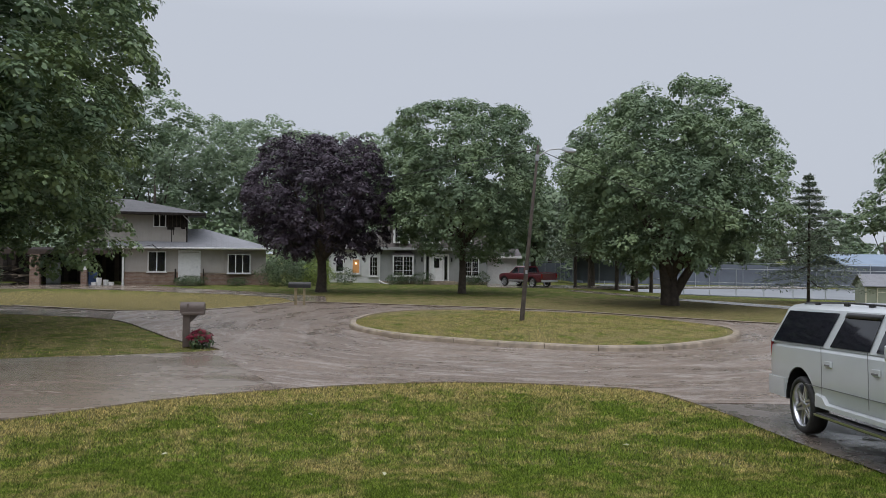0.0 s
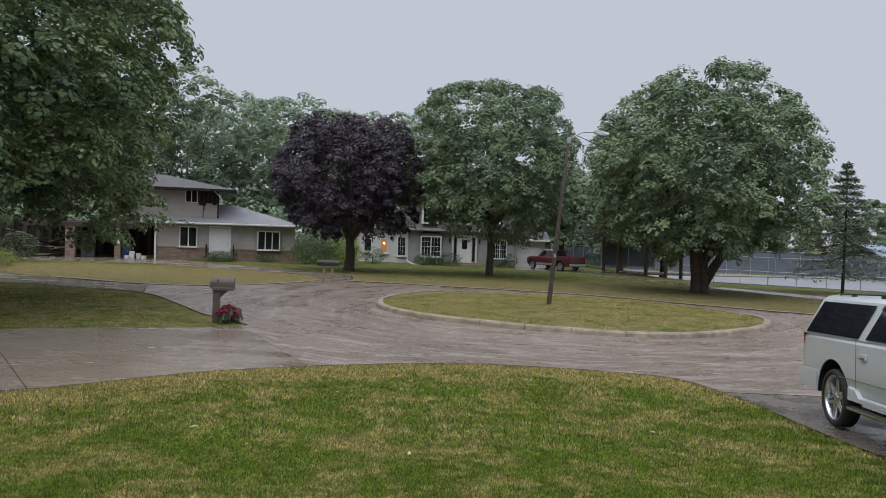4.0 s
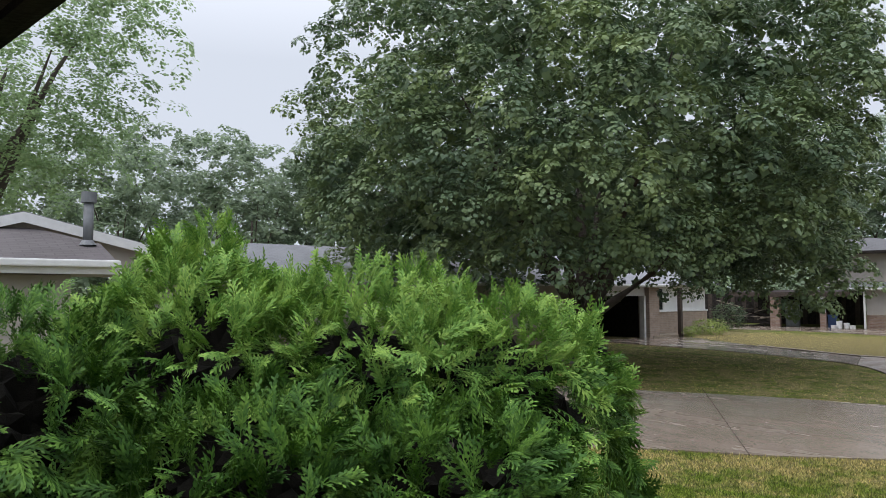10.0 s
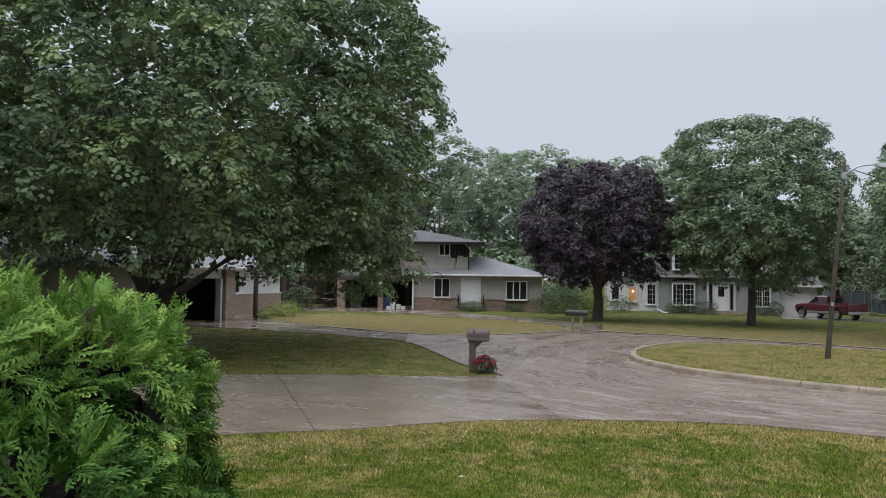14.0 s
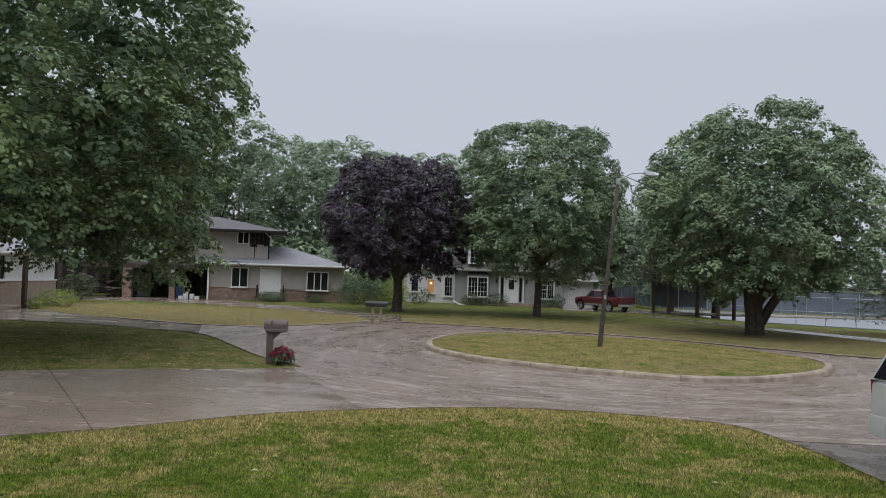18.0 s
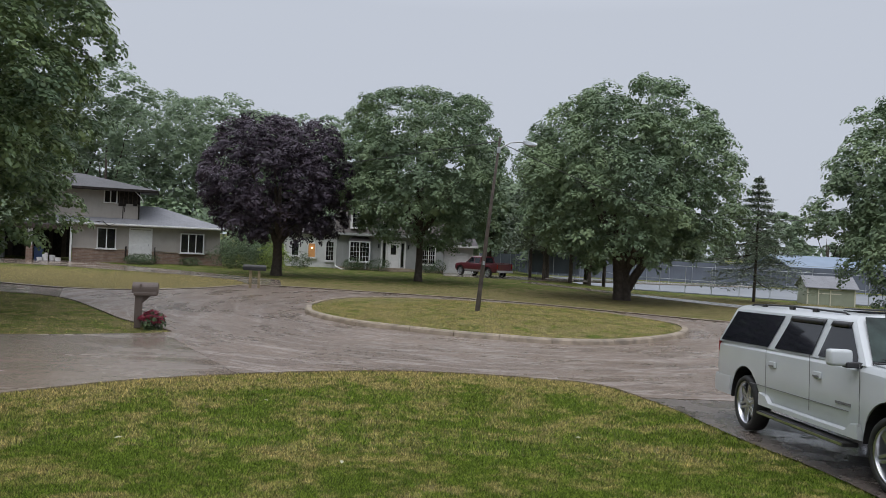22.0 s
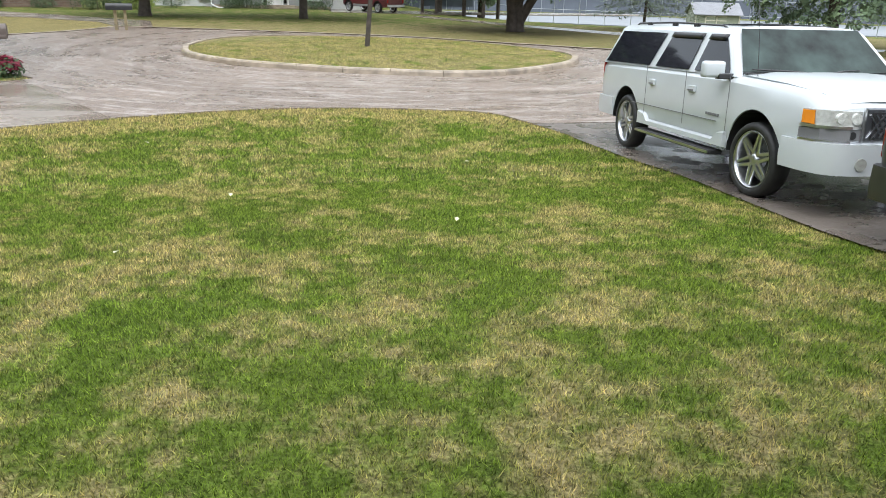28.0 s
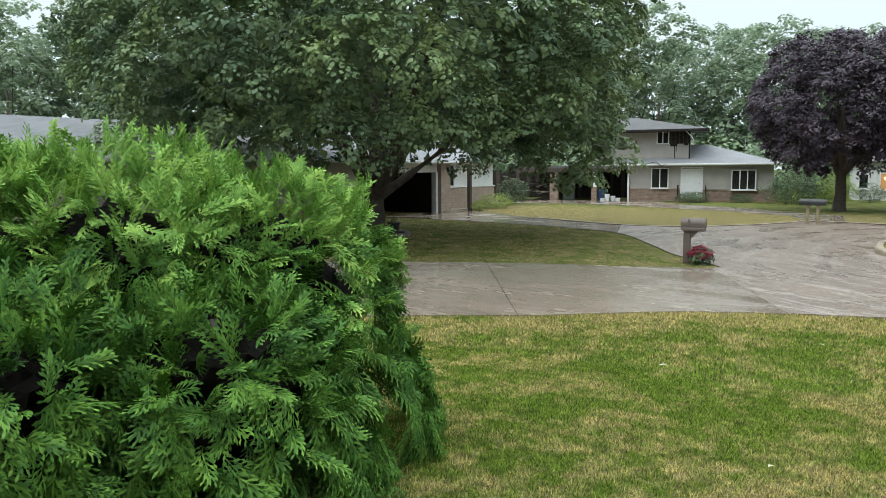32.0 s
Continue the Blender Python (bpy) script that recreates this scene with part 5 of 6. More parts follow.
for px_, wide, mat_ in ((-5.0, 0.62, "brick_red"), (-1.95, 0.38, "brick_red")):
    pl = part("pillar", boxes((wide, 0.5, 1.1 if px_ > -4 else 2.2, px_, -0.3, 0.55 if px_ > -4 else 1.1)), M[mat_], hb)
    if px_ > -4:
        part("pillar_post", boxes((0.28, 0.26, 1.15, px_, -0.3, 1.67)), M["white"], pl)
for k in range(44):
    part("back_board", boxes((0.305, 0.04, 2.4, -13.3 + k * 0.3, 6.6 + (k % 2) * 0.05, 1.2)), M["timber_dark" if k % 3 else "wood"], hb)

bx = thing("storage_bin", HB @ pose(-1.5, 0.6, 0.02), "blue plastic bin under the carport", "bin")
part("body", boxes((0.55, 0.55, 0.85, 0, 0, 0.43), bevel=0.03), M["blue"], bx)
part("lid", boxes((0.62, 0.62, 0.07, 0, 0, 0.89), bevel=0.02), M["blue"], bx)
for bxx, byy, bh in ((-1.0, -0.3, 0.55), (-0.6, -0.1, 0.4), (-1.3, -0.5, 0.25), (-0.2, -0.4, 0.25)):
    bk = thing("bucket", HB @ pose(bxx, byy, 0.02), "white plastic bucket standing under the carport", "bucket", "buckets")
    bm = bmesh.new()
    cyl(bm, 0.16, 0.19, bh, Matrix.Translation((0, 0, bh / 2)), 16)
    part("shell", bm, M["white"], bk)
    part("rim", lathe_x(0, 0, 0, 0.01), M["steel"], bk).matrix_basis = Matrix.Translation((0, 0, bh))
deb = thing("debris_pile", HB @ pose(-7.3, 0.6, 0.03), "heap of charred boards and rubble beside a brick pillar", "debris")
rd = random.Random(4)
for k in range(34):
    bm = bmesh.new()
    box(bm, rd.uniform(1.0, 2.6), 0.1, 0.06, m=pose(rd.uniform(-1.8, 1.8), rd.uniform(-0.8, 0.8), 0.08 + 0.055 * k * rd.uniform(0.4, 1), rd.uniform(-12, 12), rd.uniform(-18, 18), rd.uniform(-50, 50)))
    part("board", bm, M["timber_dark"] if k % 4 else M["fence_wood"], deb)
cab_ = thing("metal_cabinet", HB @ pose(-4.5, 3.0, 0.03), "grey-green metal cabinet in the carport shade", "cabinet")
part("body", boxes((0.9, 0.5, 1.7, 0, 0, 0.85), bevel=0.02), M["steel"], cab_)
part("door", boxes((0.42, 0.03, 1.6, -0.22, -0.265, 0.85), bevel=0.01), M["steel"], cab_)

# ---- white house with dormers ----
hc = thing("house", pose(-5.1, 60, -0.15), "pale grey dormered house with white garage and bay window", "house", "houses")
part("wall", boxes((8.7, 8, 3.0, 4.35, 4.0, 1.5)), M["siding_grey"], hc)
holes_c = [(1.0, 2.8, 0.6, 2.6), (3.65, 5.55, 0, 2.6), (6.85, 8.0, 0.6, 2.5)]
batten_siding(hc, 0, 8.7, 0.3, 3.0, 0.0, M["siding_grey"], holes_c)
part("foundation", boxes((8.75, 0.08, 0.35, 4.35, -0.03, 0.17)), M["kerb"], hc)
bay = window(hc, 1.15, 0.85, 1.5, 1.5, -0.35, 2, 4, depth=0.16)
part("bay_side", boxes((1.75, 0.32, 1.75, 0, 0.2, 0)), M["siding_grey"], bay)
part("bay_roof", loft([[(-0.95, -0.12, 0.86), (0.95, -0.12, 0.86), (0.95, 0.36, 0.86), (-0.95, 0.36, 0.86)], [(-0.6, 0.3, 1.2), (0.6, 0.3, 1.2), (0.6, 0.36, 1.2), (-0.6, 0.36, 1.2)]]), M["roof_brown"], bay)
for bx_ in (-0.5, 0.5):
    part("bracket", boxes((0.06, 0.4, 0.5, bx_, 0.15, -1.1)), M["white"], bay)
dc = part("door", boxes((0.92, 0.06, 2.05, 4.60, -0.03, 1.35)), M["white"], hc)
part("door_glass", boxes((0.42, 0.02, 0.75, 4.60, -0.07, 1.85)), M["glass_dark"], dc)
part("door_surround", boxes((0.12, 0.14, 2.25, 4.07, -0.05, 1.4), (0.12, 0.14, 2.25, 5.13, -0.05, 1.4), (1.9, 0.16, 0.16, 4.60, -0.05, 2.52), (0.12, 0.14, 2.25, 3.65, -0.05, 1.4), (0.12, 0.14, 2.25, 5.55, -0.05, 1.4)), M["white"], dc)
part("sidelight", boxes((0.18, 0.04, 1.85, 3.86, -0.03, 1.45)), M["glass_dark"], dc)
part("sidelight", boxes((0.18, 0.04, 1.85, 5.34, -0.03, 1.45)), M["glass_dark"], dc)
for k in range(3):
    part("step", boxes((2.4, 0.35, 0.13, 4.9, -1.1 + k * 0.35, 0.065 + k * 0.13)), M["kerb"], hc)
part("stoop", boxes((2.6, 0.6, 0.4, 4.8, -0.32, 0.2)), M["kerb"], hc)
for lx in (3.4, 5.8):
    wl_ = part("wall_lantern", boxes((0.13, 0.14, 0.3, lx, -0.09, 2.1), bevel=0.02), M["black"], hc)
    part("lantern_cap", boxes((0.18, 0.19, 0.04, lx, -0.09, 2.28)), M["black"], wl_)
window(hc, 6.95, 0.85, 1.0, 1.4, -0.06, 2, 4)
# mansard storey and dormers
part("mansard", loft([[(-0.35, -0.45, 3.0), (9.05, -0.45, 3.0), (9.05, 8.4, 3.0), (-0.35, 8.4, 3.0)], [(0.35, 0.55, 5.6), (8.35, 0.55, 5.6), (8.35, 7.6, 5.6), (0.35, 7.6, 5.6)]]), M["siding_mansard"], hc)
roof_mesh(hc, [((0.1, 0.3, 5.65), (8.6, 0.3, 5.65), (7.0, 4.1, 6.4), (1.7, 4.1, 6.4)), ((8.6, 0.3, 5.65), (8.6, 7.9, 5.65), (7.0, 4.1, 6.4)), ((8.6, 7.9, 5.65), (0.1, 7.9, 5.65), (1.7, 4.1, 6.4), (7.0, 4.1, 6.4)), ((0.1, 7.9, 5.65), (0.1, 0.3, 5.65), (1.7, 4.1, 6.4))], M["roof_brown"])
part("eave_board", boxes((9.5, 0.16, 0.2, 4.35, -0.52, 2.98)), M["siding_grey"], hc)
for k, dx in enumerate((1.25, 3.75, 6.3)):
    dm = window(hc, dx, 3.55, 1.0, 1.15, -0.42, 1, 3, depth=0.2)
    part("dormer_body", boxes((1.35, 1.3, 1.5, 0, 0.7, 0.05)), M["siding_white"], dm)
    part("dormer_roof", loft([[(-0.85, -0.2, 0.82), (0.85, -0.2, 0.82), (0.85, 0.02, 0.82), (0, 0, 1.3), (-0.85, 0.02, 0.82)], [(-0.85, 1.4, 0.82), (0.85, 1.4, 0.82), (0.85, 1.41, 0.84), (0, 1.4, 1.3), (-0.85, 1.41, 0.84)]]), M["roof_brown"], dm)
# side wing
part("wing_wall", boxes((4.35, 7, 2.9, -2.2, 5.1, 1.45)), M["siding_white"], hc)
batten_siding(hc, -4.35, -0.05, 0.3, 2.85, 1.58, M["siding_white"], [(-3.75, -2.95, 0.9, 2.3), (-2.35, -1.75, 0.8, 2.3), (-0.95, -0.35, 0.7, 2.5)])
window(hc, -3.75, 1.05, 0.55, 0.95, 1.55, 1)
M["lit_window"], nn, ll, bb = mat("lit_window_glass")
bb.inputs["Base Color"].default_value = (0.35, 0.18, 0.07, 1)
bb.inputs["Emission Color"].default_value = (1.0, 0.5, 0.18, 1)
bb.inputs["Emission Strength"].default_value = 0.15
window(hc, -2.4, 0.95, 0.55, 1.1, 1.55, 1, glass="lit_window")
window(hc, -0.95, 0.75, 0.6, 1.5, 1.55, 1, 4)
M["bulb"], nn, ll, bb = mat("lamp_bulb")
bb.inputs["Emission Color"].default_value = (1.0, 0.72, 0.42, 1)
bb.inputs["Emission Strength"].default_value = 5.0
bm = bmesh.new()
bmesh.ops.create_uvsphere(bm, u_segments=10, v_segments=6, radius=0.07, matrix=Matrix.Translation((-2.1, 1.47, 1.72)))
part("window_lamp", bm, M["bulb"], hc, "small warm lamp behind the window")
roof_mesh(hc, [((-4.8, 1.2, 2.95), (0.1, 1.2, 2.95), (0.1, 5.1, 4.4), (-4.8, 5.1, 4.4)), ((0.1, 9.0, 2.95), (-4.8, 9.0, 2.95), (-4.8, 5.1, 4.4), (0.1, 5.1, 4.4))], M["roof_brown"])
part("basement_window", boxes((0.95, 0.06, 0.3, -0.9, 1.56, 0.2)), M["white"], hc)
part("downpipe", boxes((0.09, 0.1, 2.8, -0.02, -0.07, 1.4)), M["white"], hc)
tube("rain_spout", [(-0.02, -0.12, 0.35), (0.5, -0.6, 0.15), (1.4, -1.3, 0.06)], [0.06, 0.06, 0.06], M["white"], hc, 8)
# garage
part("garage_wall", boxes((2.5, 5, 2.4, 9.93, 3.3, 1.2)), M["siding_white"], hc)
gd = part("garage_door", boxes((1.95, 0.05, 1.85, 9.75, 0.76, 0.95)), M["white"], hc)
for k in range(4):
    part("door_section", boxes((1.9, 0.03, 0.43, 9.75, 0.725, 0.26 + k * 0.455), bevel=0.012), M["white"], gd)
roof_mesh(hc, [((8.6, 0.2, 2.45), (11.5, 0.2, 2.45), (11.5, 3.3, 3.1), (8.6, 3.3, 3.1)), ((11.5, 6.2, 2.45), (8.6, 6.2, 2.45), (8.6, 3.3, 3.1), (11.5, 3.3, 3.1))], M["roof_brown"])
part("garage_eave_board", boxes((2.9, 0.06, 0.18, 10.05, 0.17, 2.38)), M["white"], hc)

# ---- long low house with open garage ----
ha = thing("house", pose(-25.5, 9.0, 0, 0, 0, 90), "long low house with tan brick, white siding and an open garage", "house", "houses")
part("wall", boxes((18.9, 8, 2.75, 9.45, 4.05, 1.375), (0.9, 0.4, 2.75, 24.45, 0.2, 1.375)), M["siding_beige"], ha)
lap_siding("siding", ha, 0, 18.9, 0.8, 2.75, 0.04, M["siding_beige"])
part("brick_base", boxes((18.9, 0.12, 0.8, 9.45, 0, 0.4)), M["brick_tan"], ha)
# garage shell whose indoor shade is put into its near-black colour
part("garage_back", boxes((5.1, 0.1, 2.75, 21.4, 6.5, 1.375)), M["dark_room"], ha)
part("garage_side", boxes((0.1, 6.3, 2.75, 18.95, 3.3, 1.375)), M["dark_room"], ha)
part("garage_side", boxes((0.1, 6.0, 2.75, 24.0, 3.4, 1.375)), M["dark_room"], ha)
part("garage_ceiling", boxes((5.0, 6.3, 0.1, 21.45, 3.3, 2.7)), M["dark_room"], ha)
part("garage_header", boxes((5.1, 0.25, 0.5, 21.45, 0.1, 2.5)), M["siding_white"], ha)
part("garage_jamb", boxes((0.16, 0.3, 2.25, 23.92, 0.05, 1.12)), M["white"], ha)
part("garage_jamb", boxes((0.16, 0.3, 2.25, 18.98, 0.05, 1.12)), M["white"], ha)
part("brick_pier", boxes((0.85, 0.5, 2.7, 24.45, -0.06, 1.35)), M["brick_tan"], ha)
part("entry_wall", boxes((6.8, 7, 2.9, 28.3, 4.9, 1.45)), M["siding_white"], ha)
part("entry_brick", boxes((6.85, 0.16, 1.32, 28.3, 1.36, 0.66)), M["brick_tan"], ha)
part("brick_cap", boxes((6.9, 0.22, 0.07, 28.3, 1.34, 1.36)), M["white"], ha)
lap_siding("siding", ha, 24.9, 31.7, 1.4, 2.9, 1.4, M["siding_white"], [(25.0, 27.6, 1.3, 2.9)])
window(ha, 25.15, 1.45, 2.2, 1.2, 1.33, 3)
part("porch_post", boxes((0.2, 0.2, 2.7, 26.6, -0.4, 1.35), bevel=0.01), M["wood"], ha)
roof_mesh(ha, [((-0.6, -0.7, 2.85), (25.6, -0.7, 2.85), (24.0, 4.0, 4.5), (1.0, 4.0, 4.5)), ((25.6, 8.7, 2.85), (-0.6, 8.7, 2.85), (1.0, 4.0, 4.5), (24.0, 4.0, 4.5)), ((-0.6, 8.7, 2.85), (-0.6, -0.7, 2.85), (1.0, 4.0, 4.5)), ((25.6, -0.7, 2.85), (25.6, 8.7, 2.85), (24.0, 4.0, 4.5))], M["roof_grey"])
roof_mesh(ha, [((24.9, 0.7, 3.0), (32.3, 0.7, 3.0), (30.4, 4.9, 4.4), (24.2, 4.9, 4.4)), ((32.3, 0.7, 3.0), (32.3, 9.0, 3.0), (30.4, 4.9, 4.4))], M["roof_grey"])
part("gutter", boxes((26.2, 0.12, 0.13, 12.5, -0.76, 2.8), bevel=0.03), M["white"], ha)
part("step", boxes((3.0, 1.5, 0.12, 25.8, 0.4, 0.06)), M["kerb"], ha)
for k, (gx, gy, gw, gh, gm) in enumerate(((20.3, 5.8, 0.7, 1.6, "steel"), (21.6, 6.1, 1.2, 0.9, "fence_wood"), (22.9, 5.9, 0.5, 1.2, "white"), (23.4, 4.5, 0.4, 0.7, "white"))):
    gb = thing("garage_shelf", pose(-25.5 - gy, 9.0 + gx, 0), "half-seen shelf unit in the dark garage", "shelf")
    part("body", boxes((0.4, gw, gh, 0, 0, gh / 2), bevel=0.02), M[gm], gb)
    part("shelf_board", boxes((0.46, gw + 0.05, 0.03, 0, 0, gh * 0.6)), M["fence_wood"], gb)

# ---- neighbour's roof beside the hedge ----
hd_ = thing("house", pose(-15.6, -12, 0, 0, 0, 90), "low pale house with brown shingled roof and metal flue", "house", "houses")
part("wall", boxes((15.2, 8, 2.95, 7.6, 4.6, 1.48)), M["siding_beige"], hd_)
lap_siding("siding", hd_, 0, 15.2, 0.2, 2.75, 0.56, M["siding_beige"])
roof_mesh(hd_, [((-0.6, -0.05, 3.0), (15.9, -0.05, 3.02), (15.9, 1.4, 3.44), (14.9, 2.6, 3.79), (-0.6, 2.6, 3.79))], M["roof_brown"])
part("gutter", boxes((16.6, 0.13, 0.14, 7.65, -0.1, 2.96), bevel=0.03), M["white"], hd_)
part("fascia", boxes((16.6, 0.03, 0.2, 7.7, 0.0, 2.86)), M["white"], hd_)
roof_mesh(hd_, [((11.6, 2.5, 3.25), (14.6, 2.5, 4.15), (14.6, 9.5, 4.15), (11.6, 9.5, 3.25)), ((14.6, 2.5, 4.15), (18.4, 2.5, 3.25), (18.4, 9.5, 3.25), (14.6, 9.5, 4.15))], M["roof_grey"], 0.08)
part("gable_wall", loft([[(11.9, 2.75, 2.9), (18.0, 2.75, 2.9), (18.0, 2.75, 3.22), (14.6, 2.75, 4.05), (11.9, 2.75, 3.22)], [(11.9, 9.0, 2.9), (18.0, 9.0, 2.9), (18.0, 9.0, 3.22), (14.6, 9.0, 4.05), (11.9, 9.0, 3.22)]]), M["siding_beige"], hd_)
for a, b_ in (((11.6, 3.25), (14.6, 4.15)), ((14.6, 4.15), (18.4, 3.25))):
    part("barge_board", loft([[(a[0], 2.44, a[1] - 0.02), (a[0], 2.48, a[1] - 0.02), (a[0], 2.48, a[1] - 0.24), (a[0], 2.44, a[1] - 0.24)], [(b_[0], 2.44, b_[1] - 0.02), (b_[0], 2.48, b_[1] - 0.02), (b_[0], 2.48, b_[1] - 0.24), (b_[0], 2.44, b_[1] - 0.24)]]), M["white"], hd_)
bm = bmesh.new()
cyl(bm, 0.10, 0.10, 1.0, Matrix.Translation((15.62, 1.2, 3.82)), 16)
fl = part("flue", bm, M["flue"], hd_, "galvanised round flue pipe", smooth=True)
bm = bmesh.new()
cyl(bm, 0.15, 0.15, 0.22, Matrix.Translation((15.62, 1.2, 4.38)), 16)
part("flue_cap", bm, M["flue"], fl)
bm = bmesh.new()
cyl(bm, 0.17, 0.11, 0.1, Matrix.Translation((15.62, 1.2, 3.44)), 16)
part("flashing", bm, M["flue"], fl)

# ---- porch roof of the house behind the camera ----
own = thing("porch_house", pose(0, 0.78, 0, 0, 0, 9.2), "dark eave and plain wall of the porch house", "house", "houses")
part("wall", boxes((13.0, 0.25, 2.6, -2.5, -1.75, 1.6)), M["siding_beige"], own)
part("soffit", boxes((13.0, 1.7, 0.04, -2.5, -0.88, 2.94)), M["wood"], own)
part("fascia", boxes((13.0, 0.03, 0.2, -2.5, -0.015, 3.0)), M["timber_dark"], own)
part("gutter", boxes((13.0, 0.11, 0.11, -2.5, 0.057, 3.04), bevel=0.03), M["timber_dark"], own)
roof_mesh(own, [((-9, -0.05, 3.12), (4.0, -0.05, 3.12), (4.0, -5, 4.6), (-9, -5, 4.6))], M["roof_brown"])
part("floor_slab", boxes((13.0, 1.6, 0.1, -2.5, -0.9, 0.62)), M["kerb"], own)

# ---- mailbox with flowers ----
M["mail_brown"] = plain("taupe_plastic", (0.105, 0.08, 0.068), 0.5, vary=0.12, scale=5)
mb = thing("mailbox", pose(-6.44, 18.78, 0.0, 0, 0, 12), "taupe plastic kerbside mailbox on a matching post", "mailbox")
part("post", boxes((0.17, 0.17, 0.9, 0, 0, 0.45), bevel=0.02), M["mail_brown"], mb)
part("brace", loft([[(0.05, -0.05, 0.62), (0.10, -0.05, 0.62), (0.10, 0.05, 0.62), (0.05, 0.05, 0.62)], [(0.08, -0.05, 0.80), (0.34, -0.05, 0.86), (0.34, 0.05, 0.86), (0.08, 0.05, 0.80)]]), M["mail_brown"], mb)
half = [(math.cos(a) * 0.145, 0.985 + math.sin(a) * 0.145) for a in np.linspace(0, math.pi, 11)]
sec = [(-0.145, 0.87), (0.145, 0.87)] + half
bxm = part("box", loft([[(x, y, z) for y, z in sec] for x in (-0.12, 0.44)]), M["mail_brown"], mb)
part("door", loft([[(x, y * 1.06, 0.995 + (z - 0.995) * 1.06) for y, z in sec] for x in (-0.145, -0.118)]), M["mail_brown"], bxm)
# darker panel over the middle of the door's face
part("door_dark_panel", loft([[(x, y * 0.72, 0.995 + (z - 0.995) * 0.72) for y, z in sec] for x in (-0.150, -0.143)]), M["timber_dark"], bxm)
part("ledge", boxes((0.54, 0.33, 0.09, 0.16, 0, 0.85), bevel=0.025), M["mail_brown"], bxm)
part("flag", boxes((0.05, 0.012, 0.14, 0.05, -0.16, 1.03)), M["mail_brown"], bxm)
M["petal"] = leaf_mat("red_petals", (0.09, 0.006, 0.018), (0.19, 0.014, 0.038), (0.30, 0.05, 0.08), 8.0, 0.5, 0.3)
fl_ = thing("flowering_plant", pose(-6.05, 18.65, 0.0), "clump of red begonias at the foot of the mailbox", "flowers")
rng = np.random.default_rng(40)
p, f, _ = crown_points(rng, (0.25, 0.22, 0.18), 40, 14, 0.10, 0.2, 1.0, 3.0)
p[:, 2] = np.maximum(p[:, 2] + 0.20, 0.01)
link("foliage", leaves("foliage", p, f, 0.085, rng), M["leaf_shrub"], fl_)
p, f, _ = crown_points(rng, (0.25, 0.22, 0.18), 70, 10, 0.06, 0.25, 0.2, 5.0)
p[:, 2] = np.maximum(p[:, 2] + 0.25, 0.10)
link("blossom", leaves("blossom", p, f, 0.075, rng, 0.9), M["petal"], fl_)

# ---- twin mailboxes across the road ----
for k, ox in enumerate((-6.70, -6.32)):
    b2 = thing("mailbox", pose(ox, 33.9, 0.0, 0, 0, 8 * k), "dark metal mailbox on a pale wooden post", "mailbox", "twin mailboxes")
    part("post", boxes((0.11, 0.11, 0.85, 0, 0, 0.42)), M["post_pale"], b2)
    part("box", loft([[(x, y * 0.9, z - 0.06) for y, z in sec] for x in (-0.32, 0.30)]), M["black"], b2)
    part("support", boxes((0.55, 0.12, 0.04, 0, 0, 0.83)), M["post_pale"], b2)

# ---- street lamp ----
sl = thing("street_lamp", pose(2.59, 25.06, 0.14), "weathered leaning wooden pole with a curved metal lamp arm", "street lamp")
tube("pole", [(0.06, 0, -0.2), (0.32, 0, 3.0), (0.58, 0, 5.98)], [0.085, 0.06, 0.04], M["pole"], sl, 16)
arm = tube("arm", [(0.54, 0, 5.55), (0.70, 0, 5.68), (0.95, 0, 5.82), (1.25, 0, 5.86), (1.45, 0, 5.84)], [0.025] * 5, M["steel"], sl, 8)
part("arm_bracket", boxes((0.12, 0.12, 0.2, 0.55, 0, 5.55)), M["steel"], arm)
hd2 = part("lamp_head", loft([[(1.38, -0.05, 5.80), (1.38, 0.05, 5.80), (1.38, 0.05, 5.90), (1.38, -0.05, 5.90)], [(1.55, -0.11, 5.76), (1.55, 0.11, 5.76), (1.55, 0.09, 5.90), (1.55, -0.09, 5.90)], [(1.85, -0.10, 5.77), (1.85, 0.10, 5.77), (1.85, 0.05, 5.84), (1.85, -0.05, 5.84)]]), M["steel"], sl)
part("lens", boxes((0.26, 0.16, 0.05, 1.68, 0, 5.75), bevel=0.02), M["clear_lamp"], hd2)
part("pole_tag", boxes((0.07, 0.01, 0.12, 0.21, -0.095, 1.7)), M["steel"], sl)
cb = thing("overhead_cable", pose(0, 0, 0), "thin black service cable sagging between poles", "cable")
tube("wire", [(3.17, 25.06, 5.95), (6.2, 27.0, 5.1), (9.5, 29.0, 4.45), (14, 32, 4.1), (24, 38, 4.6), (40, 48, 6.5)], [0.013] * 6, M["black"], cb, 5)
tube("wire", [(3.17, 25.06, 6.0), (-4, 40, 6.3), (-16, 62, 7.0)], [0.012] * 3, M["black"], cb, 5)

# ---- maroon pickup ----
pk = thing("pickup_truck", pose(6.45, 57.3, 0.0, 0, 0, 127) @ Matrix.Scale(0.86, 4), "dark maroon pickup truck with silver lower trim, parked", "truck")
car_body(pk, M["car_red"], (1.85, -1.75), 0.52, 2.75, -2.85)
for X in (1.85, -1.75):
    for s in (-1, 1):
        wheel(pk, X, s, 0.40, hub_z=0.40)
rings = []
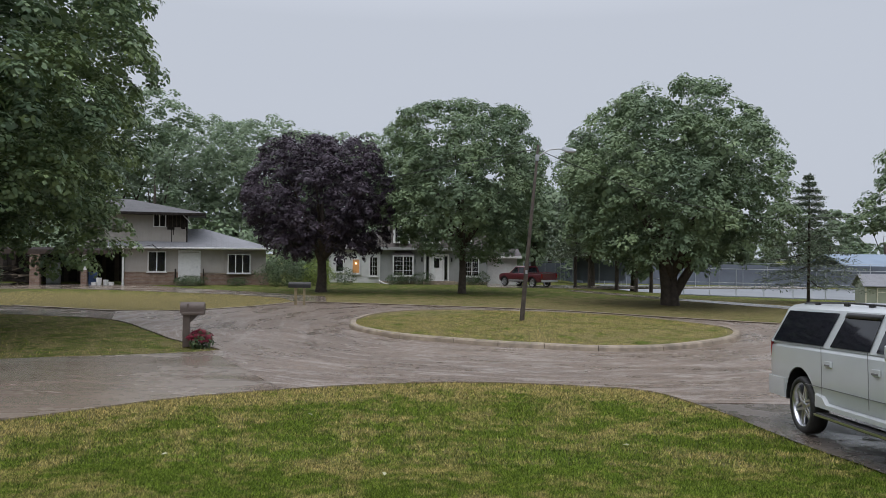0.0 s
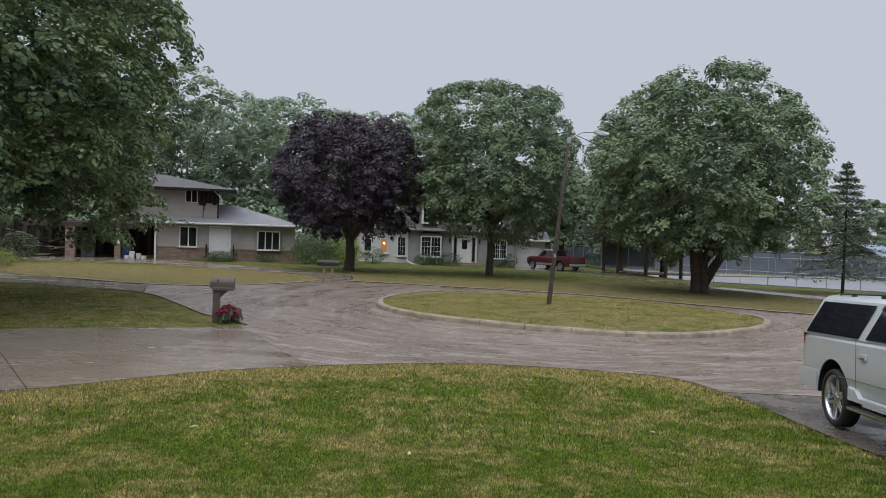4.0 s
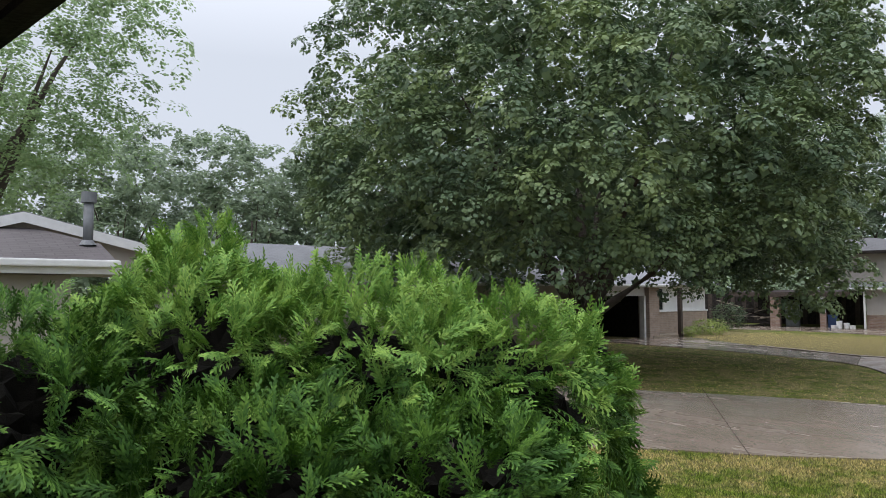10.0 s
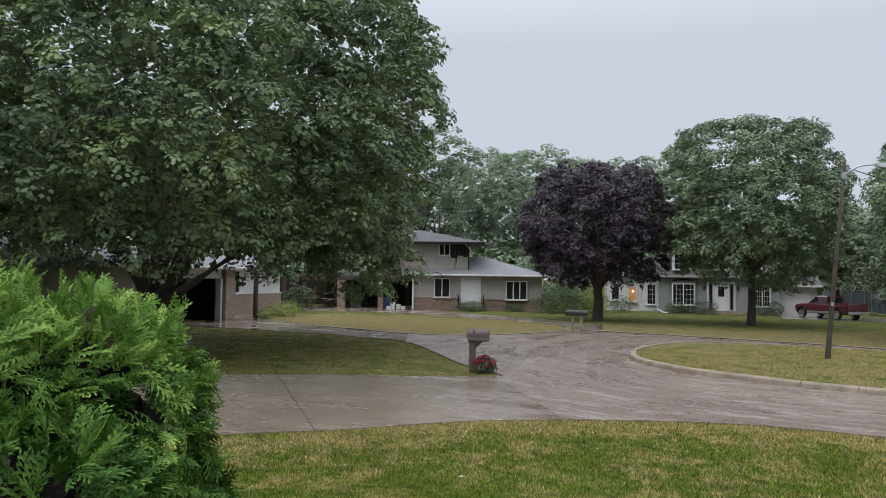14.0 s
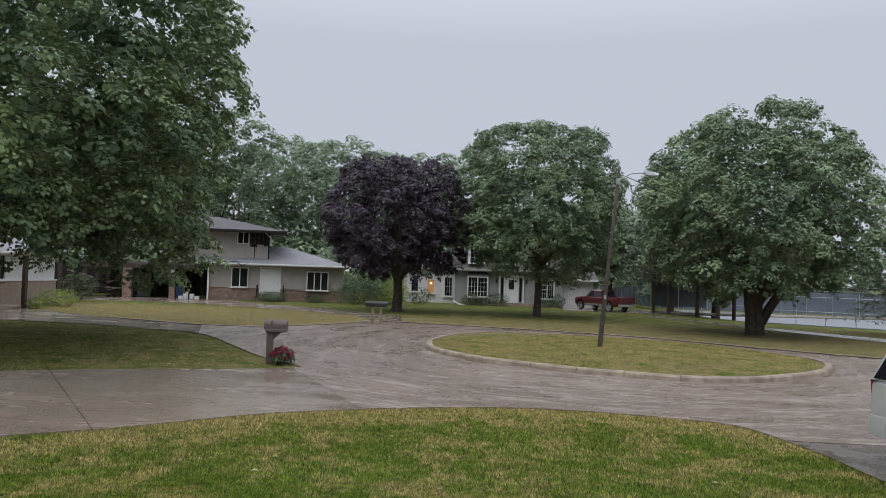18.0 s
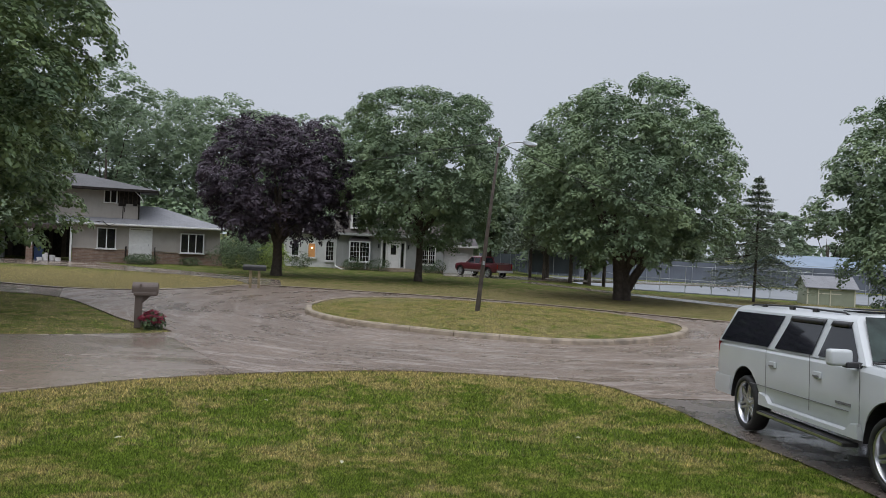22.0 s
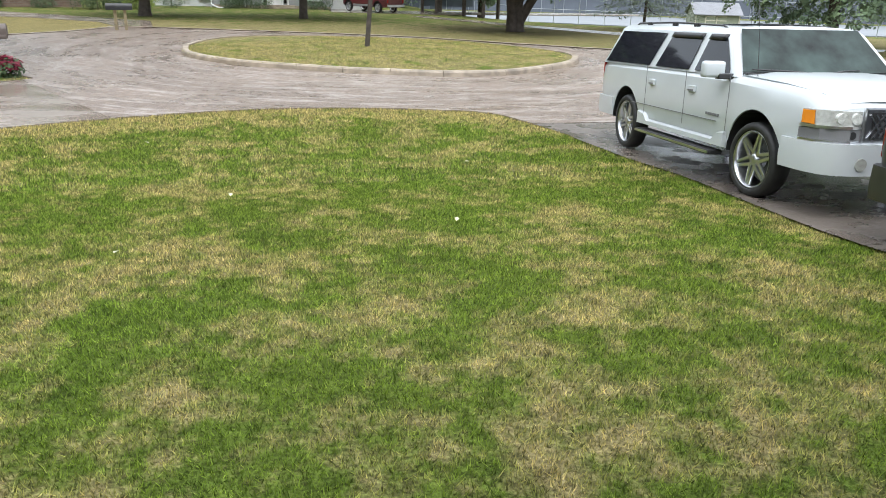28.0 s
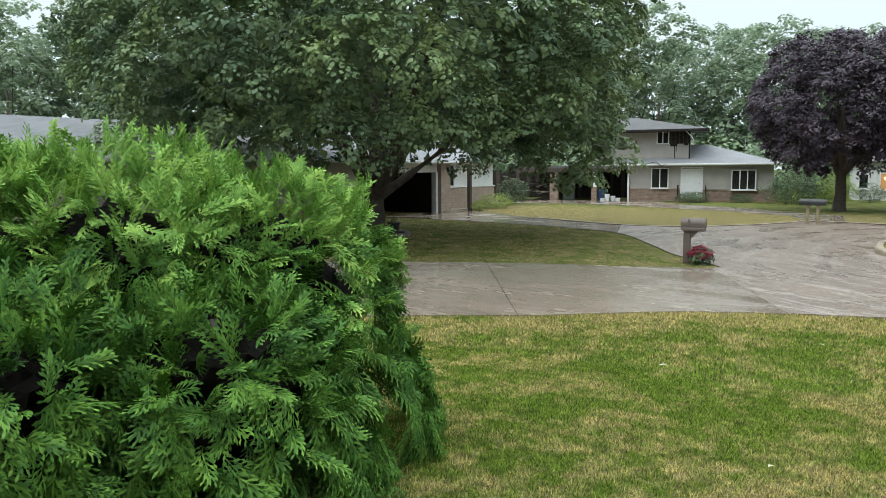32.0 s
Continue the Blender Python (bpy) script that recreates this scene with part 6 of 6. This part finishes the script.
for xb, xt in ((-0.75, -0.62), (-0.2, -0.2), (0.5, 0.3), (1.25, 0.55)):
    hh_ = [(0.93, 0.0), (0.86, .45), (0.77, .95), (0.62, 1.08), (0.3, 1.1)]
    rings.append([(xb + (xt - xb) * min(f_, 1), y, 1.16 + .62 * f_) for y, f_ in hh_] + [(xb + (xt - xb) * min(f_, 1), -y, 1.16 + .62 * f_) for y, f_ in hh_[::-1]])
part("cab", loft(rings), M["car_red"], pk, smooth=True).data.set_sharp_from_angle(angle=radians(35))
for s in (-1, 1):
    for a, c in ((-0.62, 0.05), (0.12, 0.95)):
        part("side_window", flat([(a, s * .935, 1.22), (c, s * .935, 1.22), (min(c, 0.55), s * .80, 1.70), (a + .05, s * .80, 1.70)]), M["tint"], pk)
    part("side_trim", boxes((2.4, 0.03, 0.16, 0.05, s * 1.0, 0.55)), M["steel"], pk)
    part("bed_rail", boxes((2.1, 0.09, 0.10, -1.82, s * .93, 1.24), bevel=0.02), M["car_red"], pk)
    part("rear_lamp", boxes((0.05, 0.14, 0.38, -2.86, s * .88, 1.0)), M["red_lens"], pk)
part("bed_floor", boxes((1.95, 1.7, 0.03, -1.82, 0, 1.225)), M["black"], pk)
part("tailgate", boxes((0.05, 1.6, 0.44, -2.865, 0, 1.0), bevel=0.015), M["car_red"], pk)
part("rear_bumper", boxes((0.16, 1.9, 0.2, -2.93, 0, 0.58), bevel=0.03), M["chrome"], pk)
part("rear_window", flat([(-0.765, -.7, 1.26), (-0.765, .7, 1.26), (-0.655, .6, 1.72), (-0.655, -.6, 1.72)]), M["tint"], pk)
part("windscreen", flat([(1.235, -.8, 1.22), (1.235, .8, 1.22), (.60, .68, 1.74), (.60, -.68, 1.74)]), M["screen"], pk)

# ---- garden shed, courts and hall beyond the park ----
M["shed_green"] = siding_mat("sage_green_boards", (0.27, 0.29, 0.22))
M["cream"] = plain("cream_trim", (0.55, 0.52, 0.42), 0.5, vary=0.05)
sh = thing("garden_shed", pose(38.8, 68, -1.78, 0, 0, -14), "sage green garden shed with cream trim and double doors", "shed")
part("wall", boxes((4.2, 3.2, 1.75, 2.1, 1.6, 0.87)), M["shed_green"], sh)
part("gable", loft([[(0.0, 0.02, 1.75), (0.0, 3.18, 1.75), (0.0, 1.6, 2.65)], [(4.2, 0.02, 1.75), (4.2, 3.18, 1.75), (4.2, 1.6, 2.65)]]), M["shed_green"], sh)
roof_mesh(sh, [((-0.25, -0.3, 1.70), (4.45, -0.3, 1.70), (4.45, 1.6, 2.78), (-0.25, 1.6, 2.78)), ((4.45, 3.5, 1.70), (-0.25, 3.5, 1.70), (-0.25, 1.6, 2.78), (4.45, 1.6, 2.78))], M["roof_grey"], 0.08)
for k in range(2):
    dd = part("door", boxes((0.95, 0.05, 1.45, 1.45 + k * 1.05, -0.03, 0.80)), M["shed_green"], sh)
    part("door_trim", boxes((0.09, 0.07, 1.5, 0.98 + k * 1.05, -0.045, 0.80), (0.95, 0.07, 0.09, 1.45 + k * 1.05, -0.045, 1.15), (0.95, 0.07, 0.09, 1.45 + k * 1.05, -0.045, 1.52)), M["cream"], dd)
for trim_box in ((0.12, 0.08, 1.75, 0.03, -0.01, 0.87), (0.12, 0.08, 1.75, 4.18, -0.01, 0.87), (0.08, 0.12, 1.75, 4.21, 3.15, 0.87)):
    part("corner_trim", boxes(trim_box), M["cream"], sh)

M["court"] = plain("wet_court_surface", (0.18, 0.195, 0.21), 0.55, vary=0.12, scale=0.3)
M["screen_mesh"] = plain("grey_blue_windscreen", (0.11, 0.125, 0.15), 0.8, vary=0.25, scale=0.4)
tagged(part("tennis_court", prism([(16, 84), (27, 80.5), (42, 72), (66, 60), (84, 78), (50, 100), (22, 107)], -1.8, -1.66), M["court"]), "pale wet tennis court behind a wire fence", "court", kind="structure")


def fence(line, h, z0, screen, label, step=3.0):
    fc = thing("fence", pose(0, 0, 0), label, "fence")
    for (x0, y0), (x1, y1) in zip(line, line[1:]):
        L = math.dist((x0, y0), (x1, y1))
        k = max(1, round(L / step))
        ang = math.degrees(math.atan2(y1 - y0, x1 - x0))
        za, zb = (ground_z(x0, y0), ground_z(x1, y1)) if z0 is None else (z0, z0)
        for i in range(k):
            f_ = i / k
            bm = bmesh.new()
            cyl(bm, 0.04, 0.04, h, Matrix.Translation((x0 + (x1 - x0) * f_, y0 + (y1 - y0) * f_, za + (zb - za) * f_ + h / 2)), 8)
            part("post", bm, M["steel"], fc)
            if screen:
                fm = f_ + 0.5 / k
                part("screen", boxes((L / k - 0.06, 0.02, h - 0.5, 0, 0, 0)), M["screen_mesh"], fc).matrix_basis = pose(x0 + (x1 - x0) * fm, y0 + (y1 - y0) * fm, za + (zb - za) * fm + h / 2, 0, 0, ang)
        for zz in ((h - 0.05, h * 0.5) if not screen else (h - 0.05,)):
            part("rail", tube_bm((x0, y0, za + zz), (x1, y1, zb + zz), 0.03), M["steel"], fc)
    return fc


def tube_bm(a, b_, r):
    bm = bmesh.new()
    a, b_ = Vector(a), Vector(b_)
    d = b_ - a
    cyl(bm, r, r, d.length, Matrix.Translation((a + b_) / 2) @ d.to_track_quat("Z", "Y").to_matrix().to_4x4(), 6)
    return bm


fence([(13, 82), (26, 80), (35, 74), (48, 67.5), (66, 59)], 3.0, None, False, "tall galvanised chain-link fence posts round the courts")
fence([(10, 92), (20, 106), (50, 99), (84, 77)], 3.4, -1.7, True, "tall court fence hung with grey-blue windscreens")
fence([(13, 74), (18, 73)], 3.0, -0.3, True, "tall court fence hung with grey windscreens")
hall = thing("sports_hall", pose(84, 128, -2), "low far hall with pale blue metal roof", "building")
part("wall", boxes((34, 14, 3.0, 0, 0, 1.5)), M["blue"], hall)
M["blue_roof"] = plain("pale_blue_roof", (0.20, 0.26, 0.34), 0.6, vary=0.08, scale=0.3)
roof_mesh(hall, [((-18, -8, 2.9), (18, -8, 2.9), (18, 0, 5.2), (-18, 0, 5.2)), ((18, 8, 2.9), (-18, 8, 2.9), (-18, 0, 5.2), (18, 0, 5.2))], M["blue_roof"], 0.15)


# ---- conifers and background trees ----
def conifer(x, y, h, r, bare, seed, label, material, size=0.3, tiers=22, group="", k=26):
    rng = np.random.default_rng(seed)
    t = thing("conifer", pose(x, y, ground_z(x, y)), label, "tree", group)
    tube("trunk", [(0, 0, -0.1), (0.03, 0, h * 0.5), (0, 0, h)], [h * 0.0125, h * 0.009, 0.02], M["bark"], t, 10)
    P, F = [], []
    for i in range(tiers):
        fz = bare + (1 - bare) * (i + 0.5) / tiers
        rr = r * (1 - (fz - bare) / (1 - bare)) * rng.uniform(0.85, 1.1) + 0.12
        turn = rng.uniform(0, 2 * math.pi)
        arms = 9 if i < tiers * 0.8 else 6
        for b_ in range(arms):
            a = turn + 2 * math.pi * (b_ + rng.uniform(-0.3, 0.3)) / arms
            ln = rr * rng.uniform(0.75, 1.1)
            s_ = rng.uniform(0.08, 1, k) ** 0.7
            fan = rng.normal(size=k) * 0.16 * ln * s_
            pts = np.stack([np.cos(a) * ln * s_ - np.sin(a) * fan, np.sin(a) * ln * s_ + np.cos(a) * fan, fz * h - 0.32 * ln * s_ + 0.16 * ln * s_ ** 2 + rng.normal(size=k) * 0.035 * (1 + 0.1 * h)], 1)
            P.append(pts)
            F.append(np.tile((0, 0, 1.0), (k, 1)) + rng.normal(size=(k, 3)) * 0.35)
        ae = Vector((math.cos(a) * ln, math.sin(a) * ln, fz * h - 0.16 * ln))
        if i % 2 == 0:
            tube("limb", [(0, 0, fz * h), ae * 0.5 + Vector((0, 0, fz * h * 0.5 - 0.04 * ln)), ae], [0.04, 0.03, 0.01], M["bark"], t, 5)
    link("needles", leaves("needles", np.concatenate(P), np.concatenate(F), size, rng, 0.35, 0.5), material, t)
    return t


conifer(19.9, 40.4, 7.0, 3.2, 0.16, 50, "open conifer with layered drooping branches", M["needle"], 0.19, 17, k=85)
for k, (cx, cy) in enumerate(((10.4, 58.2), (10.95, 55.4), (12.9, 55.0), (13.7, 52.5), (15.6, 55.5))):
    conifer(cx, cy, 10.5 + k % 3, 3.0, 0.24, 60 + k, "dark tall spruce with bare lower trunk", M["needle"], 0.36, 20, "row of spruces", 30)
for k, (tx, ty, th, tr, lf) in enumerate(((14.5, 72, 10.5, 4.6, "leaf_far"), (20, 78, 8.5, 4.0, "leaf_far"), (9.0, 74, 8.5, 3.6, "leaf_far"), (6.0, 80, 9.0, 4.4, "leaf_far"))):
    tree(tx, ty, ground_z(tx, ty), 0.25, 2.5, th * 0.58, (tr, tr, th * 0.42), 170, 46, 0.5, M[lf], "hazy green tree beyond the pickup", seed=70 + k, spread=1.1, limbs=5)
# tall tree behind the neighbour's roof
tree(-33.0, 3.0, 0, 0.45, 5.0, 12.5, (5.2, 5.2, 7.6), 1700, 36, 0.15, M["leaf_airy_hazed"], "tall airy green tree behind the neighbour's roof", seed=81, spread=0.5, limbs=9, lump=0.3, flat=0.9, inner=0.1, lift=0.4, bough=1.5, sprigs=6)
# woods
wood = random.Random(9)
k = 0
for bearing, dist, top, grp in [(b_, 78 + (i % 3) * 7, 17.2 + (i % 4) * 1.2, "wood behind the low house") for i, b_ in enumerate(np.arange(40, 84, 3.0))] + \
        [(b_, 92 + (i % 3) * 6, 19.2 + ((i + 1) % 4) * 0.5 - 0.24 * max(0, 18 - b_), "wood behind the split-level house") for i, b_ in enumerate(np.arange(5, 40, 2.6))] + \
        [(b_, 100 + (i % 3) * 8, 11.5 + (i % 3), "trees behind the white house") for i, b_ in enumerate(np.arange(-9, 5, 3.2))] + \
        [(b_, 165 + (i % 3) * 10, 10.0 + (i % 4) * 1.3, "far park trees") for i, b_ in enumerate(np.arange(-46, -8, 2.6))]:
    a = radians(bearing + wood.uniform(-0.8, 0.8))
    x, y = -math.sin(a) * dist, math.cos(a) * dist
    r = wood.uniform(5.0, 6.5) if dist < 150 else wood.uniform(6, 8)
    t_ = top * wood.uniform(0.97, 1.03)
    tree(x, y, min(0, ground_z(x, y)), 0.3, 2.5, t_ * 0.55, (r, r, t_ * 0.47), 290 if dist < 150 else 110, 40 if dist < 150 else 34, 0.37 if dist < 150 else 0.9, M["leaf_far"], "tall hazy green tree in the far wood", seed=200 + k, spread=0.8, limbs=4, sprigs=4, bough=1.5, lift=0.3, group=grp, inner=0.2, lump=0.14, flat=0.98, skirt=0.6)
    k += 1

for i, b_ in enumerate(np.arange(6, 92, 3.6)):
    a = radians(b_)
    dd_ = 74 + (i % 3) * 4
    tuft("undergrowth", -math.sin(a) * dd_, math.cos(a) * dd_, 0, 3.6, 4.6, 900, 0.5, M["leaf_green" if i % 2 else "leaf_far"], "dense green undergrowth at the edge of the wood", "undergrowth", 500 + i)
for i, b_ in enumerate(np.arange(4, 90, 4.3)):
    a = radians(b_)
    dd_ = 97 + (i % 3) * 6
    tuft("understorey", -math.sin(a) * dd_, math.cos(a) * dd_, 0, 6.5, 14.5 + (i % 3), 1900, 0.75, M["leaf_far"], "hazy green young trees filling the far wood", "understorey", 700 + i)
# ---- shrubs, pots and small things ----
M["leaf_lime"] = leaf_mat("lime_leaves", (0.10, 0.15, 0.03), (0.18, 0.25, 0.05), (0.30, 0.38, 0.08), 1.5)
for sx, sy, sr, sh_, cnt, sz, mm, lb in (
        (-17.9, 52.6, 1.0, 0.62, 700, 0.13, "leaf_shrub", "low clipped green hedge before the brick base"),
        (-14.9, 53.8, 0.7, 0.5, 300, 0.13, "leaf_shrub", "low round green shrub before the brick base"),
        (-11.6, 53.5, 1.6, 1.7, 700, 0.2, "leaf_shrub", "loose green shrub beside the split-level house"),
        (-9.2, 54.6, 1.1, 1.7, 600, 0.17, "leaf_lime", "yellow-green shrub between the houses"),
        (-10.6, 56.5, 1.8, 2.6, 700, 0.22, "leaf_shrub", "tall green shrub between the houses"),
        (-7.6, 57.6, 0.8, 1.15, 420, 0.13, "leaf_shrub", "round dark green shrub against the white wing"),
        (-3.6, 58.7, 0.9, 0.85, 400, 0.13, "leaf_shrub", "dark shrub below the bay window"),
        (-1.6, 58.8, 0.9, 0.9, 400, 0.13, "leaf_shrub", "dark shrub beside the front steps"),
        (2.4, 58.9, 0.6, 0.7, 220, 0.13, "leaf_shrub", "small shrub under the front window"),
        (3.2, 59.0, 0.5, 1.0, 220, 0.13, "leaf_shrub", "small upright shrub beside the garage"),
        (-25.2, 38.6, 0.9, 0.8, 420, 0.14, "leaf_lime", "yellow-green perennials beside the brick wall"),
        (-24.6, 35.9, 0.45, 0.55, 200, 0.13, "leaf_lime", "small green plants beside the porch"),
        (-27.0, 43.4, 1.0, 1.7, 450, 0.17, "leaf_shrub", "open round shrub at the lawn edge"),
        (-18.9, 20.6, 0.4, 0.4, 160, 0.10, "leaf_shrub", "low plants round the maple trunk")):
    tuft("shrub", sx, sy, ground_z(sx, sy), sr, sh_, cnt * 7, sz * 0.5, M[mm], lb, "shrub", int(abs(sx * 10)) + 300)
M["mulch"] = plain("dark_mulch", (0.035, 0.026, 0.02), 0.95, vary=0.5, scale=30, relief=0.8)
M["edging"] = plain("edging_stone", (0.17, 0.155, 0.14), 0.7, vary=0.3, scale=8, relief=0.3)
ring_ = thing("tree_ring", pose(-18.25, 20.1, 0), "ring of edging stones with dark mulch round the maple", "planting bed")
part("mulch_bed", prism([(1.12 * math.cos(a), 1.12 * math.sin(a)) for a in np.linspace(0, 2 * math.pi, 28)[:-1]], -0.05, 0.10), M["mulch"], ring_)
for k in range(18):
    a = 2 * math.pi * k / 18
    part("edging_stone", boxes((0.36, 0.17, 0.15, 0, 0, 0.07), bevel=0.02), M["edging"], ring_).matrix_basis = pose(1.18 * math.cos(a), 1.18 * math.sin(a), 0, 0, 0, math.degrees(a) + 90)
pot = thing("flower_pot", pose(-18.1, 20.95, 0.09), "dark round pot with a small plant by the maple", "pot")
bm = bmesh.new()
cyl(bm, 0.16, 0.22, 0.34, Matrix.Translation((0, 0, 0.17)), 18)
part("vessel", bm, M["black"], pot)
bm = bmesh.new()
cyl(bm, 0.24, 0.24, 0.05, Matrix.Translation((0, 0, 0.345)), 18)
part("rim", bm, M["black"], pot)
rng = np.random.default_rng(5)
part("soil", lathe([(0.0, 0.0), (0.1, 0.0)]), M["mulch"], pot).matrix_basis = pose(0, 0, 0.35, 90, 0, 0)
link("plant", leaves("plant", rng.normal(size=(60, 3)) * np.array((0.1, 0.1, 0.07)) + np.array((0, 0, 0.44)), rng.normal(size=(60, 3)) + np.array((0, 0, 1)), 0.1, rng), M["leaf_green"], pot)

# joints sawn into the concrete driveway
bm = bmesh.new()
for (xa, ya), (xb, yb) in (((-6.25, 10.45), (-11.2, 16.7)),):
    d = Vector((xb - xa, yb - ya, 0))
    box(bm, d.length, 0.013, 0.012, m=Matrix.Translation(((xa + xb) / 2, (ya + yb) / 2, 0.014)) @ Matrix.Rotation(math.atan2(d.y, d.x), 4, "Z"))
tagged(part("driveway_joint", bm, M["mulch"]), "dark joint across the concrete driveway", "joint", kind="structure")

# fallen leaves on the near lawn
M["pale_leaf"] = plain("pale_leaf_back", (0.42, 0.42, 0.27), 0.6, vary=0.2, scale=30)
for k, (lx, ly) in enumerate(((-0.55, 7.35), (-1.9, 10.9), (0.4, 12.6), (-1.2, 5.4), (2.2, 9.0), (-3.0, 8.2), (1.4, 6.0))):
    lf = thing("fallen_leaf", pose(lx, ly, ground_z(lx, ly) + 0.035, 8, 10, k * 57), "pale fallen leaf lying on the lawn", "leaf", "fallen leaves")
    part("blade", flat([(0, -0.04, 0), (0.022, 0, 0.008), (0, 0.045, 0), (-0.022, 0, 0.008)], 0.002), M["pale_leaf"], lf)


# ---- grass blades ----
def blades(name, xy, z, height, width, rng, label):
    k = len(xy)
    a = rng.uniform(0, 2 * math.pi, k)
    lean = rng.normal(size=(k, 2)) * 0.42 * height[:, None]
    base = np.concatenate([xy, z[:, None]], 1)
    sd = np.stack([np.cos(a), np.sin(a), np.zeros(k)], 1) * width[:, None]
    tip = base + np.concatenate([lean, (height * rng.uniform(0.6, 1.15, k))[:, None]], 1)
    V = np.stack([base - sd, base + sd, tip], 1)
    ob = link(name, poly_mesh(name, V.reshape(-1, 3), 3), M["blades"])
    return tagged(ob, label, "grass", kind="stuff")


ex, ey = np.array([q[0] for q in near_edge]), np.array([q[1] for q in near_edge])
left_n = int(np.argmax(ey))
rng = np.random.default_rng(77)


def on_lawn(xy):
    top = np.interp(xy[:, 0], ex[:left_n + 1], ey[:left_n + 1])
    order = np.argsort(ey[left_n:])
    side = np.interp(xy[:, 1], ey[left_n:][order], ex[left_n:][order])
    return (xy[:, 1] < top + 0.03 * np.sin(xy[:, 0] * 9)) & (xy[:, 0] < side + 0.03)


def lawn_points(count, x0, x1, y0, y1):
    xy = np.stack([rng.uniform(x0, x1, count), rng.uniform(y0, y1, count)], 1)
    xy = xy[on_lawn(xy)]
    z = np.array([ground_z(x, y) - 0.014 for x, y in xy])
    return xy, z


xy, z = lawn_points(420000, -7.0, 4.7, 1.6, 8.0)
dist = np.hypot(xy[:, 0], xy[:, 1])
blades("grass_near", xy, z, rng.uniform(0.022, 0.036, len(xy)), 0.0020 + 0.00045 * dist, rng, "short wet lawn grass, green with straw tips")
xy, z = lawn_points(150000, -10, 4.7, 8.0, 14.2)
dist = np.hypot(xy[:, 0], xy[:, 1])
blades("grass_mid", xy, z, np.full(len(xy), 0.045), 0.0019 + 0.0006 * dist, rng, "short wet lawn grass along the road edge")


def ring_points(poly, count):
    px = np.array(poly)
    lo, hi = px.min(0), px.max(0)
    xy = rng.uniform(lo, hi, (count, 2))
    inside = np.zeros(count, bool)
    for (xa, ya), (xb, yb) in zip(poly, poly[1:] + poly[:1]):
        hit = ((ya > xy[:, 1]) != (yb > xy[:, 1])) & (xy[:, 0] < (xb - xa) * (xy[:, 1] - ya) / (yb - ya + 1e-12) + xa)
        inside ^= hit
    return xy[inside]


xy = ring_points(isl_line, 100000)
q_ = np.hypot((xy[:, 0] - mid_i[0]) / 6.1, (xy[:, 1] - mid_i[1]) / 5.9)
xy = xy[q_ < 0.985]
blades("grass_island", xy, np.interp(q_[q_ < 0.985], [0, 0.6, 1], [0.188, 0.188, 0.115]), np.full(len(xy), 0.04), np.full(len(xy), 0.006), rng, "dry yellow-green grass on the round island")
xy = ring_points(tongue, 60000)
xy = xy[np.hypot(xy[:, 0] + 18.25, xy[:, 1] - 20.1) > 1.2]
blades("grass_tongue", xy, np.full(len(xy), -0.012), np.full(len(xy), 0.045), np.full(len(xy), 0.005), rng, "shaded lawn grass under the maple")
xy = ring_points(yellow + [(-7.3, 36.5), (-8.6, 39.6), (-12, 42.2), (-21, 46), (-24.5, 45.5)], 60000)
blades("grass_dry", xy, np.full(len(xy), -0.012), np.full(len(xy), 0.028), np.full(len(xy), 0.007), rng, "parched yellow lawn grass beyond the driveway")
